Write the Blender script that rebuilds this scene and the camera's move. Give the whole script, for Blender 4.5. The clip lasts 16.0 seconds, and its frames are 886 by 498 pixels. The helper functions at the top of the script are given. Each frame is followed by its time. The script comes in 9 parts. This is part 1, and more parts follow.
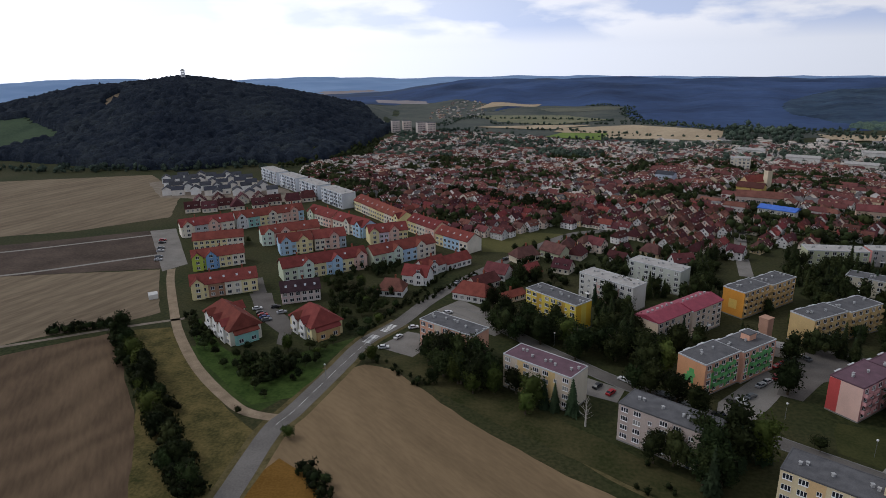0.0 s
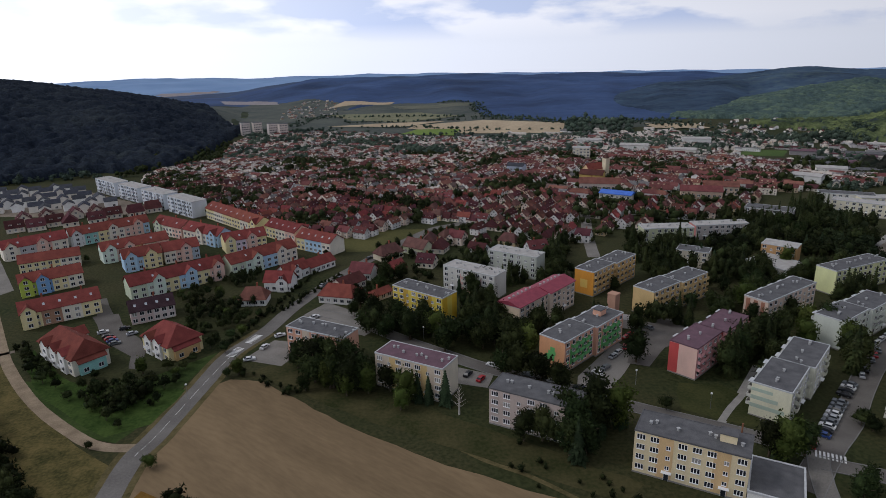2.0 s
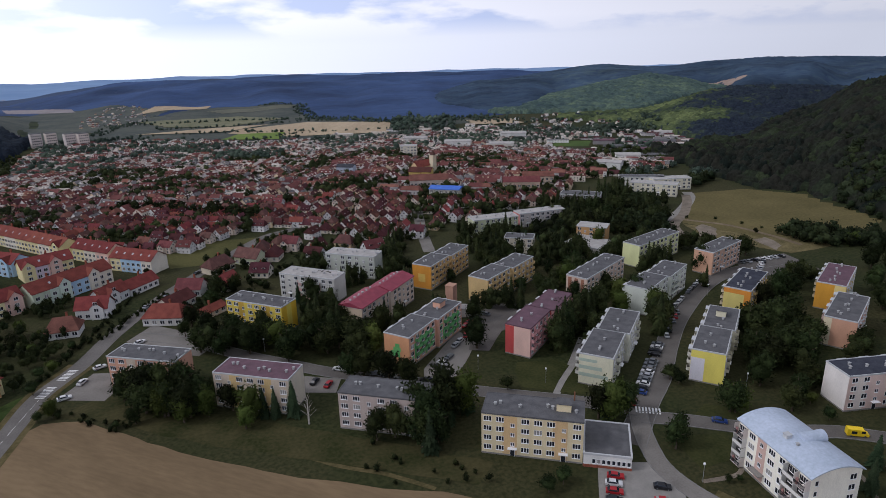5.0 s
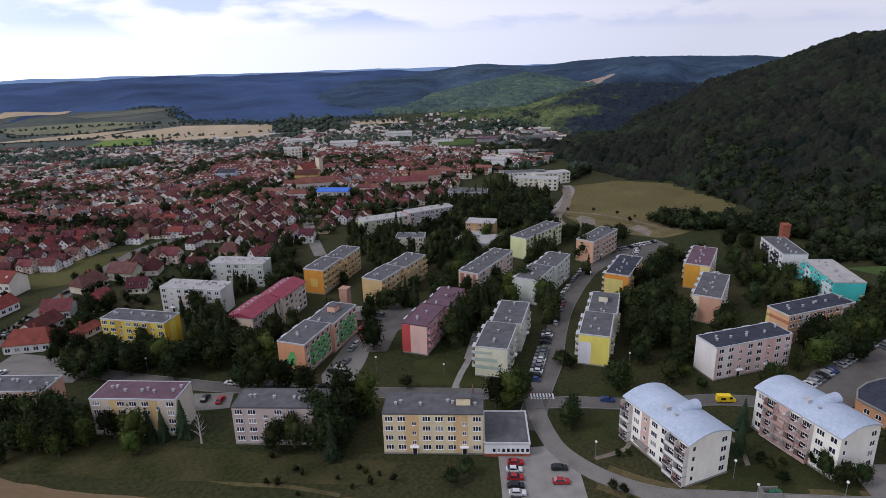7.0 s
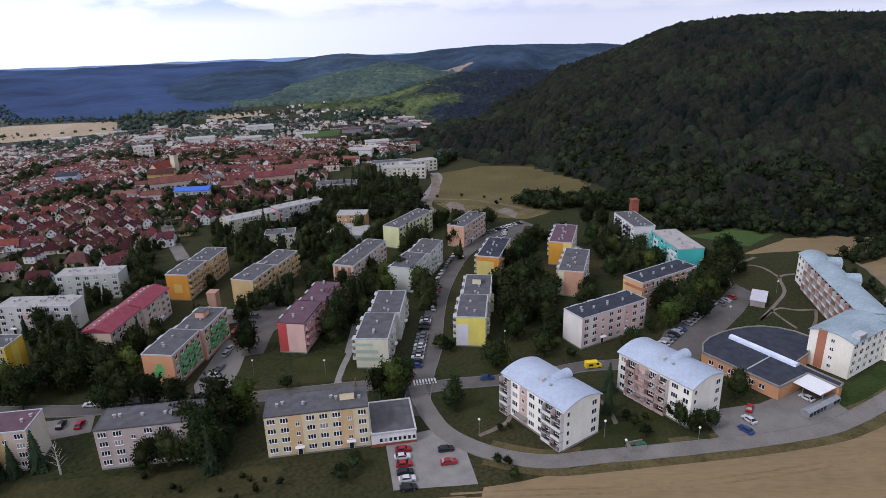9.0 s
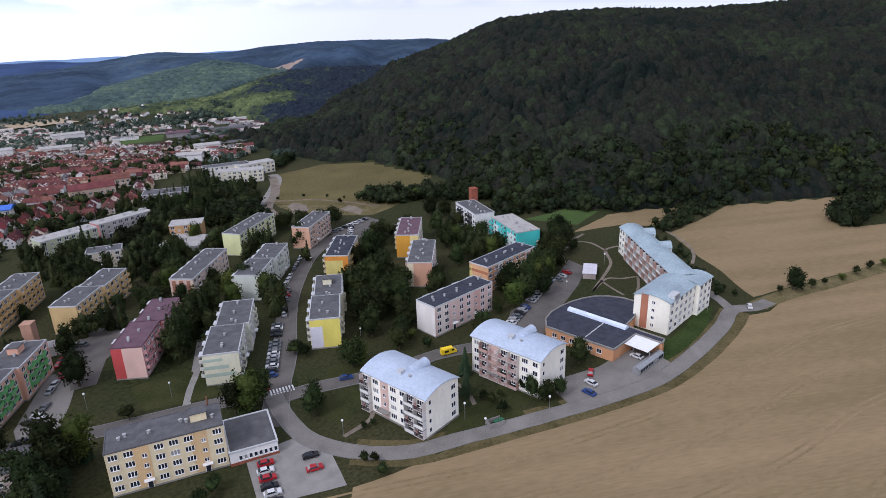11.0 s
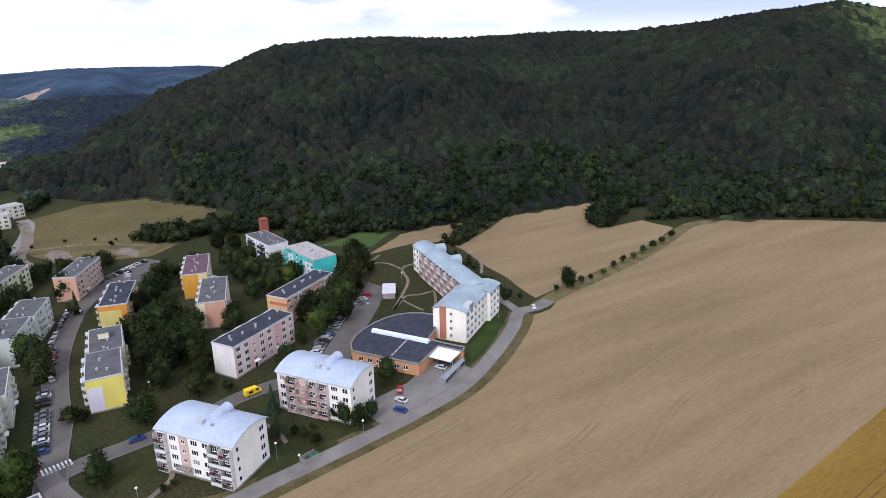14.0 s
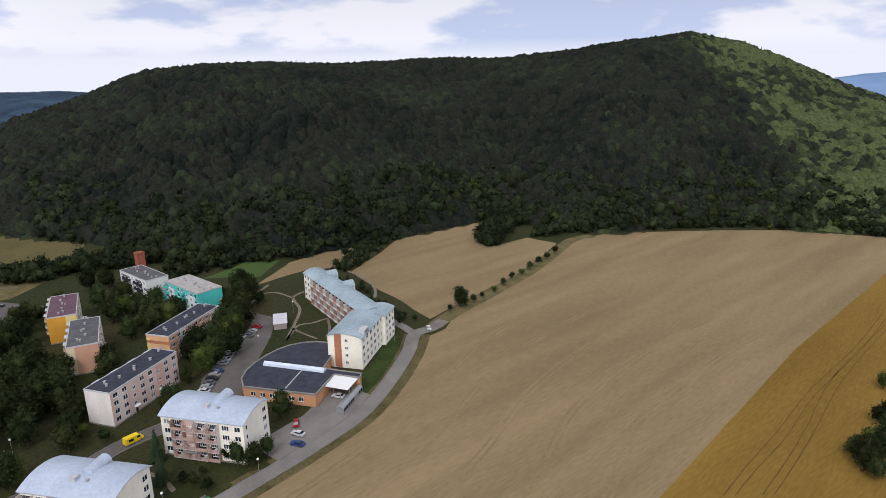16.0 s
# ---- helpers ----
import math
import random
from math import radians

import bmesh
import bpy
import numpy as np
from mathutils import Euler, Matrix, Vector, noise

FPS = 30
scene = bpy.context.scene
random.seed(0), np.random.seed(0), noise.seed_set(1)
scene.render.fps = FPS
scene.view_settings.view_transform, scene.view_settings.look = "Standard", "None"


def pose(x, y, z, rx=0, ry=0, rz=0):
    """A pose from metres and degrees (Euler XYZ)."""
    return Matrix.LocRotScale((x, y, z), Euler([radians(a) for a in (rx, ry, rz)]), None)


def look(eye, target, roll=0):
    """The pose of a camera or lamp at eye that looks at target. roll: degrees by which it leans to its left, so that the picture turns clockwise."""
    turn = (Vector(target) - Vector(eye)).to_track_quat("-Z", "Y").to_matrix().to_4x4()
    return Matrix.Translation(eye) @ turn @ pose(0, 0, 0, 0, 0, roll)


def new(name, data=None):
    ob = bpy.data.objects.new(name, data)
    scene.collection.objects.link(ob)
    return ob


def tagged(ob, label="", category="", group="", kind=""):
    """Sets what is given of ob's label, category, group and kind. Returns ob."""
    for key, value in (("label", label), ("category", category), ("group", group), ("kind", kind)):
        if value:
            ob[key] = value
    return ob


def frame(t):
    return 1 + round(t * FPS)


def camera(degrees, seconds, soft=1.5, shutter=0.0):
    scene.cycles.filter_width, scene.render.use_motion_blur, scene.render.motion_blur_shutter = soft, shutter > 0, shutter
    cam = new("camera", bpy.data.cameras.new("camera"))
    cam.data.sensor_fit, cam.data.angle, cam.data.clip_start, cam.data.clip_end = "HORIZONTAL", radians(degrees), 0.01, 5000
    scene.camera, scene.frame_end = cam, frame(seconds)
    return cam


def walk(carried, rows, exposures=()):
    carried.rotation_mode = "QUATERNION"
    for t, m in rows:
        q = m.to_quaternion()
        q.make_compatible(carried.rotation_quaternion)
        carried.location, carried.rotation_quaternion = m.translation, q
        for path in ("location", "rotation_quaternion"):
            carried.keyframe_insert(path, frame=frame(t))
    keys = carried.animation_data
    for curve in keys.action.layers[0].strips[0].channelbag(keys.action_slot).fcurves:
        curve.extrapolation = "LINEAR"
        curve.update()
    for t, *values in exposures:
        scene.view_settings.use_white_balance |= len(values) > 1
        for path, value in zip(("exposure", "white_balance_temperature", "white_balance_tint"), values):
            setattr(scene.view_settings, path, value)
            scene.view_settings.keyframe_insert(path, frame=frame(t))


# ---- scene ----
cam = camera(70.05, 16.0, soft=0.7)
walk(cam, [
    (0.0, pose(0, 0, 105, 72.77, 1.09, 3.03)),
    (0.5, pose(0, 0, 105, 72.69, 1.15, 0.17)),
    (1.0, pose(0, 0, 105, 72.60, 1.18, -2.84)),
    (1.5, pose(0, 0, 105, 72.47, 1.31, -6.53)),
    (2.0, pose(0, 0, 105, 72.35, 1.40, -9.97)),
    (2.5, pose(0, 0, 105, 72.26, 1.37, -13.12)),
    (3.0, pose(0, 0, 105, 72.20, 1.42, -15.83)),
    (3.5, pose(0, 0, 105, 72.13, 1.45, -18.43)),
    (4.0, pose(0, 0, 105, 72.08, 1.48, -20.79)),
    (6.5, pose(0, 0, 105, 71.81, 1.45, -32.82)),
    (7.0, pose(0, 0, 105, 71.75, 1.40, -35.68)),
    (7.5, pose(0, 0, 105, 71.67, 1.46, -39.37)),
    (8.0, pose(0, 0, 105, 71.25, 1.43, -42.21)),
    (8.5, pose(0, 0, 105, 70.87, 1.41, -44.85)),
    (11.0, pose(0, 0, 105, 69.84, 1.60, -62.38)),
    (11.5, pose(0, 0, 105, 69.79, 1.48, -66.55)),
    (12.0, pose(0, 0, 105, 69.75, 1.40, -70.38)),
    (12.5, pose(0, 0, 105, 69.74, 1.26, -74.05)),
    (13.0, pose(0, 0, 105, 69.77, 1.16, -77.01)),
    (13.5, pose(0, 0, 105, 70.61, 1.01, -79.63)),
    (14.0, pose(0, 0, 105, 71.68, 0.88, -81.44)),
    (14.5, pose(0, 0, 105, 72.79, 0.82, -83.01)),
    (15.0, pose(0, 0, 105, 73.67, 0.74, -84.54)),
    (15.5, pose(0, 0, 105, 73.70, 0.61, -87.55)),
    (16.0, pose(0, 0, 105, 73.66, 0.58, -91.57)),
], exposures=[(0.0, -0.42, 6000, 13), (3.5, -0.31, 5930, 15), (7.0, -0.04, 5800, 19), (8.5, 0.07, 5770, 20), (11.0, 0.35, 5650, 20), (13.5, 0.64, 5650, 20), (16.0, 0.30, 6140, 15)])

# ---- sky and sun ----
SUN_AZ, SUN_EL = -76.0, 46.0          # degrees clockwise from +y, and above the horizon
world = bpy.data.worlds.new("sky")
scene.world = world
world.use_nodes = True
wn, wl = world.node_tree.nodes, world.node_tree.links
wn.clear()


def wnode(kind, **values):
    n = wn.new(kind)
    for k, v in values.items():
        n.inputs[int(k[1:])].default_value = v
    return n


sky_tex = wn.new("ShaderNodeTexSky")
sky_tex.sky_type, sky_tex.sun_disc = "NISHITA", False
sky_tex.altitude, sky_tex.air_density, sky_tex.dust_density, sky_tex.ozone_density = 350, 1.0, 0.2, 4.0
sky_tex.sun_elevation, sky_tex.sun_rotation = radians(SUN_EL), radians(SUN_AZ)
clear = wnode("ShaderNodeBackground", _1=0.15)
wl.new(sky_tex.outputs[0], clear.inputs[0])
coord = wn.new("ShaderNodeTexCoord")
squash = wn.new("ShaderNodeMapping")
squash.inputs["Scale"].default_value = (1.9, 1.9, 6.2)
squash.inputs["Location"].default_value = (0.45, 0.2, 0.3)
wl.new(coord.outputs["Generated"], squash.inputs[0])
puffs = wn.new("ShaderNodeTexNoise")
puffs.inputs["Scale"].default_value = 1.0
puffs.inputs["Detail"].default_value = 8.0
puffs.inputs["Roughness"].default_value = 0.5
puffs.inputs["Distortion"].default_value = 0.5
wl.new(squash.outputs[0], puffs.inputs["Vector"])
cover = wn.new("ShaderNodeValToRGB")
cover.color_ramp.elements[0].position, cover.color_ramp.elements[1].position = 0.05, 0.22
wl.new(puffs.outputs[0], cover.inputs[0])
shade = wn.new("ShaderNodeTexNoise")
shade.inputs["Scale"].default_value = 2.3
shade.inputs["Detail"].default_value = 7.0
shade.inputs["Roughness"].default_value = 0.5
wl.new(squash.outputs[0], shade.inputs["Vector"])
tone = wn.new("ShaderNodeValToRGB")
tone.color_ramp.elements[0].position, tone.color_ramp.elements[0].color = 0.45, (0.60, 0.68, 0.86, 1)
tone.color_ramp.elements[1].position, tone.color_ramp.elements[1].color = 0.53, (0.97, 0.97, 0.985, 1)
wl.new(shade.outputs[0], tone.inputs[0])
# Cloud bases overhead are darker than the bright rim of the sky.
split = wn.new("ShaderNodeSeparateXYZ")
wl.new(coord.outputs["Generated"], split.inputs[0])
rim = wn.new("ShaderNodeMapRange")
for i, v in zip((1, 2, 3, 4), (0.0, 0.35, 1.08, 0.46)):
    rim.inputs[i].default_value = v
wl.new(split.outputs[2], rim.inputs[0])
cloud = wn.new("ShaderNodeBackground")

# Thin cloud round the hidden sun is brighter.
glow = wn.new("ShaderNodeVectorMath")
glow.operation = "DOT_PRODUCT"
glow.inputs[1].default_value = (math.sin(radians(SUN_AZ)) * math.cos(radians(SUN_EL)), math.cos(radians(SUN_AZ)) * math.cos(radians(SUN_EL)), math.sin(radians(SUN_EL)))
wl.new(coord.outputs["Generated"], glow.inputs[0])
pale = wn.new("ShaderNodeMapRange")
for i, v in zip((1, 2, 3, 4), (0.12, 0.55, 0.0, 0.85)):
    pale.inputs[i].default_value = v
wl.new(glow.outputs["Value"], pale.inputs[0])
thin = wn.new("ShaderNodeMix")
thin.data_type = "RGBA"
thin.inputs[7].default_value = (1, 1, 1, 1)
wl.new(pale.outputs[0], thin.inputs[0])
# Low over the land the cloud is one even veil.
low_sky = wn.new("ShaderNodeMapRange")
for i, v in zip((1, 2, 3, 4), (0.010, 0.036, 0.0, 1.0)):
    low_sky.inputs[i].default_value = v
wl.new(split.outputs[2], low_sky.inputs[0])
veil = wn.new("ShaderNodeMix")
veil.data_type = "RGBA"
veil.inputs[6].default_value = (0.86, 0.88, 0.92, 1)
wl.new(low_sky.outputs[0], veil.inputs[0])
wl.new(tone.outputs[0], veil.inputs[7])
wl.new(veil.outputs[2], thin.inputs[6])
wl.new(thin.outputs[2], cloud.inputs[0])
halo = wn.new("ShaderNodeMapRange")
for i, v in zip((1, 2, 3, 4), (-0.48, 0.8, 0.75, 1.85)):
    halo.inputs[i].default_value = v
wl.new(glow.outputs["Value"], halo.inputs[0])
bright = wn.new("ShaderNodeMath")
bright.operation = "MULTIPLY"
wl.new(rim.outputs[0], bright.inputs[0])
wl.new(halo.outputs[0], bright.inputs[1])
wl.new(bright.outputs[0], cloud.inputs[1])
mix = wn.new("ShaderNodeMixShader")
wl.new(cover.outputs[0], mix.inputs[0])
wl.new(clear.outputs[0], mix.inputs[1])
wl.new(cloud.outputs[0], mix.inputs[2])
wout = wn.new("ShaderNodeOutputWorld")
wl.new(mix.outputs[0], wout.inputs[0])

sun = new("sun", bpy.data.lights.new("sun", "SUN"))
sun.data.energy, sun.data.angle, sun.data.color = 1.2, radians(12), (1.0, 0.95, 0.87)
sun.matrix_world = look((math.sin(radians(SUN_AZ)) * math.cos(radians(SUN_EL)) * 900,
                         math.cos(radians(SUN_AZ)) * math.cos(radians(SUN_EL)) * 900,
                         math.sin(radians(SUN_EL)) * 900), (0, 0, 0))

# ---- materials ----
MATS = {}


def surface(name, dark, light, scale=1.0, fine=12.0, rough=0.85, metal=0.0, bump=0.3, depth=0.05,
            island=0.0, random_hue=0.0, stretch=(1, 1, 1), streak=None, turn=0.0, world_space=False):
    """A two-scale noise material; island and random_hue vary it from piece to piece."""
    if name in MATS:
        return MATS[name]
    m = bpy.data.materials.new(name)
    m.use_nodes = True
    n, l = m.node_tree.nodes, m.node_tree.links
    bsdf = n["Principled BSDF"]
    bsdf.inputs["Roughness"].default_value = rough
    bsdf.inputs["Metallic"].default_value = metal
    bsdf.inputs["Specular IOR Level"].default_value = 0.3 if rough <= 0.75 else 0.06
    if world_space:
        geo = n.new("ShaderNodeNewGeometry")
        source = geo.outputs["Position"]
    else:
        tc = n.new("ShaderNodeTexCoord")
        source = tc.outputs["Object"]
    mp = n.new("ShaderNodeMapping")
    mp.inputs["Scale"].default_value = stretch
    if turn:
        mp.vector_type = "TEXTURE"
        mp.inputs["Scale"].default_value = tuple(1 / v for v in stretch)
    mp.inputs["Rotation"].default_value = (0, 0, radians(turn))
    l.new(source, mp.inputs[0])
    big = n.new("ShaderNodeTexNoise")
    big.inputs["Scale"].default_value, big.inputs["Detail"].default_value = scale, 5.0
    l.new(mp.outputs[0], big.inputs["Vector"])
    small = n.new("ShaderNodeTexNoise")
    small.inputs["Scale"].default_value, small.inputs["Detail"].default_value = fine, 4.0
    l.new(mp.outputs[0], small.inputs["Vector"])
    blend = n.new("ShaderNodeMix")
    blend.data_type = "FLOAT"
    blend.inputs[0].default_value = 0.42
    l.new(big.outputs[0], blend.inputs[2])
    l.new(small.outputs[0], blend.inputs[3])
    ramp = n.new("ShaderNodeValToRGB")
    ramp.color_ramp.elements[0].position, ramp.color_ramp.elements[1].position = 0.36, 0.64
    ramp.color_ramp.elements[0].color, ramp.color_ramp.elements[1].color = tuple(dark) + (1,), tuple(light) + (1,)
    l.new(blend.outputs[0], ramp.inputs[0])
    colour = ramp.outputs[0]
    if streak:
        wave = n.new("ShaderNodeTexWave")
        wave.inputs["Scale"].default_value, wave.inputs["Distortion"].default_value = streak[0], streak[1]
        wave.inputs["Detail"].default_value = 3.0
        wave.inputs["Detail Scale"].default_value = 0.6
        wmp = n.new("ShaderNodeMapping")
        wmp.inputs["Rotation"].default_value = (0, 0, radians(streak[2]))
        l.new(source, wmp.inputs[0])
        l.new(wmp.outputs[0], wave.inputs["Vector"])
        mul = n.new("ShaderNodeMix")
        mul.data_type, mul.blend_type = "RGBA", "MULTIPLY"
        mul.inputs[0].default_value = streak[3]
        l.new(colour, mul.inputs[6])
        l.new(wave.outputs[0], mul.inputs[7])
        colour = mul.outputs[2]
    if island or random_hue:
        hsv = n.new("ShaderNodeHueSaturation")
        l.new(colour, hsv.inputs["Color"])
        if island:
            g2 = n.new("ShaderNodeNewGeometry")
            rnd = g2.outputs["Random Per Island"]
        else:
            oi = n.new("ShaderNodeObjectInfo")
            rnd = oi.outputs["Random"]
        k = island or random_hue
        val = n.new("ShaderNodeMapRange")
        val.inputs["To Min"].default_value, val.inputs["To Max"].default_value = 1 - k, 1 + k
        l.new(rnd, val.inputs[0])
        l.new(val.outputs[0], hsv.inputs["Value"])
        hue = n.new("ShaderNodeMapRange")
        hue.inputs["To Min"].default_value, hue.inputs["To Max"].default_value = 0.5 - k * 0.05, 0.5 + k * 0.05
        frac = n.new("ShaderNodeMath")
        frac.operation = "MULTIPLY"
        frac.inputs[1].default_value = 7.31
        fr2 = n.new("ShaderNodeMath")
        fr2.operation = "FRACT"
        l.new(rnd, frac.inputs[0])
        l.new(frac.outputs[0], fr2.inputs[0])
        l.new(fr2.outputs[0], hue.inputs[0])
        l.new(hue.outputs[0], hsv.inputs["Hue"])
        colour = hsv.outputs[0]
    l.new(colour, bsdf.inputs["Base Color"])
    if bump:
        b = n.new("ShaderNodeBump")
        b.inputs["Strength"].default_value, b.inputs["Distance"].default_value = bump, depth
        l.new(small.outputs[0], b.inputs["Height"])
        l.new(b.outputs[0], bsdf.inputs["Normal"])
    MATS[name] = m
    return m


def plaster(c):
    name = "plaster_%02d_%02d_%02d" % tuple(int(v * 99) for v in c)
    return surface(name, tuple(v * 0.86 for v in c), tuple(min(1, v * 1.08) for v in c), 0.25, 5.0, 0.9, bump=0.15, depth=0.01, stretch=(1, 1, 0.5))


BITUMEN = surface("roof_felt_grey", (0.077, 0.077, 0.081), (0.13, 0.129, 0.134), 0.4, 6.0, 0.85)
NAVY = surface("roof_felt_dark", (0.032, 0.035, 0.048), (0.06, 0.064, 0.08), 0.4, 6.0, 0.8)
PLUM = surface("roof_sheet_plum", (0.0850, 0.0440, 0.0570), (0.1360, 0.0720, 0.0950), 0.4, 5.0, 0.7)
CRIMSON = surface("roof_sheet_crimson", (0.1872, 0.0280, 0.0480), (0.2736, 0.0480, 0.0720), 0.4, 5.0, 0.6)
PALE_ROOF = surface("roof_felt_pale", (0.3024, 0.2880, 0.2736), (0.4176, 0.4032, 0.3816), 0.4, 5.0, 0.85)
METAL_ROOF = surface("roof_sheet_pale_blue", (0.36, 0.42, 0.50), (0.52, 0.58, 0.69), 0.12, 1.4, 0.45, 0.2, bump=0.1)
TILE = surface("roof_tile_red", (0.122, 0.034, 0.028), (0.205, 0.057, 0.046), 0.35, 8.0, 0.8, random_hue=0.18, bump=0.5)
TILE_DARK = surface("roof_tile_brown", (0.075, 0.04, 0.035), (0.14, 0.07, 0.06), 0.35, 8.0, 0.8, random_hue=0.2, bump=0.5)
TILE_PLUM = surface("roof_tile_plum", (0.028, 0.016, 0.020), (0.058, 0.034, 0.040), 0.35, 8.0, 0.8, random_hue=0.15, bump=0.5)
TILE_GREY = surface("roof_tile_grey", (0.0300, 0.0330, 0.0403), (0.0660, 0.0690, 0.0806), 0.35, 8.0, 0.8, random_hue=0.2)
TILE_TOWN = surface("roof_tile_town", (0.082, 0.031, 0.028), (0.155, 0.060, 0.053), 0.3, 6.0, 0.8, random_hue=0.35)
TRIM = surface("white_trim", (0.3960, 0.4032, 0.4104), (0.5184, 0.5256, 0.5328), 1.0, 9.0, 0.6, bump=0.05)
FRAME = surface("window_frame_white", (0.66, 0.66, 0.66), (0.8, 0.8, 0.8), 2.0, 9.0, 0.5, bump=0.0)
GLASS = surface("window_glass", (0.012, 0.015, 0.02), (0.03, 0.035, 0.045), 0.7, 3.0, 0.12, bump=0.0)
# Behind some panes hang pale curtains or blinds.
gn, gl = GLASS.node_tree.nodes, GLASS.node_tree.links
shader = gn["Principled BSDF"]
bare = shader.inputs["Base Color"].links[0].from_socket
who_pane = gn.new("ShaderNodeObjectInfo")
drawn = gn.new("ShaderNodeValToRGB")
drawn.color_ramp.interpolation = "CONSTANT"
for e, (p, v) in zip((drawn.color_ramp.elements[0], drawn.color_ramp.elements[1], drawn.color_ramp.elements.new(0.88)), ((0.0, 0.0), (0.70, 0.35), (0.88, 0.85))):
    e.position, e.color = p, (v, v, v, 1)
gl.new(who_pane.outputs["Random"], drawn.inputs[0])
curtain = gn.new("ShaderNodeMix")
curtain.data_type = "RGBA"
curtain.inputs[7].default_value = (0.30, 0.29, 0.27, 1)
gl.new(drawn.outputs[0], curtain.inputs[0])
gl.new(bare, curtain.inputs[6])
gl.new(curtain.outputs[2], shader.inputs["Base Color"])
# Dark railing paint, also used for sheets that imitate shade behind balconies.
DARK = surface("dark_rail_and_shade", (0.02, 0.02, 0.022), (0.04, 0.04, 0.045), 1.0, 5.0, 0.9)
CONCRETE = surface("concrete", (0.1944, 0.1855, 0.1700), (0.2736, 0.2590, 0.2380), 0.3, 5.0, 0.9)
KERB = surface("kerb_stone", (0.15, 0.147, 0.14), (0.22, 0.215, 0.205), 0.5, 5.0, 0.9)
ASPHALT = surface("asphalt", (0.092, 0.084, 0.077), (0.142, 0.131, 0.119), 0.12, 3.0, 0.9, streak=None, world_space=True)
ASPHALT_OLD = surface("asphalt_worn", (0.145, 0.135, 0.122), (0.225, 0.21, 0.19), 0.12, 2.5, 0.92, world_space=True)
ASPHALT_MID = surface("asphalt_grey", (0.110, 0.102, 0.094), (0.172, 0.160, 0.148), 0.10, 2.0, 0.9, world_space=True)
SAND_TRACK = surface("sandy_track", (0.170, 0.130, 0.088), (0.290, 0.228, 0.158), 0.25, 2.5, 0.95, world_space=True)
GRAVEL = surface("gravel", (0.135, 0.112, 0.088), (0.235, 0.20, 0.16), 0.2, 3.0, 0.95, world_space=True)
PAINT_LINE = surface("road_paint", (0.55, 0.55, 0.53), (0.75, 0.75, 0.73), 0.8, 6.0, 0.8, bump=0.05, world_space=True)
LAWN = surface("mown_grass", (0.022, 0.0275, 0.0092), (0.051, 0.053, 0.0195), 0.09, 1.2, 0.95, bump=0.6, world_space=True)
DRY_GRASS = surface("dry_grass", (0.034, 0.036, 0.012), (0.135, 0.105, 0.040), 0.16, 1.1, 0.95, bump=0.6, world_space=True)
MEADOW = surface("dry_meadow", (0.078, 0.068, 0.028), (0.140, 0.116, 0.050), 0.03, 0.6, 0.95, bump=0.5, world_space=True)
GREEN_FIELD = surface("green_field", (0.0480, 0.0800, 0.0240), (0.0800, 0.1200, 0.0360), 0.03, 0.7, 0.95, world_space=True)
VERGE_DRY = surface("yellow_verge", (0.075, 0.066, 0.028), (0.170, 0.138, 0.068), 0.18, 1.0, 0.95, bump=0.5, world_space=True)
VERGE = surface("dry_verge", (0.055, 0.048, 0.02), (0.13, 0.105, 0.05), 0.15, 1.0, 0.95, bump=0.5, world_space=True)
TRIANGLE = surface("lush_grass", (0.020, 0.040, 0.008), (0.054, 0.084, 0.020), 0.12, 0.9, 0.95, bump=0.6, world_space=True)
STUBBLE = surface("stubble_field", (0.178, 0.135, 0.070), (0.270, 0.196, 0.109), 0.05, 1.5, 0.97, bump=0.4, world_space=True, stretch=(0.16, 1.0, 1), turn=-50, streak=(0.03, 6.0, 140, 0.05))
STUBBLE_TRACK = surface("stubble_wheel_track", (0.170, 0.129, 0.067), (0.260, 0.189, 0.105), 0.05, 0.7, 0.97, bump=0.4, world_space=True)
STUBBLE_WEST = surface("stubble_field_west", (0.152, 0.108, 0.062), (0.210, 0.150, 0.086), 0.045, 0.9, 0.97, bump=0.5, world_space=True,
                       stretch=(0.22, 1.0, 1), turn=-48, streak=(0.024, 10.0, -30, 0.10))
STUBBLE_FAR = surface("pale_stubble", (0.130, 0.100, 0.068), (0.215, 0.17, 0.115), 0.06, 0.5, 0.97, world_space=True, stretch=(0.2, 1.0, 1), turn=62, streak=(0.04, 6.0, 20, 0.14))
PLOUGH = surface("ploughed_soil", (0.086, 0.059, 0.038), (0.141, 0.098, 0.061), 0.05, 0.7, 0.97, bump=0.6, world_space=True, stretch=(0.2, 1.0, 1), turn=118, streak=(0.022, 11.0, 28, 0.25))
EARTH = surface("bare_earth", (0.045, 0.034, 0.027), (0.10, 0.075, 0.06), 0.05, 0.7, 0.97, world_space=True)
GOLD_DRY = surface("ripe_corn_dry", (0.115, 0.060, 0.013), (0.185, 0.100, 0.024), 0.08, 1.6, 0.95, bump=0.5, world_space=True)
GOLD = surface("ripe_corn", (0.1496, 0.0900, 0.0176), (0.2244, 0.1404, 0.0320), 0.05, 1.4, 0.95, bump=0.5, world_space=True, stretch=(0.2, 1.0, 1), turn=-48)
BARK = surface("bark", (0.05, 0.038, 0.028), (0.12, 0.095, 0.07), 1.5, 9.0, 0.95)
BIRCH_BARK = surface("pale_bark", (0.3, 0.28, 0.25), (0.5, 0.47, 0.42), 1.5, 9.0, 0.95)
LEAF = surface("leaves", (0.0072, 0.0120, 0.0045), (0.0345, 0.0445, 0.0142), 0.35, 2.5, 0.8, random_hue=0.6, bump=0.0)
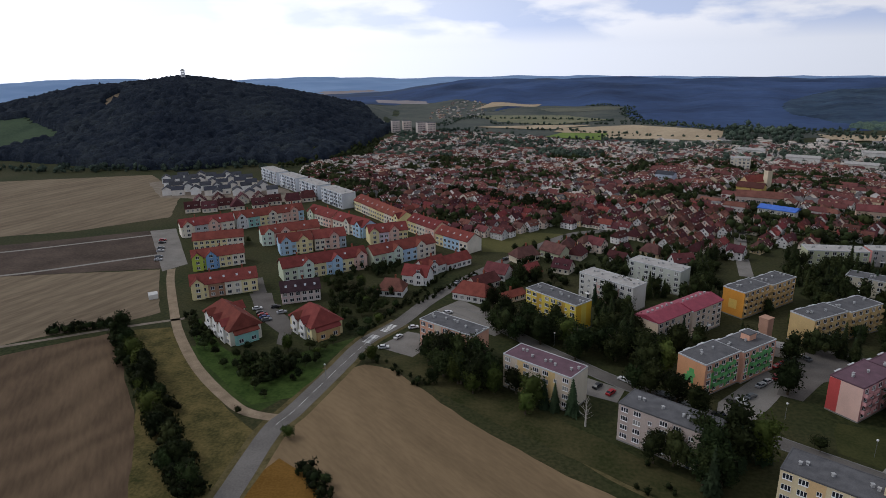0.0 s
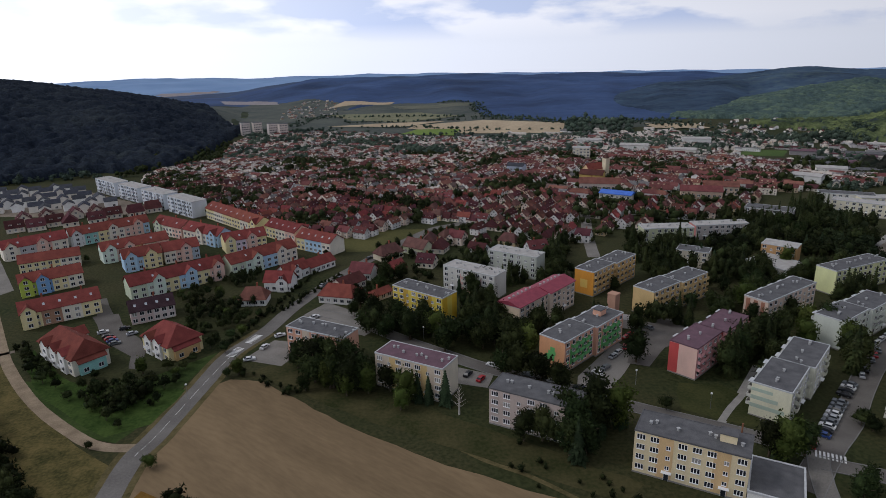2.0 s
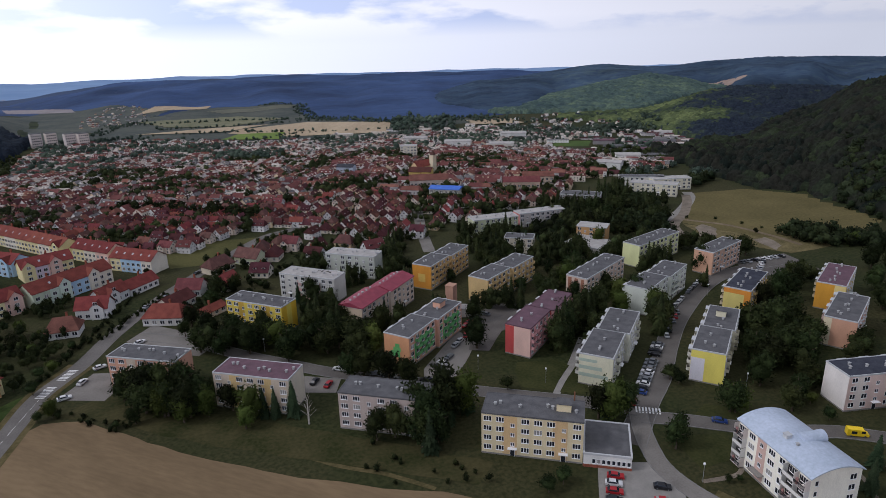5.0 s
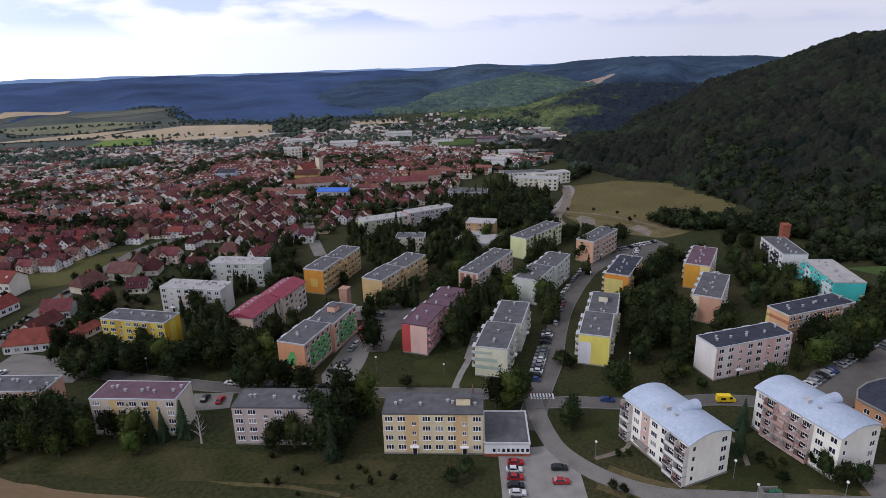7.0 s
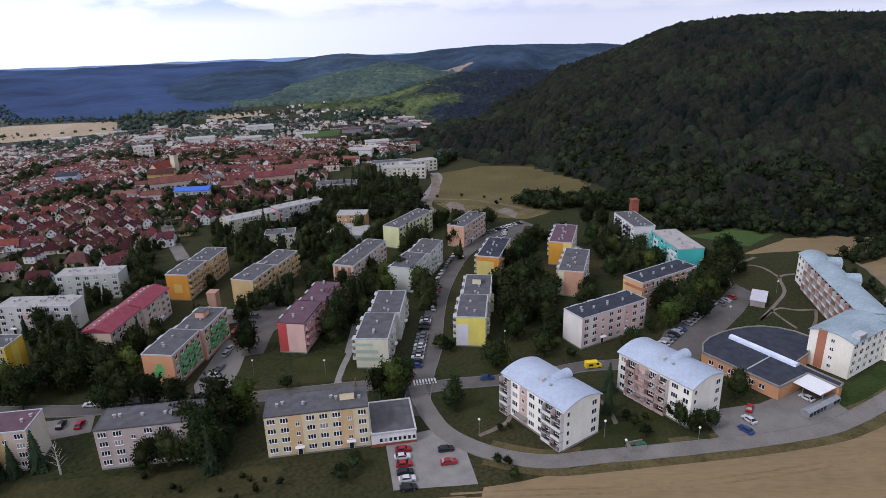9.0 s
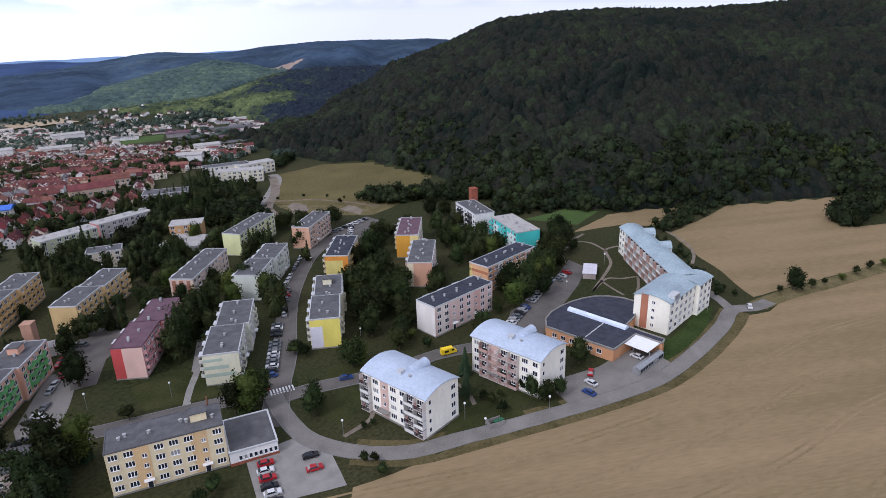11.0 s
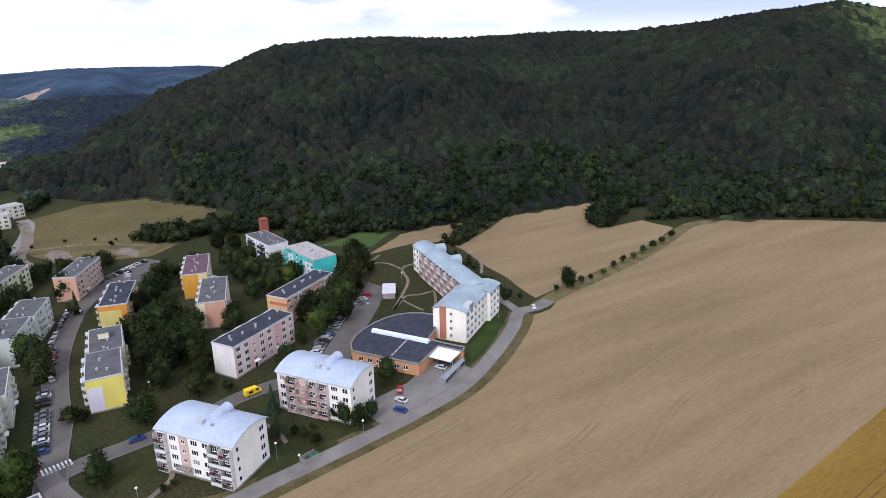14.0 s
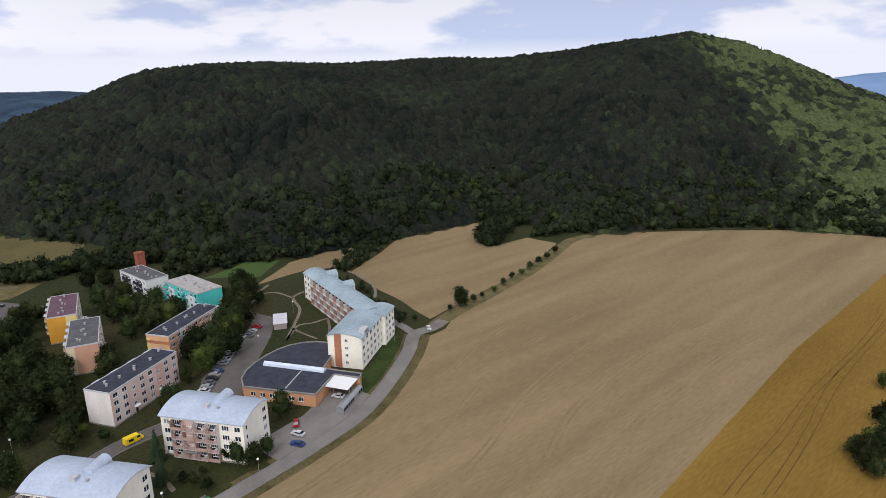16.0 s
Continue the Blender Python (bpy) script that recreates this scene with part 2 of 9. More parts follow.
LEAF_LIGHT = surface("leaves_light", (0.0281, 0.0435, 0.0084), (0.0701, 0.0877, 0.0211), 0.35, 2.5, 0.8, random_hue=0.3, bump=0.0)
NEEDLE = surface("needles", (0.0100, 0.0190, 0.0090), (0.0300, 0.0460, 0.0220), 0.5, 3.0, 0.85, random_hue=0.35, bump=0.0)
WOOD_LEAF = surface("woodland_leaves", (0.0067, 0.0094, 0.0037), (0.0218, 0.0285, 0.0090), 0.012, 0.4, 0.85, island=0.5, bump=0.0, world_space=True)
BRICK = surface("red_brick", (0.20, 0.065, 0.04), (0.32, 0.11, 0.07), 1.0, 8.0, 0.9)
STEEL = surface("galvanised_steel", (0.30, 0.31, 0.32), (0.42, 0.43, 0.44), 1.0, 8.0, 0.45, 0.6)
TYRE = surface("tyre_rubber", (0.015, 0.015, 0.015), (0.03, 0.03, 0.03), 4.0, 20.0, 0.9)

# ---- building helpers ----


class Geo:
    """Collects vertices, faces and material numbers of one mesh."""

    def __init__(self):
        self.v, self.f, self.m = [], [], []

    def face(self, pts, m=0):
        k = len(self.v)
        self.v += [tuple(p) for p in pts]
        self.f.append(tuple(range(k, k + len(pts))))
        self.m.append(m)

    def box(self, x0, x1, y0, y1, z0, z1, m=0, top=None):
        p = [(x0, y0, z0), (x1, y0, z0), (x1, y1, z0), (x0, y1, z0), (x0, y0, z1), (x1, y0, z1), (x1, y1, z1), (x0, y1, z1)]
        k = len(self.v)
        self.v += p
        for i, q in enumerate(((0, 3, 2, 1), (4, 5, 6, 7), (0, 1, 5, 4), (1, 2, 6, 5), (2, 3, 7, 6), (3, 0, 4, 7))):
            self.f.append(tuple(k + j for j in q))
            self.m.append(top if (i == 1 and top is not None) else m)

    def prism(self, profile, y0, y1, m=0, axis="y"):
        """A closed profile of (a, z) points, run from y0 to y1 (along y, or along x)."""
        k, n = len(self.v), len(profile)
        for y in (y0, y1):
            self.v += [(a, y, z) if axis == "y" else (y, a, z) for a, z in profile]
        for i in range(n):
            j = (i + 1) % n
            self.f.append((k + i, k + j, k + n + j, k + n + i))
            self.m.append(m)
        self.f += [tuple(k + i for i in range(n))[::-1], tuple(k + n + i for i in range(n))]
        self.m += [m, m]

    def tube(self, a, b, ra, rb, n=7, m=0):
        a, b = Vector(a), Vector(b)
        q = (b - a).to_track_quat("Z", "Y")
        k = len(self.v)
        for c, r in ((a, ra), (b, rb)):
            for i in range(n):
                w = 2 * math.pi * i / n
                self.v.append(tuple(c + q @ Vector((r * math.cos(w), r * math.sin(w), 0))))
        for i in range(n):
            j = (i + 1) % n
            self.f.append((k + i, k + j, k + n + j, k + n + i))
            self.m.append(m)
        self.f += [tuple(k + i for i in range(n))[::-1], tuple(k + n + i for i in range(n))]
        self.m += [m, m]

    def mesh(self, name, *mats):
        me = bpy.data.meshes.new(name)
        me.from_pydata(self.v, [], self.f)
        for mt in mats:
            me.materials.append(mt)
        if len(mats) > 1:
            me.polygons.foreach_set("material_index", self.m)
        bm = bmesh.new()
        bm.from_mesh(me)
        bmesh.ops.recalc_face_normals(bm, faces=bm.faces)
        bm.to_mesh(me)
        bm.free()
        me.update()
        return me


def thing(name, x, y, z=0.0, turn=0.0, label="", category="", group="", kind=""):
    ob = new(name)
    ob.empty_display_size = 0.5
    ob.matrix_world = pose(x, y, z, 0, 0, turn)
    return tagged(ob, label, category, group, kind)


def part(name, me, parent, m=None, label=""):
    ob = new(name, me)
    ob.parent = parent
    if m is not None:
        ob.matrix_basis = m
    return tagged(ob, label) if label else ob


def window_mesh(name, w, h, cols=2, frame_mat=FRAME):
    """A white frame with sunk panes and a sill, all in one piece."""
    bm = bmesh.new()
    xs = [-w / 2 + w * i / cols for i in range(cols + 1)]
    rows = [[bm.verts.new((x, y, z)) for x in xs] for y, z in ((0.03, -h / 2 - 0.08), (-0.16, -h / 2 - 0.08), (-0.16, -h / 2), (-0.06, -h / 2), (-0.06, h / 2), (0.03, h / 2))]
    panes = []
    for j in range(5):
        for i in range(cols):
            f = bm.faces.new((rows[j][i], rows[j][i + 1], rows[j + 1][i + 1], rows[j + 1][i]))
            if j == 3:
                panes.append(f)
    for side in (0, -1):
        bm.faces.new([r[side] for r in rows])
    bmesh.ops.recalc_face_normals(bm, faces=bm.faces)
    inner = bmesh.ops.inset_individual(bm, faces=panes, thickness=0.12, depth=-0.05)
    for f in panes:
        f.material_index = 1
    me = bpy.data.meshes.new(name)
    bm.to_mesh(me)
    bm.free()
    me.materials.append(frame_mat)
    me.materials.append(GLASS)
    return me


WIN = window_mesh("window", 1.75, 1.5, 2)
WIN3 = window_mesh("window_wide", 2.1, 1.45, 3)
WIN_S = window_mesh("window_stair", 1.1, 1.1, 2)
WIN_N = window_mesh("window_narrow", 0.9, 1.3, 1)


def split_window(me):
    """The same window as a frame and a glazing of its own."""
    out = []
    for keep in (0, 1):
        bm = bmesh.new()
        bm.from_mesh(me)
        bmesh.ops.delete(bm, geom=[f for f in bm.faces if f.material_index != keep], context="FACES")
        for f in bm.faces:
            f.material_index = 0
        m2 = bpy.data.meshes.new("glazing" if keep else "window_frame")
        bm.to_mesh(m2)
        bm.free()
        m2.materials.append(GLASS if keep else FRAME)
        out.append(m2)
    return out


SPLIT = {me.name: split_window(me) for me in (WIN, WIN3, WIN_S, WIN_N)}


def window_part(me, parent, m, near=True, name="window"):
    if not near or me.name not in SPLIT:
        return part(name, me, parent, m)
    ob = part(name, SPLIT[me.name][0], parent, m)
    part("glazing", SPLIT[me.name][1], ob)
    return ob


g = Geo()
g.box(-0.55, 0.55, -0.04, 0.05, 0, 2.2, 1)
g.box(-0.65, 0.65, -0.07, 0.03, 2.2, 2.32, 0)
g.box(-0.65, -0.55, -0.07, 0.03, 0, 2.2, 0)
g.box(0.55, 0.65, -0.07, 0.03, 0, 2.2, 0)
AWNING_G = Geo()
AWNING_G.box(-1.2, 1.2, -1.1, 0.0, 2.5, 2.65, 0)
AWNING = AWNING_G.mesh("awning", FRAME)
DOOR = g.mesh("entrance_door", FRAME, GLASS)
g = Geo()
g.box(-0.3, 0.3, -0.3, 0.3, 0, 0.45)
g.tube((0, 0, 0.4), (0, 0, 0.75), 0.16, 0.16)
g.box(-0.4, 0.4, -0.4, 0.4, 0.73, 0.82)
VENT = g.mesh("roof_vent", surface("vent_sheet", (0.28, 0.28, 0.28), (0.44, 0.44, 0.44), 1.0, 6.0, 0.6))


def side_pose(side, L, W, s, z, out=0.0):
    """Where something sits on a wall: s metres along it, z up. side: f, b (long walls), l, r (end walls)."""
    if side == "f":
        return pose(s, -W / 2 - out, z)
    if side == "b":
        return pose(-s, W / 2 + out, z, 0, 0, 180)
    if side == "l":
        return pose(-L / 2 - out, -s, z, 0, 0, -90)
    return pose(L / 2 + out, s, z, 0, 0, 90)

# ---- ground ----
# Hills by azimuth (degrees clockwise from +y): foot distance, crest distance, angle of the crest seen from 105 m up.
NEAR_HILL = ((43, 610, 615, -11.3), (46.4, 575, 605, -9.89), (48.9, 530, 640, -8.77), (50.9, 505, 655, -8.11), (53, 496, 670, -7.16), (55.5, 492, 690, -6.07), (57.6, 474, 710, -4.24), (60.1, 450, 730, -3.38), (62.3, 425, 755, -2.65),
             (67, 362, 790, -0.7), (72, 360, 820, 0.2), (78, 352, 840, 0.25), (83, 372, 860, 0.05), (90, 395, 880, 0.28), (96, 430, 900, 0.4),
             (102, 405, 930, 0.88), (108, 405, 960, 1.66), (112, 430, 980, 2.15), (116, 455, 970, 1.25), (120, 450, 940, -0.3), (126, 462, 900, -2.8),
             (134, 480, 800, -6.0), (142, 500, 700, -9.5))
TOWER_HILL = ((-62, 900, 1150, -6.0), (-50, 950, 1150, -5.0), (-42, 930, 1150, -4.0), (-37, 830, 1150, -3.1), (-32, 725, 1130, -2.0), (-28, 680, 1110, -1.45), (-25, 665, 1100, -1.2),
              (-22, 670, 1100, -1.6), (-19, 672, 1100, -2.3), (-14, 655, 1100, -3.3), (-10, 765, 1150, -4.0), (-7, 950, 1200, -5.2), (-4, 1150, 1250, -6.0))
GREEN_HILL = ((27, 1000, 1010, -6.0), (31, 1000, 1060, -5.6), (33, 1000, 1120, -5.1), (35.4, 1000, 1200, -4.6), (39.3, 1000, 1320, -3.5), (43, 1000, 1420, -2.75), (45.7, 1000, 1420, -3.05), (47.6, 1000, 1400, -3.75), (52, 1020, 1300, -4.4), (58, 1020, 1200, -5.2))
SPUR = ((35, 900, 905, -6.9), (38, 890, 920, -6.7), (40.4, 870, 950, -6.3), (43.7, 800, 990, -5.45), (45.5, 740, 1010, -4.8), (47.1, 700, 1040, -4.27), (49.4, 680, 1080, -3.92), (53.3, 690, 1100, -3.94), (57.6, 720, 1130, -4.0), (64, 820, 1150, -4.2), (75, 900, 1200, -4.8))
BACK_RIDGE = ((-22, 2000, 2400, -5.0), (-15, 1900, 2400, -4.2), (-9, 1800, 2500, -3.42), (-6.2, 1620, 2450, -2.95), (-2, 1500, 2400, -2.33), (1.5, 1330, 2400, -2.21), (9.8, 1110, 2400, -2.2), (13.5, 1010, 2400, -2.22), (17, 960, 2400, -2.25),
              (20.5, 940, 2400, -2.28), (26.4, 940, 2400, -2.33), (31, 1000, 2400, -2.38), (38, 1100, 2400, -2.5), (46, 1150, 2400, -2.4), (53, 1200, 2400, -2.2), (63, 1300, 2400, -2.2), (75, 1500, 2400, -2.6), (90, 1700, 2400, -3.0))
MID_RIDGE = ((19, 1120, 1180, -5.6), (23, 1080, 1300, -4.75), (25.5, 1050, 1400, -4.17), (28.4, 1040, 1600, -3.27), (31.3, 1040, 1750, -2.85), (36, 1080, 1900, -2.3), (39.5, 1100, 1900, -2.06), (42.6, 1150, 1900, -2.24), (47, 1150, 1900, -1.95),
             (54.6, 1150, 1900, -1.55), (63, 1300, 1900, -1.9), (75, 1400, 1900, -2.6))
FAR_RIDGE = ((-180, 3000, 4300, -1.6), (-60, 3000, 4300, -1.7), (-37, 3000, 4300, -1.5), (-32, 3000, 4300, -1.4), (-20, 3000, 4300, -1.9), (-15, 3000, 4300, -1.75), (-7, 3000, 4300, -2.07),
             (5, 3000, 4300, -2.05), (20, 3000, 4300, -2.3), (100, 3000, 4300, -2.0), (122, 3000, 4300, -1.4), (126, 3000, 4300, -0.85), (140, 3000, 4300, -1.0), (180, 3000, 4300, -1.6))
EYE_Z = 105.0


def smooth(x):
    x = np.clip(x, 0, 1)
    return x * x * (3 - 2 * x)


def hill(r, az, rows, tail, canopy, below):
    a = np.array(rows, float)
    rf, rc = np.interp(az, a[:, 0], a[:, 1]), np.interp(az, a[:, 0], a[:, 2])
    top = np.maximum(EYE_Z + rc * np.tan(np.radians(np.interp(az, a[:, 0], a[:, 3]))) - canopy, 1.0 - below)
    edge = smooth((az - a[0, 0]) / 5 + 0.0) * smooth((a[-1, 0] - az) / 5) if a[0, 0] > -180 else 1.0
    s = np.clip((r - rf) / np.maximum(rc - rf, 1), 0, 1)
    fold = 0.06 * np.sin(az * 0.21 + r * 0.006) + 0.03 * np.sin(az * 0.55 + 1.0 - r * 0.011)
    if rows is BACK_RIDGE or rows is MID_RIDGE:
        fold = fold + 0.11 * np.sin(az * 0.62 + 0.8) + 0.07 * np.sin(az * 1.43 + 2.0 + r * 0.002)
    s = np.clip(s + fold * np.sin(s * np.pi), 0, 1)
    up = np.sin(s * np.pi / 2) ** (0.8 if rows is BACK_RIDGE else 1.25)
    down = np.cos(np.clip((r - rc) / tail, 0, 1) * np.pi / 2) ** 1.5
    base = -below
    rise = np.where(r <= rc, up, down) * edge
    return base + (top - base) * rise, np.where((r > rf) & (rise > 0.0), rise, 0.0)


def ground_z(x, y):
    """Height of the land at x, y (arrays), and which hill it belongs to."""
    r = np.hypot(x, y)
    az = np.degrees(np.arctan2(x, y))
    low = 0.032 * np.maximum(0, r - 950)
    z = -low
    who = np.zeros_like(z)
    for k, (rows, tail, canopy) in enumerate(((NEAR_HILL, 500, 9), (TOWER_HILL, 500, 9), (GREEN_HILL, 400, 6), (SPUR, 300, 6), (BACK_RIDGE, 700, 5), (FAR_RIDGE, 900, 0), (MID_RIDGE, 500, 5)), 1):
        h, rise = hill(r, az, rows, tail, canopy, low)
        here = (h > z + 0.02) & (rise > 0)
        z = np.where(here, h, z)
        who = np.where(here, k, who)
    lump = np.sin(x * 0.013 + 1.3) * np.sin(y * 0.011 + 0.4) * 5 + np.sin(x * 0.031) * np.sin(y * 0.027 + 2) * 2
    z = z + np.where(who > 0, lump * np.clip((z + low) / 40, 0, 1), 0)
    return z, who


rings = np.concatenate([np.linspace(0, 340, 18), np.linspace(350, 1300, 96), np.linspace(1320, 2600, 52), np.linspace(2680, 4900, 30)])
spokes = 420
ang = np.linspace(0, 2 * np.pi, spokes, endpoint=False)
gx, gy = rings[1:, None] * np.sin(ang)[None], rings[1:, None] * np.cos(ang)[None]
gz, gw = ground_z(gx, gy)
verts = np.concatenate([[[0, 0, 0]], np.stack([gx, gy, gz], -1).reshape(-1, 3)])
woods = np.concatenate([[0], gw.reshape(-1)])
faces = [(0, 1 + (j + 1) % spokes, 1 + j) for j in range(spokes)]
for i in range(len(rings) - 2):
    a, b = 1 + i * spokes, 1 + (i + 1) * spokes
    faces += [(a + j, a + (j + 1) % spokes, b + (j + 1) % spokes, b + j) for j in range(spokes)]
me = bpy.data.meshes.new("ground")
me.from_pydata(verts.tolist(), [], faces)
cover_attr = me.attributes.new("woodland", "FLOAT", "POINT")
cover_attr.data.foreach_set("value", (np.where(woods > 0, 1.0, 0.0)).astype(np.float32))
# This attribute marks the far ridges, where distance haze is put into the colour.
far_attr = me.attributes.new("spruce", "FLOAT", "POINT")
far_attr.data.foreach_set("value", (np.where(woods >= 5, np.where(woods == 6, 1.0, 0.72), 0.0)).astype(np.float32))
for p in me.polygons:
    p.use_smooth = True
GROUND = bpy.data.materials.new("land")
GROUND.use_nodes = True
n, l = GROUND.node_tree.nodes, GROUND.node_tree.links
bs = n["Principled BSDF"]
bs.inputs["Roughness"].default_value = 0.97
bs.inputs["Specular IOR Level"].default_value = 0.1
pos = n.new("ShaderNodeNewGeometry")


def land_noise(scale, detail, c0, c1, p0=0.38, p1=0.62):
    t = n.new("ShaderNodeTexNoise")
    t.inputs["Scale"].default_value, t.inputs["Detail"].default_value = scale, detail
    l.new(pos.outputs["Position"], t.inputs["Vector"])
    r = n.new("ShaderNodeValToRGB")
    r.color_ramp.elements[0].position, r.color_ramp.elements[1].position = p0, p1
    r.color_ramp.elements[0].color, r.color_ramp.elements[1].color = tuple(c0) + (1,), tuple(c1) + (1,)
    l.new(t.outputs[0], r.inputs[0])
    return r.outputs[0]


def land_mix(fac, a, b, blend="MIX"):
    m = n.new("ShaderNodeMix")
    m.data_type, m.blend_type = "RGBA", blend
    if isinstance(fac, float):
        m.inputs[0].default_value = fac
    else:
        l.new(fac, m.inputs[0])
    l.new(a, m.inputs[6])
    l.new(b, m.inputs[7])
    return m.outputs[2]


def land_attr(name):
    t = n.new("ShaderNodeAttribute")
    t.attribute_name = name
    return t.outputs["Fac"]


grass = land_mix(land_noise(0.02, 4, (0, 0, 0), (1, 1, 1)), land_noise(0.7, 5, (0.0175, 0.0235, 0.0082), (0.037, 0.042, 0.0155)), land_noise(0.9, 5, (0.028, 0.029, 0.0120), (0.054, 0.050, 0.0220)))
floor_col = land_noise(0.05, 6, (0.012, 0.02, 0.008), (0.035, 0.045, 0.016))
# Blue distance haze is painted into these two ridge colours.
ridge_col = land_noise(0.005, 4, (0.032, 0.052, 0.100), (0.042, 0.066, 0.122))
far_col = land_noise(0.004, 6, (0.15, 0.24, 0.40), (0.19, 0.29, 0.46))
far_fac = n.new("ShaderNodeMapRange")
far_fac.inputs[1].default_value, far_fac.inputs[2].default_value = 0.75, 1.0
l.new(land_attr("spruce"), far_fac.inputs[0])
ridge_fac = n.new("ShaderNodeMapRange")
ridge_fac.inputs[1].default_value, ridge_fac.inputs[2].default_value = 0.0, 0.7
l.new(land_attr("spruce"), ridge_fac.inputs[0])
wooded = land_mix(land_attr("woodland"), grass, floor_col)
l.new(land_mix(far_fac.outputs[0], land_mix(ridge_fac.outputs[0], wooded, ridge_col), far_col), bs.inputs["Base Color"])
me.materials.append(GROUND)
tagged(new("ground", me), "rolling grassy land with wooded hills round the town", "ground", kind="structure")


LAYER = [0.0]


def sheet(name, pts, z, mat, label, category="field", wobble=0.5, step=5.0, kind="structure"):
    """A flat patch of land with an uneven edge."""
    LAYER[0] += 0.0012
    z += LAYER[0]
    out = []
    for i, a in enumerate(pts):
        b = pts[(i + 1) % len(pts)]
        d = math.hypot(b[0] - a[0], b[1] - a[1])
        k = max(1, int(d / step))
        for j in range(k):
            x, y = a[0] + (b[0] - a[0]) * j / k, a[1] + (b[1] - a[1]) * j / k
            q = noise.noise_vector(Vector((x * 0.13, y * 0.13, 3.7)))
            out.append((x + q[0] * wobble * 2, y + q[1] * wobble * 2, z))
    bm = bmesh.new()
    f = bm.faces.new([bm.verts.new(p) for p in out])
    bmesh.ops.triangulate(bm, faces=[f])
    for q in bm.faces:
        if q.normal.z < 0:
            q.normal_flip()
    m2 = bpy.data.meshes.new(name)
    bm.to_mesh(m2)
    bm.free()
    m2.materials.append(mat)
    return tagged(new(name, m2), label, category, kind=kind)


def curve_points(pts, n=6):
    """A smooth line through the points."""
    out, p = [], [Vector(q) for q in pts]
    for i in range(len(p) - 1):
        a, b, c, d = p[max(i - 1, 0)], p[i], p[i + 1], p[min(i + 2, len(p) - 1)]
        for j in range(n):
            t = j / n
            out.append(0.5 * ((2 * b) + (c - a) * t + (2 * a - 5 * b + 4 * c - d) * t * t + (3 * b - a - 3 * c + d) * t ** 3))
    return out + [p[-1]]


def ribbon(name, pts, width, z, mat, label, category="road", thick=0.0, kerb=0.0):
    c = curve_points(pts)
    g = Geo()
    left, right = [], []
    for i, p in enumerate(c):
        d = (c[min(i + 1, len(c) - 1)] - c[max(i - 1, 0)]).normalized()
        w = width / 2 + 0.12 * noise.noise(Vector((p.x * 0.2, p.y * 0.2, 0)))
        left.append((p.x - d.y * w, p.y + d.x * w))
        right.append((p.x + d.y * w, p.y - d.x * w))
    for i in range(len(c) - 1):
        g.face([(*right[i], z), (*right[i + 1], z), (*left[i + 1], z), (*left[i], z)])
    ob = tagged(new(name, g.mesh(name, mat)), label, category, kind="structure")
    if kerb:
        for side in (left, right):
            k = Geo()
            for i in range(len(c) - 1):
                a, b = Vector(side[i]), Vector(side[i + 1])
                o = (b - a).normalized() * 0.12
                q = Vector((-o.y, o.x))
                for u, v, z0, z1 in ((a - q, b - q, z + kerb, z + kerb), ):
                    k.face([(*(a - q), z + kerb), (*(b - q), z + kerb), (*(b + q), z + kerb), (*(a + q), z + kerb)])
                    k.face([(*(a - q), 0), (*(b - q), 0), (*(b - q), z + kerb), (*(a - q), z + kerb)])
                    k.face([(*(a + q), 0), (*(b + q), 0), (*(b + q), z + kerb), (*(a + q), z + kerb)])
            part("kerb", k.mesh("kerb", KERB), ob)
    return ob


CLEARINGS = []


def drape(name, pts, mat, label, lift=1.2, cell=12.0, category="field"):
    """A field that lies on the slopes: small squares laid on the land inside the outline."""
    g = Geo()
    CLEARINGS.append(pts)
    xs, ys = [p[0] for p in pts], [p[1] for p in pts]
    for i in range(int((max(xs) - min(xs)) / cell) + 1):
        for j in range(int((max(ys) - min(ys)) / cell) + 1):
            x, y = min(xs) + i * cell, min(ys) + j * cell
            if inside(x + cell / 2, y + cell / 2, pts):
                q = np.array([(x, y), (x + cell, y), (x + cell, y + cell), (x, y + cell)])
                z = ground_z(q[:, 0], q[:, 1])[0] + lift
                g.face([(a, b, c) for (a, b), c in zip(q, z)])
    return tagged(new(name, g.mesh(name, mat)), label, category, kind="structure")


def inside(x, y, poly):
    odd = False
    for i in range(len(poly)):
        (x0, y0), (x1, y1) = poly[i - 1], poly[i]
        if (y0 > y) != (y1 > y) and x < (x1 - x0) * (y - y0) / (y1 - y0) + x0:
            odd = not odd
    return odd


# Valley grass, lightened to stand for sun patches.
VALLEY_GRASS = surface("valley_grass", (0.115, 0.12, 0.07), (0.19, 0.185, 0.115), 0.02, 0.3, 0.95, world_space=True)
# Grey-blue distance haze is mixed into this meadow colour.
VALLEY_FLOOR = surface("hazed_valley_meadow", (0.048, 0.059, 0.056), (0.096, 0.102, 0.084), 0.012, 0.12, 0.95, world_space=True)
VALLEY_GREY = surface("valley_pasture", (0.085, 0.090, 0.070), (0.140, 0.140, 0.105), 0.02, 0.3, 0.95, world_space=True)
VALLEY_GREEN = surface("roadside_grass", (0.060, 0.060, 0.022), (0.100, 0.094, 0.036), 0.04, 0.7, 0.95, bump=0.5, world_space=True)
# Straw stubble with the sunlight on the far valley painted into it.
SUNLIT_STRAW = surface("sunlit_straw", (0.30, 0.235, 0.155), (0.43, 0.345, 0.235), 0.03, 0.4, 0.97, world_space=True, stretch=(0.2, 1.0, 1), turn=62)
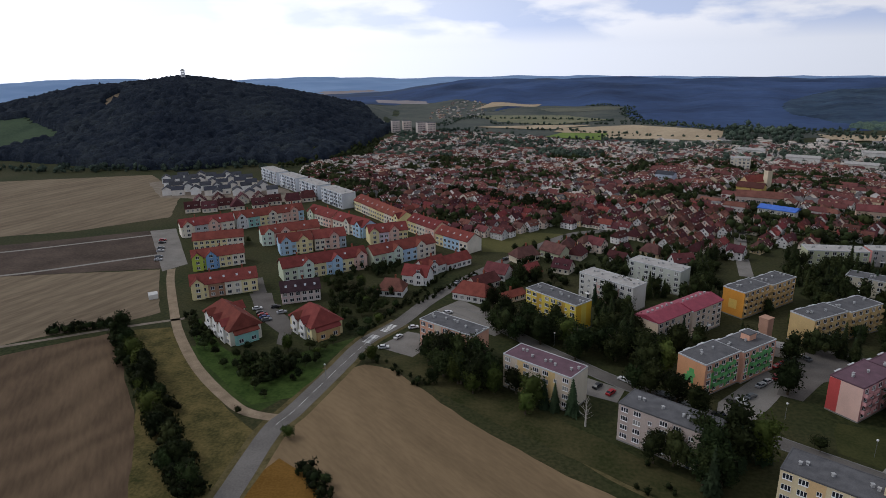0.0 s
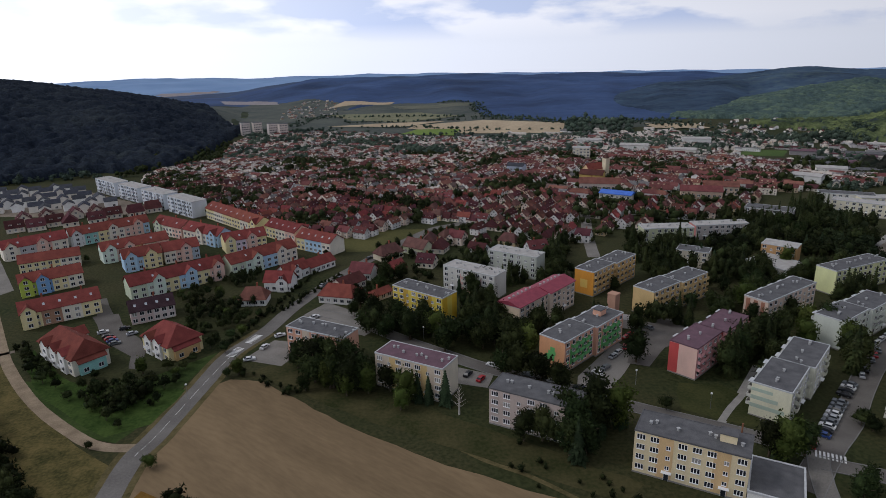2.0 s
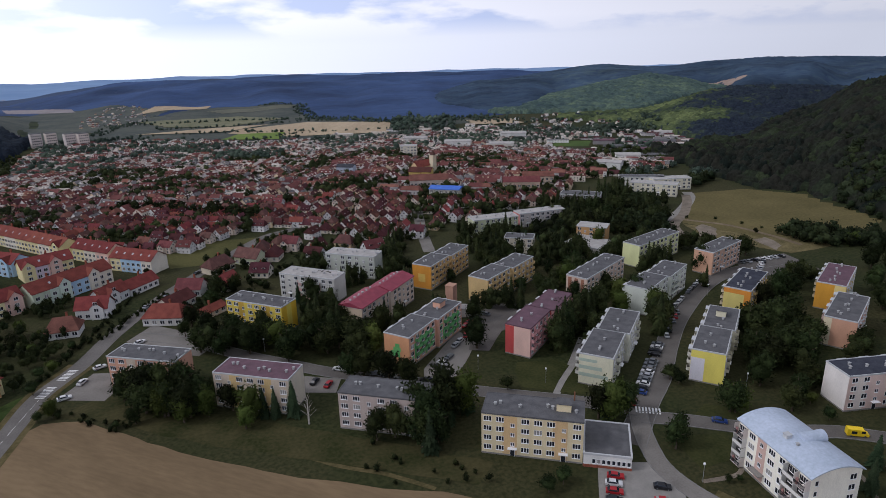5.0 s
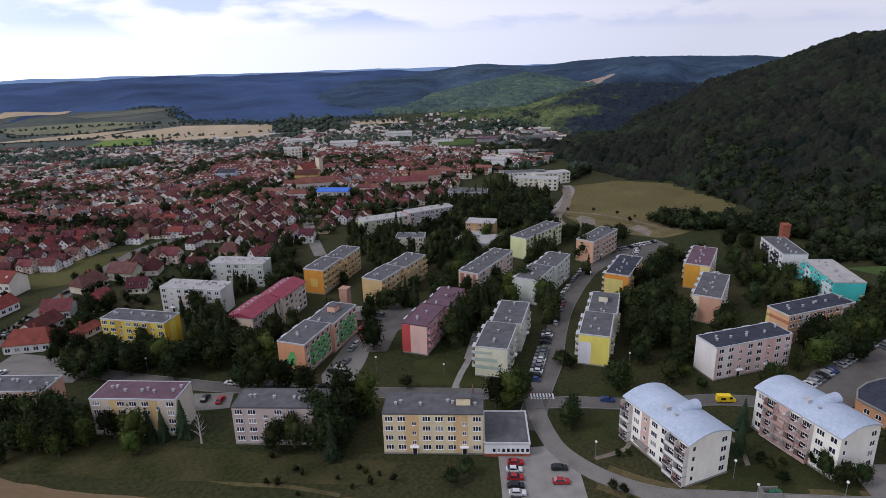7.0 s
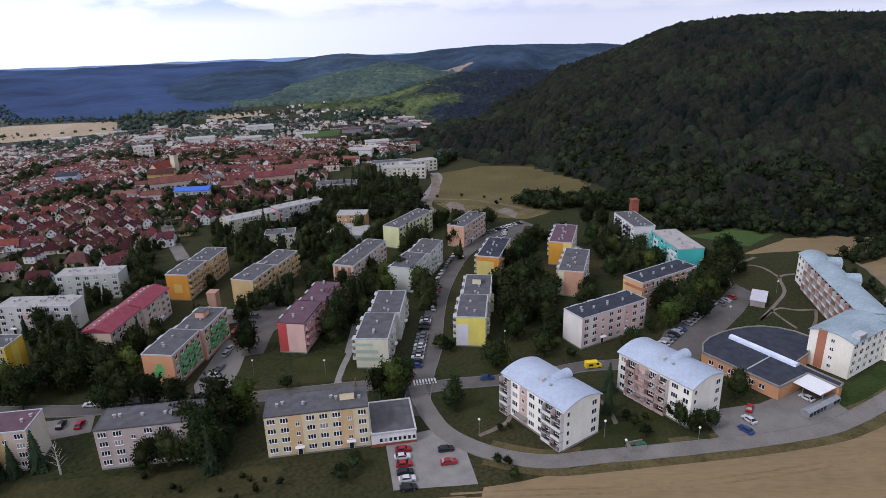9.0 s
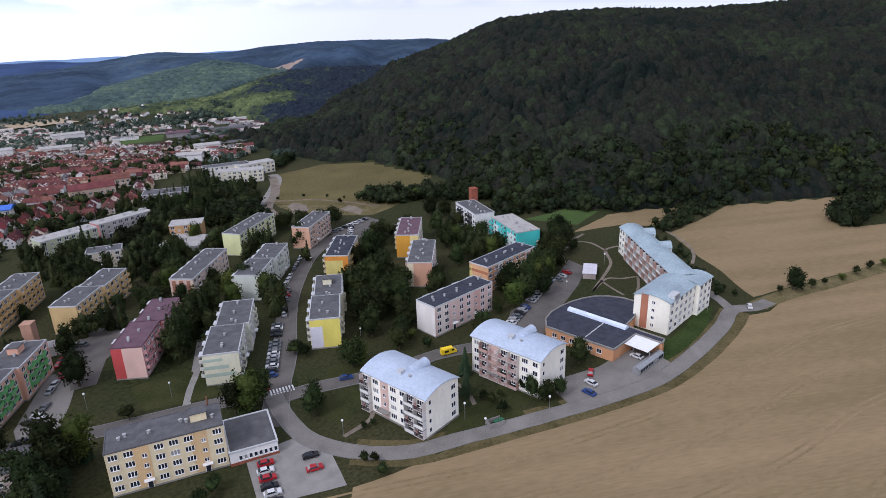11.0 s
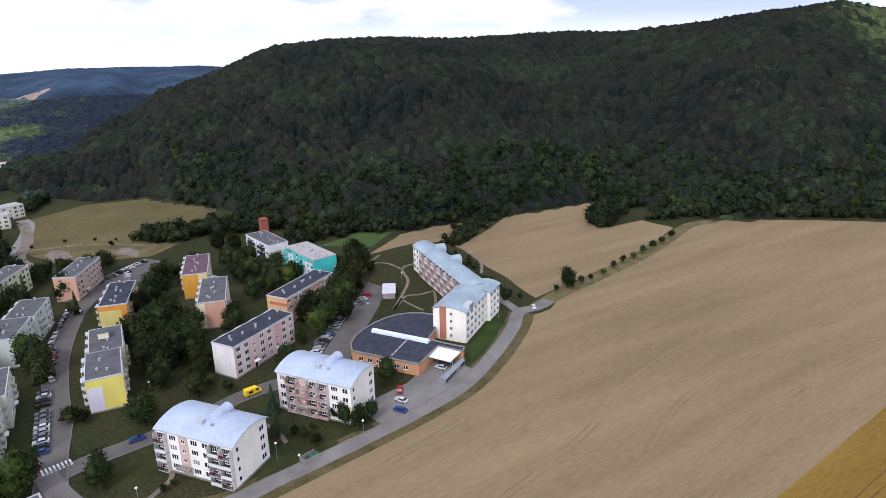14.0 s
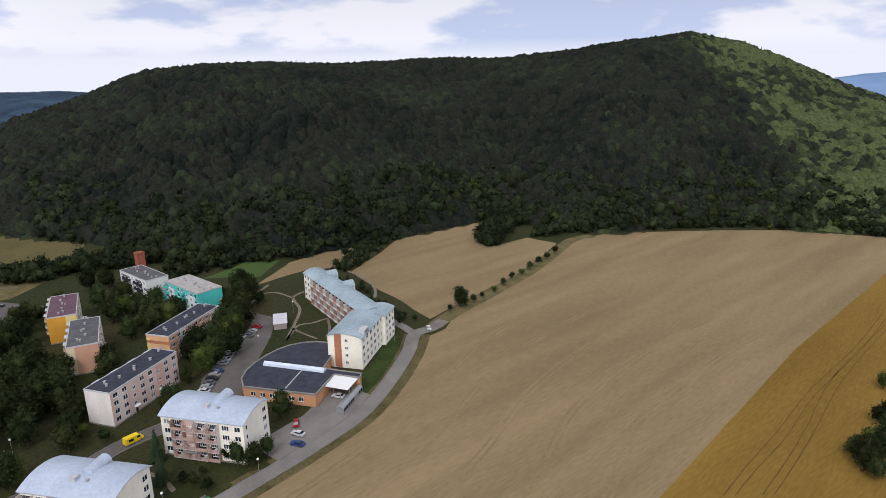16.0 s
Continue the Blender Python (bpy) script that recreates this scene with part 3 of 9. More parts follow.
HILL_PASTURE = surface("hill_pasture", (0.030, 0.050, 0.030), (0.055, 0.080, 0.046), 0.02, 0.3, 0.95, world_space=True)
# The next two field colours have distance haze painted in.
HAZE_TAN = surface("hazed_tan", (0.22, 0.165, 0.135), (0.31, 0.24, 0.20), 0.02, 0.2, 0.97, world_space=True)
HAZE_STRAW = surface("hazed_straw", (0.20, 0.18, 0.185), (0.29, 0.26, 0.26), 0.01, 0.2, 0.97, world_space=True)
# Green crop, its colour raised for the same sunlight.
SUNLIT_GREEN = surface("sunlit_crop", (0.10, 0.15, 0.035), (0.16, 0.22, 0.055), 0.03, 0.7, 0.95, world_space=True)
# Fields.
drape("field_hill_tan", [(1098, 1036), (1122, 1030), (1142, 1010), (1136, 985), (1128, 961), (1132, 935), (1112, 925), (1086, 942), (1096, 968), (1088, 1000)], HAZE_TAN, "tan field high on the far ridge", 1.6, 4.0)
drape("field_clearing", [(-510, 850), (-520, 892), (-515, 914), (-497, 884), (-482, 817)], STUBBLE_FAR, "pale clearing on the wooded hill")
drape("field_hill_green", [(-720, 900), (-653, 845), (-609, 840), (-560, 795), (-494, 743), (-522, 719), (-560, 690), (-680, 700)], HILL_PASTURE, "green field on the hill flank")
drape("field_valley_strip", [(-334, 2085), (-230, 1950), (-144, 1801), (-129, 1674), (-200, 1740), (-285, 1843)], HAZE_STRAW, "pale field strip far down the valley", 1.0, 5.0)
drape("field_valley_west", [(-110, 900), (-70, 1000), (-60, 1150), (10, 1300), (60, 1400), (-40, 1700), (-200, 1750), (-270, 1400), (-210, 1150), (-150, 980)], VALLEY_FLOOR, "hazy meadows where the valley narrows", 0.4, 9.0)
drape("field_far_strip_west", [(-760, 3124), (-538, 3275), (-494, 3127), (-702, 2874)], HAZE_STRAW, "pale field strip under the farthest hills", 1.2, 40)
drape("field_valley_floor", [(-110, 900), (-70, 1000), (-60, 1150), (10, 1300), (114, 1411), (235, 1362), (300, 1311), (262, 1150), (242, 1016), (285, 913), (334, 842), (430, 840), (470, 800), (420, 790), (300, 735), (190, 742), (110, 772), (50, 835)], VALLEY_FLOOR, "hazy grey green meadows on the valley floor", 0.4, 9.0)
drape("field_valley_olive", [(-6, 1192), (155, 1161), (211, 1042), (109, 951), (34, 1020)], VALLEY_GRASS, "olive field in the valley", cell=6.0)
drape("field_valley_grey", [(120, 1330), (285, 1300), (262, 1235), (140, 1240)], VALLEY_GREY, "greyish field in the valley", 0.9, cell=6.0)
drape("field_valley_pale", [(-5, 1410), (31, 1523), (140, 1448), (128, 1391)], SUNLIT_STRAW, "pale field strip below the blue ridge", cell=6.0)
drape("field_valley_tan", [(417, 802), (479, 785), (465, 732), (402, 758)], SUNLIT_STRAW, "small tan field beyond the works", cell=6.0)
sheet_later = [("field_pitch", [(382, 549), (410, 577), (441, 556), (415, 528)], GREEN_FIELD, "green sports pitch"), ("pavement_works", [(420, 500), (470, 530), (540, 470), (470, 430), (400, 450)], ASPHALT_OLD, "paved works yard")]
sheet("field_stubble_south", [(-20, -160), (-60, 60), (-55, 100), (-60, 130), (-56, 150), (-56, 179), (-50, 194), (-40, 200), (-29, 196), (-12, 175), (3, 158), (23, 140), (41, 126), (53, 118), (78, 92), (92, 80), (90, 30), (60, -60)],
      0.02, STUBBLE_WEST, "harvested tan stubble field with curved tractor lines")
sheet("field_stubble_east", [(97, 78), (105, 72), (120, 62.5), (131, 53), (146.5, 39), (162, 26), (177, 17), (198, 9.5), (220, 4), (233, 1), (241, -6), (255, -12), (315, -53), (369, -83), (386, -112), (390, -160), (388, -226), (380, -248), (367, -281), (350, -300), (300, -242), (214, -143), (133, -60), (60, -20), (60, 60)],
      0.04, STUBBLE, "broad harvested tan stubble field beside the estate")
HILL_FIELDS = [[(252, 0), (275, 14), (294, 27), (318, 41), (352, 28), (385, 18), (432, -30), (395, -42), (362, -40), (380, -62), (366, -78), (313, -49)],
               [(315, -53), (369, -83), (386, -112), (390, -160), (388, -226), (380, -248), (367, -281), (350, -300), (300, -242)]]
sheet("field_stubble_hill", HILL_FIELDS[0], 0.03, STUBBLE, "tan stubble strip under the wooded hill")
sheet("field_corn", [(133, -57), (214, -137), (303, -237), (390, -330), (330, -420), (120, -260), (60, -120)], 0.06, GOLD, "ripe golden corn field with tractor ruts", wobble=0.12)
sheet("field_ploughed", [(-240, 160), (-179, 205), (-148, 225), (-130, 201), (-105, 164), (-87, 128), (-90, 60), (-200, 60)], 0.03, PLOUGH, "dark ploughed field with furrows")
sheet("field_rough_grass", [(-140, 228), (-126, 231), (-98, 193), (-78, 170), (-66, 158), (-62, 129), (-66, 60), (-90, 60), (-87, 128), (-105, 164), (-125, 200)], 0.025, DRY_GRASS, "strip of dry yellowed rough grass")
sheet("field_upper", [(-300, 262), (-244, 292), (-166, 303), (-138, 246), (-151, 233), (-169, 224), (-185, 213), (-240, 190)], 0.03, STUBBLE_FAR, "pale brown harvested field")
sheet("field_bare_earth", [(-330, 330), (-286, 347), (-207, 380), (-165, 305), (-244, 292), (-300, 275)], 0.03, EARTH, "bare earth building plot")
sheet("field_stubble_far", [(-520, 520), (-438, 549), (-308, 577), (-239, 487), (-213, 414), (-260, 378), (-300, 366), (-420, 400)], 0.03, STUBBLE_FAR, "pale stubble field with mowing stripes")
sheet("meadow", [(282, 267), (300, 285), (321, 304), (343, 320), (384, 310), (414, 268), (404, 214), (350, 206), (318, 212), (296, 222)], 0.03, MEADOW, "dry yellow meadow beside the wood", "meadow")
sheet("pavement_new_estate", [(-292, 538), (-270, 558), (-226, 568), (-190, 540), (-146, 490), (-120, 470), (-128, 456), (-180, 462), (-252, 478)], 0.03, GRAVEL, "unfinished gravel ground among the new houses", "yard", 1.0)
sheet("field_tan_far", [(101, 870), (119, 905), (223, 935), (322, 857), (281, 755), (159, 794)], 1.0, SUNLIT_STRAW, "tan field beyond the town with sunlight in its colour")
for nm, pts, mt, lb in sheet_later:
    sheet(nm, pts, 0.04, mt, lb)
sheet("field_green_strip", [(84, 812), (112, 855), (168, 839), (148, 777)], 1.1, SUNLIT_GREEN, "bright green field strip beyond the town")
sheet("field_far_strip", [(-8, 935), (84, 945), (168, 940), (95, 890)], 1.2, SUNLIT_STRAW, "narrow far field strip")
sheet("lawn_road_side", [(66, 346), (20, 330), (2, 333), (0, 366), (30, 372), (62, 366)], 0.03, VALLEY_GREEN, "yellowed lawn beside the road", "lawn")
ribbon("path_lawn", [(104, 143), (111, 149), (119, 155), (134, 167)], 2.0, 0.075, CONCRETE, "pale footpath between estate lawns", "path")
sheet("pavement_bay", [(36, 192), (47, 184), (43, 176), (34, 181)], 0.065, ASPHALT_OLD, "asphalt parking bay between two blocks", "pavement", 0.1)
ROUGH = surface("rough_grass", (0.024, 0.029, 0.010), (0.066, 0.058, 0.026), 0.10, 0.9, 0.95, bump=0.6, world_space=True)
LUSH = surface("lush_lawn", (0.020, 0.035, 0.009), (0.046, 0.067, 0.019), 0.08, 0.9, 0.95, bump=0.6, world_space=True)
sheet("lawn_triangle", [(-112, 214), (-98, 196), (-84, 178), (-68, 169), (-62, 178), (-56, 194), (-48, 222), (-60, 214), (-78, 200), (-96, 212)], 0.02, LUSH, "lush green grass with shrubs between two roads", "lawn")
sheet("field_corn_corner", [(-58.5, 118), (-58.8, 129), (-57.2, 140), (-54.4, 145.2), (-46, 139.5), (-39, 130.5), (-31, 114), (-40, 100)], 0.09, GOLD_DRY, "small ripe golden corn plot beside the road")
RUT = surface("tractor_rut", (0.095, 0.058, 0.016), (0.145, 0.09, 0.027), 0.3, 2.0, 0.95, world_space=True)
for rut in ([(133, -73), (145, -85), (161, -102), (182, -123), (197, -140), (217, -163), (247, -194)], [(133, -76), (144, -87.5), (159, -104), (177, -121), (194, -140), (214, -163), (241, -191)],
            [(133, -83), (146, -96), (163, -112), (177, -124), (189, -135), (205, -152), (238, -190)], [(133, -86), (147, -100), (164, -116), (178.5, -129), (192, -142), (209, -160), (234, -188)]):
    ribbon("trim_rut", rut, 0.28, 0.10, RUT, "pressed tractor rut through the corn", "rut")
sheet("pavement_court_low", [(70, 168), (80, 166), (92, 178), (102, 190), (97, 198), (86, 188), (74, 177)], 0.07, ASPHALT_OLD, "asphalt court with parked cars", "pavement", 0.1)
ribbon("path_meadow", [(262, 262), (277, 273), (292, 282), (315, 297), (334, 312), (343, 324)], 7.0, 0.07, CONCRETE, "pale gravel lane beside the meadow", "path")
ribbon("path_dirt", [(285, 275), (293, 262), (300, 249), (303, 224), (302, 205)], 3.0, 0.075, STUBBLE_FAR, "worn dirt track along the meadow", "path")
sheet("verge_meadow", [(281, 266), (296, 224), (318, 213), (330, 206), (312, 196), (286, 198), (268, 236)], 0.028, VERGE_DRY, "dry trodden grass below the meadow", "verge")
sheet("pavement_gravel", [(279, 255), (290, 259), (289, 247), (275, 237), (270, 242)], 0.06, GRAVEL, "pale gravel yard at the wood", "yard", 1.0)
sheet("pavement_gravel_low", [(288, 223), (298, 223), (293, 210), (283, 205)], 0.06, GRAVEL, "pale gravel patch at the wood", "yard", 1.0)
sheet("field_green_patch", [(312, 116), (351, 94), (346, 82), (313, 87)], 0.03, GREEN_FIELD, "small fresh green field")
sheet("field_brown_patch", [(300, 86), (336, 77), (369, 52), (382, 34), (328, 41), (322, 66)], 0.035, STUBBLE, "small brown field below the wood")
for k, pts in enumerate(([(-285, 330), (-266, 337), (-230, 355), (-201, 370)], [(-260, 289), (-236, 297), (-205, 314), (-178, 329)])):
    ribbon("pavement_strip", pts, 2.4, 0.08, CONCRETE, "new pale gravel strip on the building plot", "path")
sheet("pavement_forecourt", [(-209, 378), (-195, 384), (-155, 312), (-163, 300)], 0.07, ASPHALT_OLD, "new paved street with parking bays", "pavement", 0.1)

# Verges.
# Faint wheel tracks that follow the bend of the ring road.
for row, off in enumerate((11, 25, 41, 58, 77)):
    for wheel in (0.0, 1.9):
        e = off + wheel
        ribbon("field_track_%d%s" % (row + 1, "b" if wheel else "a"), [(x - 0.55 * e, y - 0.83 * e) for x, y in ((96, 92), (108, 80), (125, 62), (149, 41), (178, 20), (208, 4), (236, -12 - row * 3), (262, -34 - row * 5), (284, -60 - row * 6))], 0.7, 0.056, STUBBLE_TRACK, "faint wheel track through the stubble", "track")
ribbon("verge_ring", [(108, 86), (114, 72.5), (125, 62), (135.5, 53), (149.5, 41), (164.5, 29), (178.5, 20), (199, 12.5), (221, 7), (236, 5)], 10.5, 0.075, VERGE, "dry grass verge along the ring road", "verge")
ribbon("verge_field", [(244, -2), (254, -8), (264, -15), (276, -25), (292, -37), (312, -52), (340, -69), (372, -88), (382, -104)], 7.5, 0.07, VERGE_DRY, "dry yellow grass strip between two stubble fields", "verge")
ribbon("verge_main", [(-66, 100), (-63, 129), (-61, 158), (-57, 170), (-49, 198), (-43, 219), (-32, 237)], 10.5, 0.06, VERGE, "dry grass verge along the main road", "verge")
# Roads.
road = ribbon("road_main", [(-74, 60), (-66, 100), (-63, 129), (-61, 158), (-57, 170), (-49, 198), (-43, 219), (-32, 237), (-22, 260), (-5, 290), (7, 307), (23, 329), (52, 363), (69, 372), (100, 380)], 6.6, 0.09, ASPHALT_MID, "worn grey asphalt road leading into the town")
ribbon("track_gravel", [(-60, 165), (-71, 168), (-81, 176), (-100, 197), (-120, 226), (-136, 255), (-152, 286), (-160, 304)], 3.8, 0.07, SAND_TRACK, "pale gravel farm track", "track")
ribbon("track_field", [(-124, 240), (-150, 229), (-180, 214), (-230, 192)], 2.2, 0.07, GRAVEL, "narrow field track", "track")
ribbon("road_car_park", [(107, 112), (116, 119), (125, 126), (141, 137), (156, 150), (180, 168), (216, 188), (243, 194), (275, 192)], 7.6, 0.08, ASPHALT, "asphalt estate street with parked cars", kerb=0.1)
ribbon("road_east", [(118, 121), (128, 114), (137, 106), (148, 97), (161, 90), (172, 80), (184, 71)], 6.0, 0.10, ASPHALT, "asphalt side street between white blocks", kerb=0.1)
ribbon("road_back", [(-14, 254), (5, 237), (20, 218), (34, 202), (47, 188), (67, 171), (82, 157), (110, 134), (120, 124)], 6.0, 0.09, ASPHALT, "asphalt street behind the front blocks", kerb=0.1)
ribbon("road_ring", [(120, 124), (115, 117), (110, 108), (107, 99), (108, 86), (114, 73), (125, 63), (135, 54), (149, 42), (164, 30), (178, 21), (199, 13.5), (221, 8), (236, 6), (242, -1), (250, -6)], 5.2, 0.11, ASPHALT_OLD, "pale asphalt ring road along the field", kerb=0.1)
ribbon("road_ring_branch", [(236, 6), (244, 11), (252, 18), (262, 30)], 4.0, 0.10, ASPHALT_OLD, "short asphalt branch behind the long block")
ribbon("road_meadow", [(262, 248), (274, 266), (298, 282), (322, 303), (336, 318)], 6.0, 0.08, GRAVEL, "pale lane beside the meadow", "track")
ribbon("road_town", [(128, 292), (140, 330), (152, 362), (166, 400), (180, 440)], 6.5, 0.08, ASPHALT_OLD, "street between the houses")
sheet("pavement_west_court", [(-106, 269), (-96, 270), (-88, 251), (-80, 242), (-74.5, 231), (-73, 214), (-77, 216), (-79, 226), (-91, 239), (-97, 250)], 0.06, ASPHALT, "asphalt court with parked cars between two houses", "pavement", 0.2)
ribbon("road_estate_west", [(-110, 290), (-106, 280), (-101, 269)], 6.0, 0.08, ASPHALT, "estate street behind the red roofed rows")
sheet("pavement_parking_front", [(94, 110), (107, 103), (106, 92), (97, 80), (82, 94)], 0.07, CONCRETE, "pale paved car park", "car park", 0.1)
sheet("pavement_parking_east", [(184, 76), (186, 62), (200, 64), (236, 64), (256, 66), (262, 76), (233, 75), (202, 80)], 0.06, ASPHALT, "asphalt car park with a row of cars", "car park", 0.1)
sheet("pavement_entrance", [(152, 42), (160, 52), (176, 40), (196, 32), (188, 20), (164, 29)], 0.06, ASPHALT_OLD, "asphalt yard before the entrance canopy", "yard", 0.1)
sheet("pavement_court", [(102, 196), (112, 210), (124, 214), (138, 206), (128, 196), (112, 190), (100, 178), (94, 182)], 0.06, ASPHALT, "asphalt court with parked cars", "car park", 0.1)
sheet("pavement_pub", [(-18, 250), (-8, 262), (6, 246), (14, 232), (6, 224), (-6, 234)], 0.06, ASPHALT_OLD, "asphalt yard beside the low red roofed building", "car park", 0.1)
sheet("pavement_pinkblock", [(-38, 214), (-28, 228), (-14, 222), (-24, 206)], 0.06, ASPHALT_OLD, "asphalt parking beside the pink block", "car park", 0.1)
sheet("pavement_lot_far", [(240, 184), (252, 204), (282, 200), (276, 176)], 0.06, ASPHALT, "far estate car park", "car park", 0.1)
for nm, pts, w in (("path_court", [(100, 139), (108, 146), (119, 156), (135, 171)], 2.0), ("path_lawn", [(109, 147), (116, 142)], 1.2), ("path_white_block", [(112, 92), (122, 90), (128, 94)], 1.4),
                   ("path_park", [(289, 60), (281, 64), (266, 58), (250, 57), (233, 57)], 1.4), ("path_park_bend", [(233, 57), (247, 55.3), (250, 49.5), (255, 44)], 1.2), ("path_park_upper", [(272, 82), (286, 80), (288, 73), (280, 63.5)], 1.3),
                   ("path_park_lower", [(255, 44), (244.5, 41.6), (232.5, 40.5)], 1.2), ("path_park_cross", [(244.5, 57), (238.6, 51), (233.7, 45)], 1.1), ("path_wing", [(321, 44), (306, 32), (292, 26.5), (279, 25.4)], 1.4),
                   ("path_hill", [(258, 76), (275, 84), (300, 80)], 1.6), ("path_back", [(140, 66), (146, 72), (150, 80)], 1.3)):
    ribbon(nm, pts, w, 0.055, CONCRETE if "court" in nm or "lawn" in nm else GRAVEL, "narrow pale footpath through grass", "path")
ribbon("path_front_dirt", [(4, 178), (15, 162), (24, 151), (33, 140), (43, 131), (52, 120)], 1.5, 0.075, VERGE, "trodden dirt path through the rough grass", "path")
# Lawns of the estate.
sheet("lawn_triangle", [(-118, 240), (-104, 222), (-92, 208), (-66, 200), (-54, 196), (-60, 177), (-72, 173), (-84, 184), (-104, 207), (-118, 232)], 0.03, TRIANGLE, "lush green scrubby grass by the junction", "grass")
for pts in ([(96, 152), (112, 138), (122, 148), (116, 162), (104, 166)], [(118, 110), (134, 104), (128, 94), (116, 96)], [(126, 112), (140, 118), (152, 104), (142, 102)],
            [(116, 66), (142, 52), (150, 62), (132, 70)], [(150, 44), (168, 56), (160, 66), (144, 62)]):
    sheet("lawn", pts, 0.03, LAWN, "mown estate lawn turning dry", "lawn")
sheet("lawn_verge", [(176, 26), (196, 18), (222, 12), (238, 13), (226, 18), (206, 22), (196, 30)], 0.03, LUSH, "fresh green lawn below the long block", "lawn")

sheet("grass_verge_front", [(-38, 202), (-24, 194), (-8, 176), (8, 162), (26, 147), (44, 132), (62, 116), (70, 122), (46, 146), (20, 170), (-4, 192), (-24, 210)], 0.03, ROUGH, "rough dry grass before the front blocks", "grass")

# Road paint.
g = Geo()
for i in range(8):
    g.box(-3.6 + i * 0.95, -3.1 + i * 0.95, -1.6, 1.6, 0, 0.012)
ZEBRA = g.mesh("crossing_paint", PAINT_LINE)
for nm, x, y, a, z in (("crossing_east", 122.5, 122.5, -38, 0.1), ("crossing_west", -41.5, 221, 65, 0.1), ("crossing_main", -36, 231, 60, 0.1)):
    tagged(new(nm, ZEBRA), "white painted zebra crossing on asphalt", "road marking", kind="structure").matrix_world = pose(x, y, z, 0, 0, a)
g = Geo()
c = curve_points([(-66, 100), (-63, 129), (-61, 158), (-57, 170), (-49, 198), (-43, 217)], 10)
for i in range(0, len(c) - 1):
    if i > 20 and i % 3:
        a, b = c[i], c[i + 1]
        d = (b - a).normalized() * 0.06
        g.face([(a.x + d.y, a.y - d.x, 0.104), (b.x + d.y, b.y - d.x, 0.104), (b.x - d.y, b.y + d.x, 0.104), (a.x - d.y, a.y + d.x, 0.104)])
tagged(new("centre_line", g.mesh("centre_line", PAINT_LINE)), "white centre line painted on the road", "road marking", kind="structure")

# ---- panel blocks ----
def tray():
    """A balcony in one piece: slab, front and two cheeks."""
    b = Geo()
    for x, y, z in ((1.5, 1.15, -0.15), (1.5, 1.15, 1.0), (1.42, 1.07, 1.0), (1.42, 1.07, 0.0)):
        b.v += [(-x, -y, z), (x, -y, z), (x, 0, z), (-x, 0, z)]
    b.f = [(3, 2, 1, 0), (12, 13, 14, 15), (2, 3, 15, 14)]
    b.m = [0, 0, 0]
    for ring in (0, 4, 8):
        for p, q in ((0, 1), (1, 2), (3, 0)):
            b.f.append((ring + p, ring + q, ring + 4 + q, ring + 4 + p))
            b.m.append(1)
    return b


g = tray()
BALCONIES = {}


def balcony_mesh(c):
    if c not in BALCONIES:
        BALCONIES[c] = g_balcony.mesh("balcony", CONCRETE, plaster(c))
    return BALCONIES[c]


g_balcony = g
STEEL_RAIL = tray()
RAIL_BALCONY = STEEL_RAIL.mesh("rail_balcony", CONCRETE, DARK)


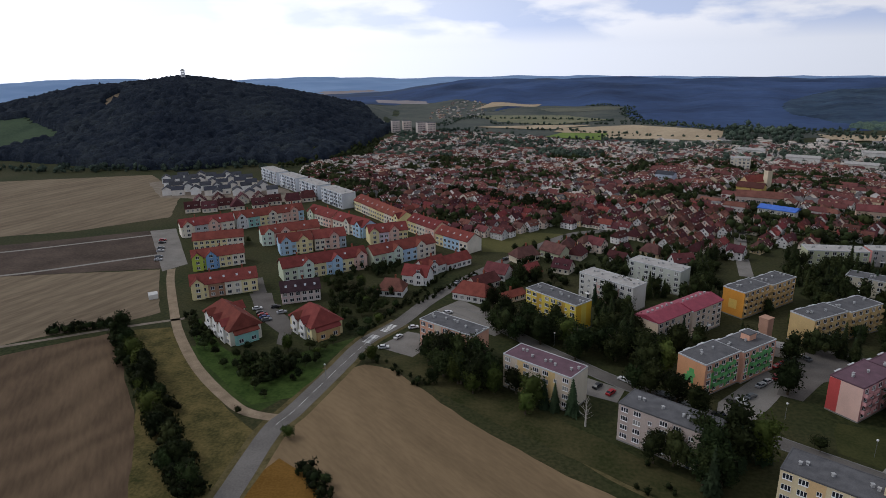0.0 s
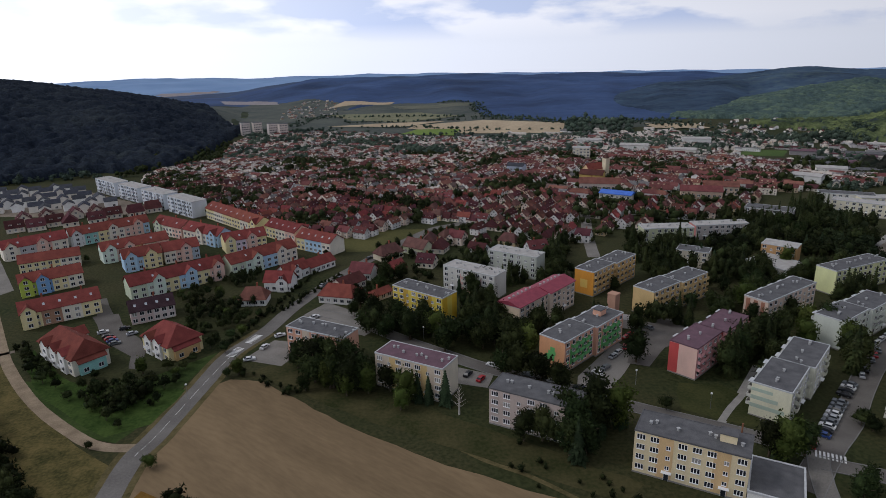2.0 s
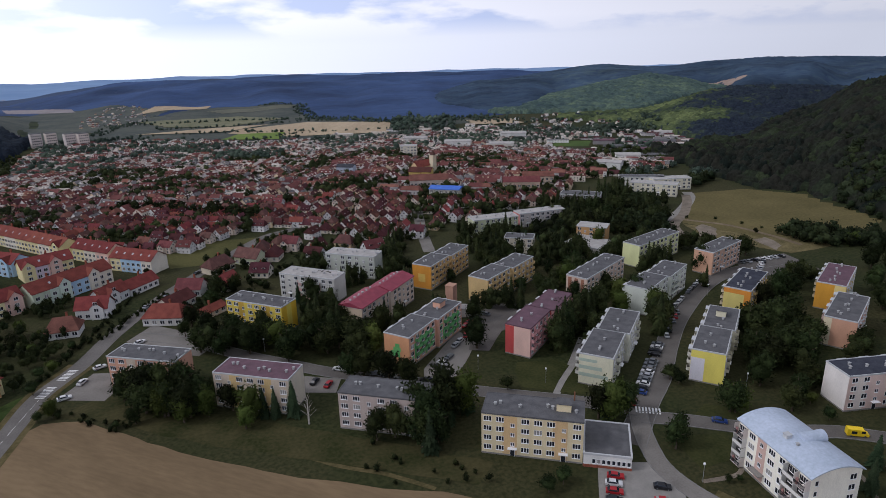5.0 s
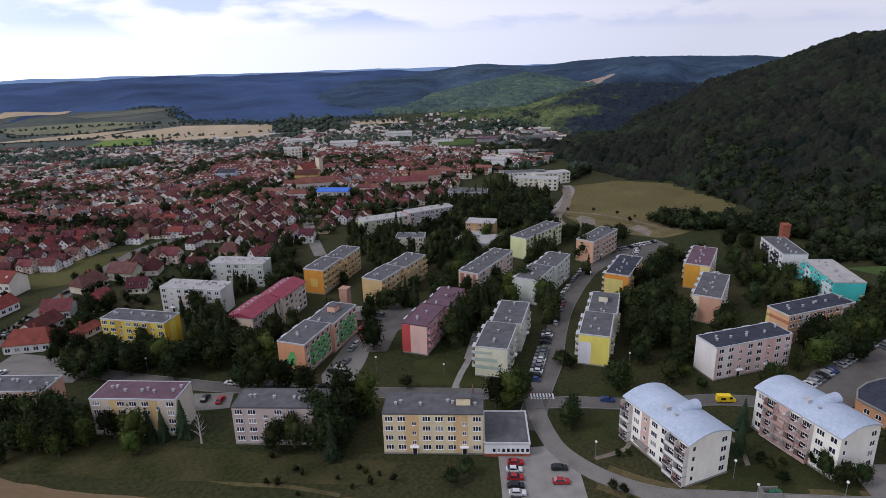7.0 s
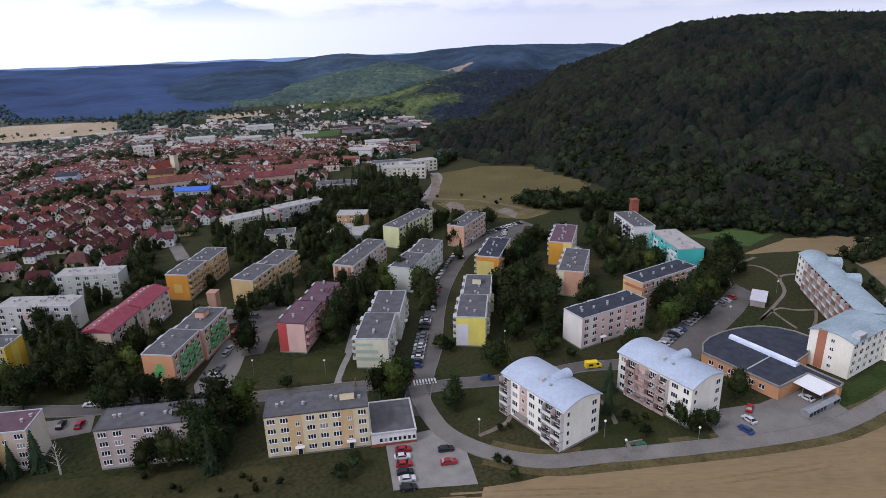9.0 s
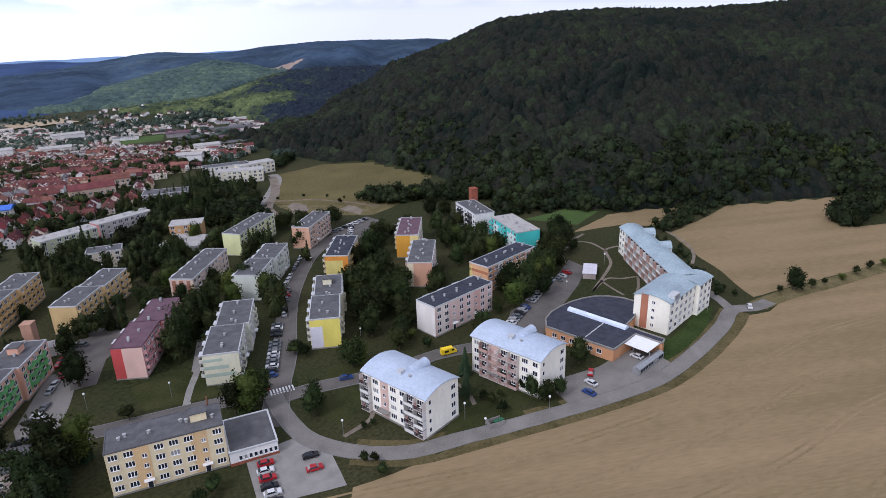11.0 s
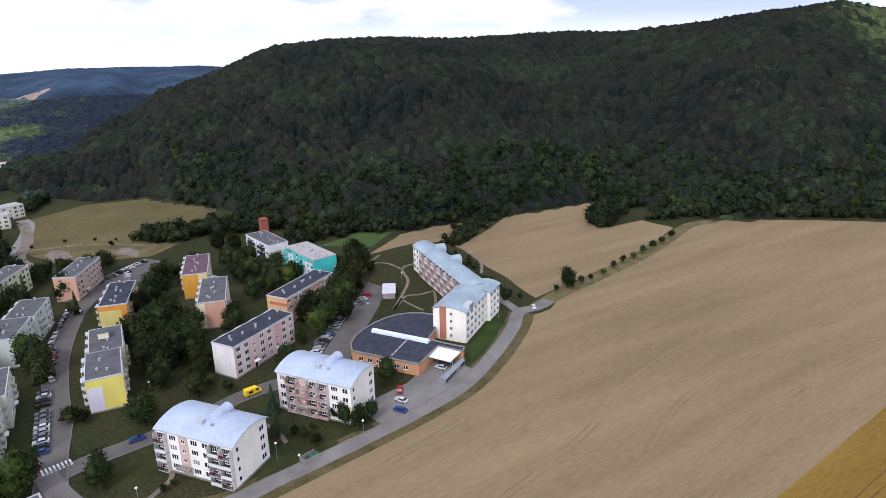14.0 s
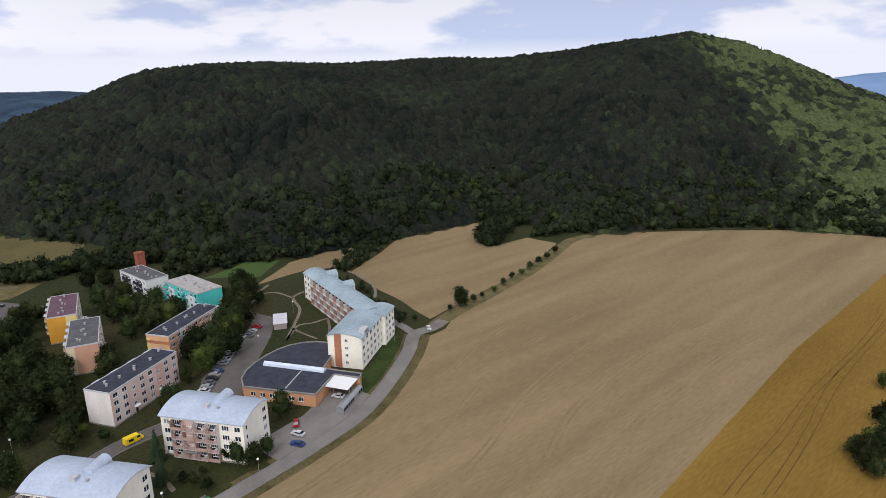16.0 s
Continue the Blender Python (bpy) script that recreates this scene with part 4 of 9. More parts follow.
def block(x, y, L, W, ang, h, wall, roof, label, gable=None, accents=(), stairs=(1, 5), balconies=(), rail=None, stacks=0, two=False, step=-1.2,
          vents=5, lift=False, storeys=4, windows=WIN, group="panel blocks", low=0.9, gable_windows=False, back=True, parapet=TRIM):
    t = thing("apartment_block", x, y, 0, ang, label, "apartment block", group)
    halves = ((-L / 2, 0.0, 0.0), (0.0, L / 2, step)) if two else ((-L / 2, L / 2, 0.0),)
    for x0, x1, dy in halves:
        g = Geo()
        g.box(x0, x1, -W / 2 + dy, W / 2 + dy, 0.45, h - 0.02, 0)
        part("wall", g.mesh("wall", plaster(wall)), t)
        g = Geo()
        g.box(x0 - 0.05, x1 + 0.05, -W / 2 + dy - 0.05, W / 2 + dy + 0.05, -0.1, 0.45, 0)
        part("plinth", g.mesh("plinth", CONCRETE), t)
        g = Geo()
        g.box(x0 + 0.16, x1 - 0.16, -W / 2 + dy + 0.16, W / 2 + dy - 0.16, h - 0.3, h + 0.02, 0)
        part("roof", g.mesh("roof", roof), t)
        g = Geo()
        for a, b, c, d in ((x0 - 0.1, x1 + 0.1, -W / 2 + dy - 0.1, -W / 2 + dy + 0.16), (x0 - 0.1, x1 + 0.1, W / 2 + dy - 0.16, W / 2 + dy + 0.1),
                           (x0 - 0.1, x0 + 0.16, -W / 2 + dy + 0.16, W / 2 + dy - 0.16), (x1 - 0.16, x1 + 0.1, -W / 2 + dy + 0.16, W / 2 + dy - 0.16)):
            g.box(a, b, c, d, h - 0.3, h + 0.14, 0)
        part("parapet", g.mesh("parapet", parapet), t)
    if gable:
        for sx in (-1, 1):
            dy = step if (two and sx > 0) else 0
            g = Geo()
            e = sx * L / 2
            g.box(min(e, e + sx * 0.04), max(e, e + sx * 0.04), -W / 2 + dy, W / 2 + dy, 0.45, h - 0.36, 0)
            part("gable_panel", g.mesh("gable_panel", plaster(gable)), t)
    for side, s0, s1, z0, z1, c in accents:
        g = Geo()
        g.box(s0, s1, -0.07, 0.0, z0, z1, 0)
        m = side_pose(side, L, W, 0, 0)
        if two and side == "f" and s0 >= 0:
            m = pose(0, step, 0) @ m
        part("facade_panel", g.mesh("facade_panel", plaster(c)), t, m)
    bays = max(4, round(L / 3.5))
    sh = (h - 0.9) / storeys
    for side in ("f", "b") if back else ("f",):
        for i in range(bays):
            s = -L / 2 + L * (i + 0.5) / bays
            s_l = s if side == "f" else -s
            dy = step if (two and s_l > 0) else 0.0
            if side == "b":
                sb = s
                dy = step if (two and -sb > 0) else 0.0
            if side == "b" and (i % 2 == 1 or math.hypot(x, y) > 290):
                continue
            for k in range(storeys):
                z = 0.75 + sh * k + sh * 0.52
                stair = (i % bays) in stairs and side == "f"
                if stair and k == 0:
                    part("awning", AWNING, part("entrance_door", DOOR, t, pose(0, dy, 0) @ side_pose(side, L, W, s, 0.1, 0.08)))
                    continue
                if stair:
                    z -= sh * 0.5
                window_part(WIN_S if stair else windows, t, pose(0, dy, 0) @ side_pose(side, L, W, s, z, 0.075), side == "f" and math.hypot(x, y) < 185)
                if side == "f" and i in balconies and k > 0:
                    part("balcony", rail or balcony_mesh(wall), t, pose(0, dy, 0) @ side_pose(side, L, W, s, 0.75 + sh * k, 0.0))
            if side == "b" and stacks and i % 2 == 0:
                for k in range(1, storeys):
                    part("balcony", balcony_mesh(tuple(0.5 * (q + 0.5) for q in wall)), t, pose(0, dy, 0) @ side_pose(side, L, W, s, 0.75 + sh * k, 0.0))
                g = Geo()
                g.box(-1.55, 1.55, -1.15, -0.12, h - 0.42, h - 0.28, 0)
                part("balcony_roof", g.mesh("balcony_roof", TRIM), t, pose(0, dy, 0) @ side_pose(side, L, W, s, 0, 0.0))
    if gable_windows:
        for k in range(storeys):
            part("window", WIN_N, t, side_pose("r", L, W, W * 0.25, 0.75 + sh * (k + 0.5), 0.08))
    rnd = random.Random(int(x * 7 + y))
    for i in range(vents):
        vx = -L / 2 + L * (i + 0.6) / vents + rnd.uniform(-1, 1)
        dy = step if (two and vx > 0) else 0.0
        part("roof_vent", VENT, t, pose(vx, dy + rnd.uniform(-1.2, 1.2), h + 0.02, 0, 0, rnd.uniform(0, 90)))
        if i % 2 == 0:
            part("roof_vent", VENT, t, pose(vx + 1.3, dy + rnd.uniform(-0.5, 1.8), h + 0.02))
    if lift:
        g = Geo()
        g.box(-1.9, 1.9, -1.6, 1.6, 0, 2.1, 0)
        g.box(-2.1, 2.1, -1.8, 1.8, 2.1, 2.3, 1)
        part("lift_house", g.mesh("lift_house", plaster(tuple(min(1, c * 1.1) for c in wall)), roof), t, pose(L * 0.3, (step if two else 0) + 0.5, h + 0.02), "small lift house on the roof")
    return t


CREAM, BEIGE, SALMON = (0.66, 0.56, 0.36), (0.55, 0.46, 0.36), (0.60, 0.34, 0.24)
OCHRE, YEL, ORG = (0.56, 0.38, 0.17), (0.70, 0.55, 0.10), (0.66, 0.27, 0.05)
WHITE, PINK, RED = (0.70, 0.69, 0.66), (0.60, 0.31, 0.31), (0.50, 0.085, 0.08)
GRN, TEAL, LIME = (0.13, 0.42, 0.14), (0.08, 0.50, 0.46), (0.62, 0.64, 0.36)
ox = (0.60, 0.42, 0.22)
cream = block(82.8, 123.5, 26.5, 10.3, -38.4, 12.4, CREAM, BITUMEN, "cream yellow four storey panel block with white windows", accents=[("f", -7.6, -3.8, 0.5, 12.0, ox), ("f", 5.4, 9.2, 0.5, 12.0, ox)],
              stairs=(2, 6), vents=4, lift=True, windows=WIN3, parapet=BITUMEN)
block(20.8, 181.8, 25.1, 9.8, -39.3, 11.8, BEIGE, PLUM, "beige four storey panel block with a plum roof", accents=[("f", -7.0, -3.7, 0.5, 11.4, (0.58, 0.42, 0.2)), ("f", 3.7, 7.0, 0.5, 11.4, (0.58, 0.42, 0.2))], stairs=(1, 5), gable=(0.66, 0.6, 0.48), windows=WIN3)
block(51.7, 152.3, 25.7, 9.7, -38.7, 11.8, (0.46, 0.38, 0.34), BITUMEN, "dull pink grey four storey panel block with a dark roof", stairs=(2, 5), vents=4, windows=WIN3, parapet=BITUMEN)
block(-9.1, 210.3, 24.7, 9.2, -37.2, 11.6, SALMON, BITUMEN, "salmon pink four storey panel block with a grey roof", accents=[("f", -5.2, -2.0, 0.5, 11.2, BEIGE)], stairs=(2, 5), windows=WIN3)
block(31.9, 239.7, 26.3, 9.4, -48, 11.6, YEL, BITUMEN, "bright yellow four storey panel block", gable=(0.66, 0.42, 0.04), accents=[("f", -7.4, -4.6, 0.5, 11.2, (0.50, 0.33, 0.06)), ("f", 5.0, 7.8, 0.5, 11.2, (0.50, 0.33, 0.06)), ("r", -1.5, 1.5, 0.5, 11.2, YEL)], stairs=(2, 6), windows=WIN3)
block(57.6, 260.4, 27.5, 9.6, -47, 11.2, (0.56, 0.55, 0.52), PALE_ROOF, "white four storey panel block with pinkish loggias", accents=[("f", -4.5, 7.0, 0.5, 9.0, (0.6, 0.4, 0.36))], stairs=(1,), balconies=(3, 4, 5))
block(82.6, 279.2, 25.5, 9.4, -43.2, 11.2, (0.48, 0.50, 0.44), PALE_ROOF, "pale grey green four storey panel block", stairs=(1, 5))
t = block(76.1, 228.2, 38.3, 10.3, 38.5, 10.8, (0.6, 0.5, 0.4), PLUM, "cream panel block under a low crimson sheet roof", stairs=(3, 8), two=True, vents=0, gable=(0.62, 0.5, 0.36))
for x0, x1, dy in ((-19.5, -0.1, 0), (0.1, 19.5, -1.2)):
    g = Geo()
    g.prism([(-5.7 + dy, 10.85), (5.7 + dy, 10.85), (5.7 + dy, 11.05), (dy, 12.7), (-5.7 + dy, 11.05)], x0, x1, 0, "x")
    part("sheet_roof", g.mesh("sheet_roof", CRIMSON), t)
    for i in range(6):
        part("roof_vent", VENT, t, pose(x0 + 2.5 + i * 2.8, dy + 1.2, 12.2))
block(81.5, 193.9, 35.0, 10.3, 34.9, 11.4, SALMON, BITUMEN, "salmon orange panel block with painted green leaves", gable=(0.66, 0.34, 0.18), two=True, lift=True, stairs=(), balconies=(1, 2, 3, 6, 7, 8), stacks=1, rail=balcony_mesh((0.15, 0.40, 0.15)),
      accents=[("f", -16 + 1.75 * i, -15.0 + 1.75 * i, 1.0 + (i * 37 % 5) * 0.55, 4.6 + (i * 53 % 7) * 0.8, GRN if i % 3 else (0.2, 0.5, 0.2)) for i in range(18) if i not in (3, 9)] +
      [("f", -15.2 + 4.1 * i, -13.4 + 4.1 * i, 6.2 + (i % 3) * 0.7, 7.6 + (i % 3) * 0.8, (0.24, 0.5, 0.22)) for i in range(7)] +
      [("l", -2.4, 1.2, 3.2, 5.4, GRN), ("l", -1.4, 1.6, 5.4, 6.8, (0.16, 0.46, 0.16)), ("l", -0.6, 1.2, 6.8, 8.2, GRN), ("l", -3.4, -2.4, 3.2, 4.2, (0.16, 0.46, 0.16))])
g = Geo()
g.box(-1.7, 1.7, -1.7, 1.7, 0, 13.6, 0)
g.box(-1.85, 1.85, -1.85, 1.85, 13.6, 13.9, 0)
tagged(new("boiler_chimney", g.mesh("boiler_chimney", plaster((0.40, 0.24, 0.17)))), "square brown boiler house chimney tower", "chimney").matrix_world = pose(101.5, 211.5, 0, 0, 0, 35)
block(122.3, 180.4, 36.7, 9.5, 33.5, 11.4, PINK, PLUM, "pink and red panel block with a plum roof", gable=(0.70, 0.47, 0.40), two=True, stairs=(), balconies=(0, 1, 3, 4, 6, 7, 9), stacks=1,
      accents=[("l", -4.75, -1.5, 0.5, 11.0, RED), ("f", -1.6, 0.0, 0.5, 11.0, RED), ("f", 8.0, 9.6, 0.5, 11.0, RED)], parapet=PLUM)
block(132.8, 153.4, 39.3, 10.7, 38.9, 10.8, (0.62, 0.61, 0.50), BITUMEN, "off-white panel block with pale green gable bars", gable=(0.68, 0.66, 0.50), two=True, step=-1.5, stairs=(3, 8), balconies=(1, 5, 9), stacks=1,
      accents=[("l", -5.3, 0.4, 8.2, 9.2, (0.42, 0.50, 0.42)), ("l", -5.3, 2.0, 5.6, 6.8, (0.42, 0.50, 0.42)), ("l", -5.3, 4.0, 3.0, 4.2, (0.42, 0.50, 0.42))])
block(117.2, 255.1, 34.2, 9.6, 35.5, 11.4, OCHRE, BITUMEN, "orange and ochre panel block with many loggias", gable=(0.64, 0.29, 0.05), two=True, stairs=(), balconies=(0, 1, 2, 3, 4, 5, 6, 7, 8), stacks=1, accents=[("l", -1.8, 1.8, 3.4, 7.2, (0.66, 0.45, 0.12))])
block(133.9, 227.6, 36.6, 9.8, 28, 11.2, (0.58, 0.42, 0.20), BITUMEN, "ochre yellow panel block with loggias", two=True, stairs=(), balconies=(0, 1, 2, 4, 5, 6, 8, 9), stacks=1)
block(169.9, 207.0, 34.7, 9.6, 24, 11.2, (0.60, 0.47, 0.38), BITUMEN, "pale pink panel block with brown gable stripes", stairs=(2, 7), stacks=1, vents=6,
      accents=[("l", -3.9, -2.3, 4.4, 10.4, (0.32, 0.15, 0.10)), ("l", -0.9, 0.7, 1.4, 10.4, (0.32, 0.15, 0.10)), ("l", 2.1, 3.5, 4.4, 10.4, (0.32, 0.15, 0.10))])
block(220.2, 227.5, 33.9, 9.4, 14, 11.2, LIME, BITUMEN, "pale lime green panel block", gable=(0.66, 0.68, 0.36), stairs=(2, 7), vents=7)
block(184.6, 186.7, 37.5, 10.1, 25, 11.2, (0.58, 0.61, 0.54), BITUMEN, "greyish white panel block with balconies", two=True, stairs=(3, 8), balconies=(1, 2, 6, 7), stacks=1)
block(237.8, 202.4, 26.6, 9.2, 15, 11.2, (0.55, 0.38, 0.28), BITUMEN, "salmon panel block with a white rooftop dish", gable=(0.62, 0.37, 0.25), stairs=(2,))
block(211.7, 164.5, 26.0, 9.9, 26, 11.2, (0.62, 0.45, 0.20), NAVY, "yellow and orange panel block with a dark roof", gable=(0.68, 0.58, 0.20), stairs=(), balconies=(1, 3, 5), stacks=1,
      accents=[("l", -4.95, 4.95, 9.0, 10.8, ORG), ("l", 2.6, 4.95, 0.5, 9.0, ORG)])
block(165.1, 137.6, 38.8, 10.1, 36.2, 11.2, (0.62, 0.58, 0.42), BITUMEN, "yellow gabled panel block with a lilac stripe", gable=(0.72, 0.62, 0.14), two=True, step=-0.9, lift=True, stairs=(3, 8), balconies=(1, 5, 6), stacks=1,
      accents=[("l", -5.0, -0.9, 0.5, 8.4, (0.66, 0.64, 0.68)), ("b", 2, 16, 1.0, 8, WHITE)])
block(247.4, 150.7, 27.1, 10.3, 26, 11.2, (0.60, 0.45, 0.2), PLUM, "orange and yellow panel block with a plum roof", gable=(0.66, 0.34, 0.05), stacks=1, stairs=(2, 5), accents=[("l", 1.2, 5.1, 0.5, 10.8, (0.70, 0.58, 0.24))])
block(220.2, 128.4, 27.6, 10.2, 25, 11.0, SALMON, BITUMEN, "salmon panel block half hidden by trees", gable=(0.58, 0.33, 0.22), stairs=(2, 5), stacks=1, accents=[("l", -5.1, -2.5, 0.5, 10.6, (0.66, 0.58, 0.4))])
block(271.4, 106.1, 27.5, 12.0, -131, 11.2, TEAL, PALE_ROOF, "turquoise panel block with a pale roof", stairs=(2, 5), balconies=(0, 4), parapet=PALE_ROOF,
      accents=[("f", -13, -6, 1, 9, (0.55, 0.68, 0.66)), ("f", 4, 12, 1, 9, (0.55, 0.68, 0.66)), ("r", 4.4, 6.0, 0.5, 6, (0.62, 0.52, 0.4)), ("r", -6, 6.0, 0.5, 1.6, (0.62, 0.52, 0.4))])
block(229.2, 94.7, 31.1, 9.6, -16, 11.4, (0.62, 0.36, 0.20), NAVY, "orange and beige banded panel block", gable=(0.62, 0.37, 0.20), stairs=(2, 7), windows=WIN3,
      accents=[("l", -4.8, 4.8, 8.0, 9.2, (0.42, 0.17, 0.09)), ("l", -1.8, 4.8, 4.4, 5.6, (0.42, 0.17, 0.09)), ("l", -4.8, -3.4, 1, 10, (0.66, 0.52, 0.2))] +
              [("f", -15.4, 15.4, 1.4 + 2.65 * k, 2.2 + 2.65 * k, (0.48, 0.22, 0.13)) for k in range(4)] + [("f", -9.2, -6.0, 0.5, 11.0, WHITE), ("f", 9.2, 12.4, 0.5, 11.0, WHITE)])
block(187.1, 95.8, 29.7, 9.6, -18, 11.6, (0.66, 0.50, 0.44), NAVY, "pale pink panel block with white gables", gable=(0.72, 0.68, 0.64), stairs=(2, 5), stacks=1, windows=WIN,
      accents=[("f", -12.8, -9.2, 0.5, 11.2, (0.70, 0.62, 0.56)), ("f", 4.6, 8.0, 0.5, 11.2, (0.62, 0.40, 0.34))])
# Flat dark panels paint the shade of balcony recesses on this block.
t = block(286.2, 134.2, 25.5, 10.6, -131, 12.0, WHITE, BITUMEN, "white block with flat dark panels for shaded balcony recesses", stairs=(), balconies=(1, 2, 4, 5), rail=RAIL_BALCONY, accents=[("f", -10, -4.5, 1.2, 11, (0.12, 0.12, 0.13)), ("f", 3, 8.5, 1.2, 11, (0.12, 0.12, 0.13))])
g = Geo()
g.box(-1.8, 1.8, -1.8, 1.8, 0, 17.5, 0)
g.box(-2.0, 2.0, -2.0, 2.0, 16.9, 17.2, 0)
tagged(new("brick_chimney", g.mesh("brick_chimney", BRICK)), "square red brick chimney tower", "chimney").matrix_world = pose(302.5, 142.5, 0, 0, 0, -41)

# Low annex beside the cream block.
t = thing("annex", 99.1, 112.8, 0, -38, "low white flat roofed annex with a row of dark windows", "annex")
g = Geo()
g.box(-6.0, 6.0, -7.6, 7.6, 0, 3.9, 0)
part("wall", g.mesh("wall", plaster(WHITE)), t)
g = Geo()
g.box(-5.7, 5.7, -7.3, 7.3, 3.9, 4.0, 0)
part("roof", g.mesh("roof", BITUMEN), t)
for q in ((-6.15, 6.15, -7.75, -7.3), (-6.15, 6.15, 7.3, 7.75), (-6.15, -5.7, -7.3, 7.3), (5.7, 6.15, -7.3, 7.3)):
    g = Geo()
    g.box(*q, 3.7, 4.2, 0)
    part("parapet", g.mesh("parapet", TRIM), t)
g = Geo()
g.box(-6.1, 6.1, -7.72, -7.6, 0, 0.8, 0)
part("plinth", g.mesh("plinth", BRICK), t)
for i in range(8):
    part("window", WIN_N, t, pose(-3.4 + i * 1.25, -7.66, 1.9))
# Tall rusty pole beside it, and a white sculpture-like cowl stack.
g = Geo()
g.tube((0, 0, 0), (0, 0, 15), 0.3, 0.2, 10)
tagged(new("flue_pipe", g.mesh("flue_pipe", surface("rust", (0.16, 0.07, 0.04), (0.26, 0.13, 0.08), 1.0, 9.0, 0.8))), "tall rusty steel flue pipe", "chimney").matrix_world = pose(94.2, 121.0, 0)

# ---- white blocks with barrel roofs ----


def barrel_block(x, y, L, W, ang, h, label, balcony_bays, rise=1.85):
    t = thing("barrel_roof_block", x, y, 0, ang, label, "apartment block", "white barrel roofed blocks")
    arc = [(-W / 2 + W * i / 14, h + rise * (1 - (2 * i / 14 - 1) ** 2)) for i in range(15)]
    g = Geo()
    g.prism([(-W / 2, 0.5), (W / 2, 0.5)] + arc[::-1], -L / 2, L / 2, 0, "x")
    part("wall", g.mesh("wall", plaster((0.82, 0.79, 0.69))), t)
    g = Geo()
    g.box(-L / 2 - 0.15, L / 2 + 0.15, -W / 2 - 0.15, W / 2 + 0.15, -0.1, 0.5, 0)
    part("plinth", g.mesh("plinth", CONCRETE), t)
    over = 0.5
    up = [(a * (1 + 2 * over / W), z + 0.30) for a, z in arc]
    dn = [(a * (1 + 2 * over / W), z + 0.05) for a, z in arc]
    g = Geo()
    g.prism(up + dn[::-1], -L / 2 - over, L / 2 + over, 0, "x")
    part("roof", g.mesh("roof", METAL_ROOF), t)
    dome = [(1.7 * math.cos(math.pi * i / 10), 1.7 * math.sin(math.pi * i / 10)) for i in range(11)]
    g = Geo()
    g.prism(dome, -2.6, 3.8, 0)
    part("barrel_vent", g.mesh("barrel_vent", METAL_ROOF), t, pose(L * 0.04, W * 0.16, h + rise - 0.35, 0, 0, 0), "half round metal roof bulge")
    g = Geo()
    g.box(-0.7, 0.7, -0.7, 0.7, -0.6, 1.1, 0)
    g.box(-0.8, 0.8, -0.8, 0.8, 1.1, 1.25, 0)
    part("roof_hatch", g.mesh("roof_hatch", TRIM), t, pose(-L * 0.02, -W * 0.2, h + rise * 0.85), "white box hatch on the roof")
    part("roof_vent", VENT, t, pose(L * 0.12, -W * 0.2, h + rise * 0.85))
    bays = 7
    sh = (h - 0.8) / 4
    for i in range(bays):
        s = -L / 2 + L * (i + 0.5) / bays
        for k in range(4):
            z = 0.6 + sh * (k + 0.55)
            if i in balcony_bays:
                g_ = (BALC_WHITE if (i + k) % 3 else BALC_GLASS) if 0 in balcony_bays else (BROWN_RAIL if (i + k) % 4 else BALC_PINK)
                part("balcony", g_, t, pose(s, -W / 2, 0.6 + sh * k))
                window_part(WIN3, t, pose(s, -W / 2 - 0.02, z), True, "balcony_door")
            elif i == 2:
                part("window", WIN_S, t, pose(s, -W / 2 - 0.08, z - 0.3))
            else:
                part("window", WIN3 if i % 2 else WIN, t, pose(s, -W / 2 - 0.02, z))
            part("window", WIN, t, pose(-s, W / 2 + 0.02, z, 0, 0, 180))
    for k in range(4):
        for s in (-W * 0.38, W * 0.34):
            part("window", WIN if s > 0 else WIN_N, t, pose(L / 2 + 0.02, s, 0.6 + sh * (k + 0.55), 0, 0, 90))
            part("window", WIN_N, t, pose(-L / 2 - 0.02, s, 0.6 + sh * (k + 0.55), 0, 0, -90))
    g = Geo()
    g.box(-L / 2 + L * 2 / bays + 0.2, -L / 2 + L * 3 / bays - 0.2, -W / 2 - 0.06, -W / 2, 0.5, h - 0.4, 0)
    part("stair_panel", g.mesh("stair_panel", plaster((0.56, 0.40, 0.34))), t)
    g = Geo()
    g.box(-L / 2 + L * 2 / bays - 0.3, -L / 2 + L * 3 / bays + 0.3, -W / 2 - 1.8, -W / 2, 2.7, 2.9, 0)
    part("porch", g.mesh("porch", CONCRETE), t)
    return t


def deep_balcony(c):
    q = Geo()
    q.box(-1.7, 1.7, -1.4, 0.0, -0.18, 0.0, 0)
    q.box(-1.7, 1.7, -1.45, -1.38, 0.05, 0.95, 1)
    q.box(-1.7, -1.63, -1.38, 0.0, 0.0, 2.6, 1)
    q.box(1.63, 1.7, -1.38, 0.0, 0.0, 2.6, 1)
    # Dark sheet on the back wall, painted shade of the deep balcony.
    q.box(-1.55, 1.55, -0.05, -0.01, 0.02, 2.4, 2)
    return q.mesh("deep_balcony", CONCRETE, plaster(c), DARK)


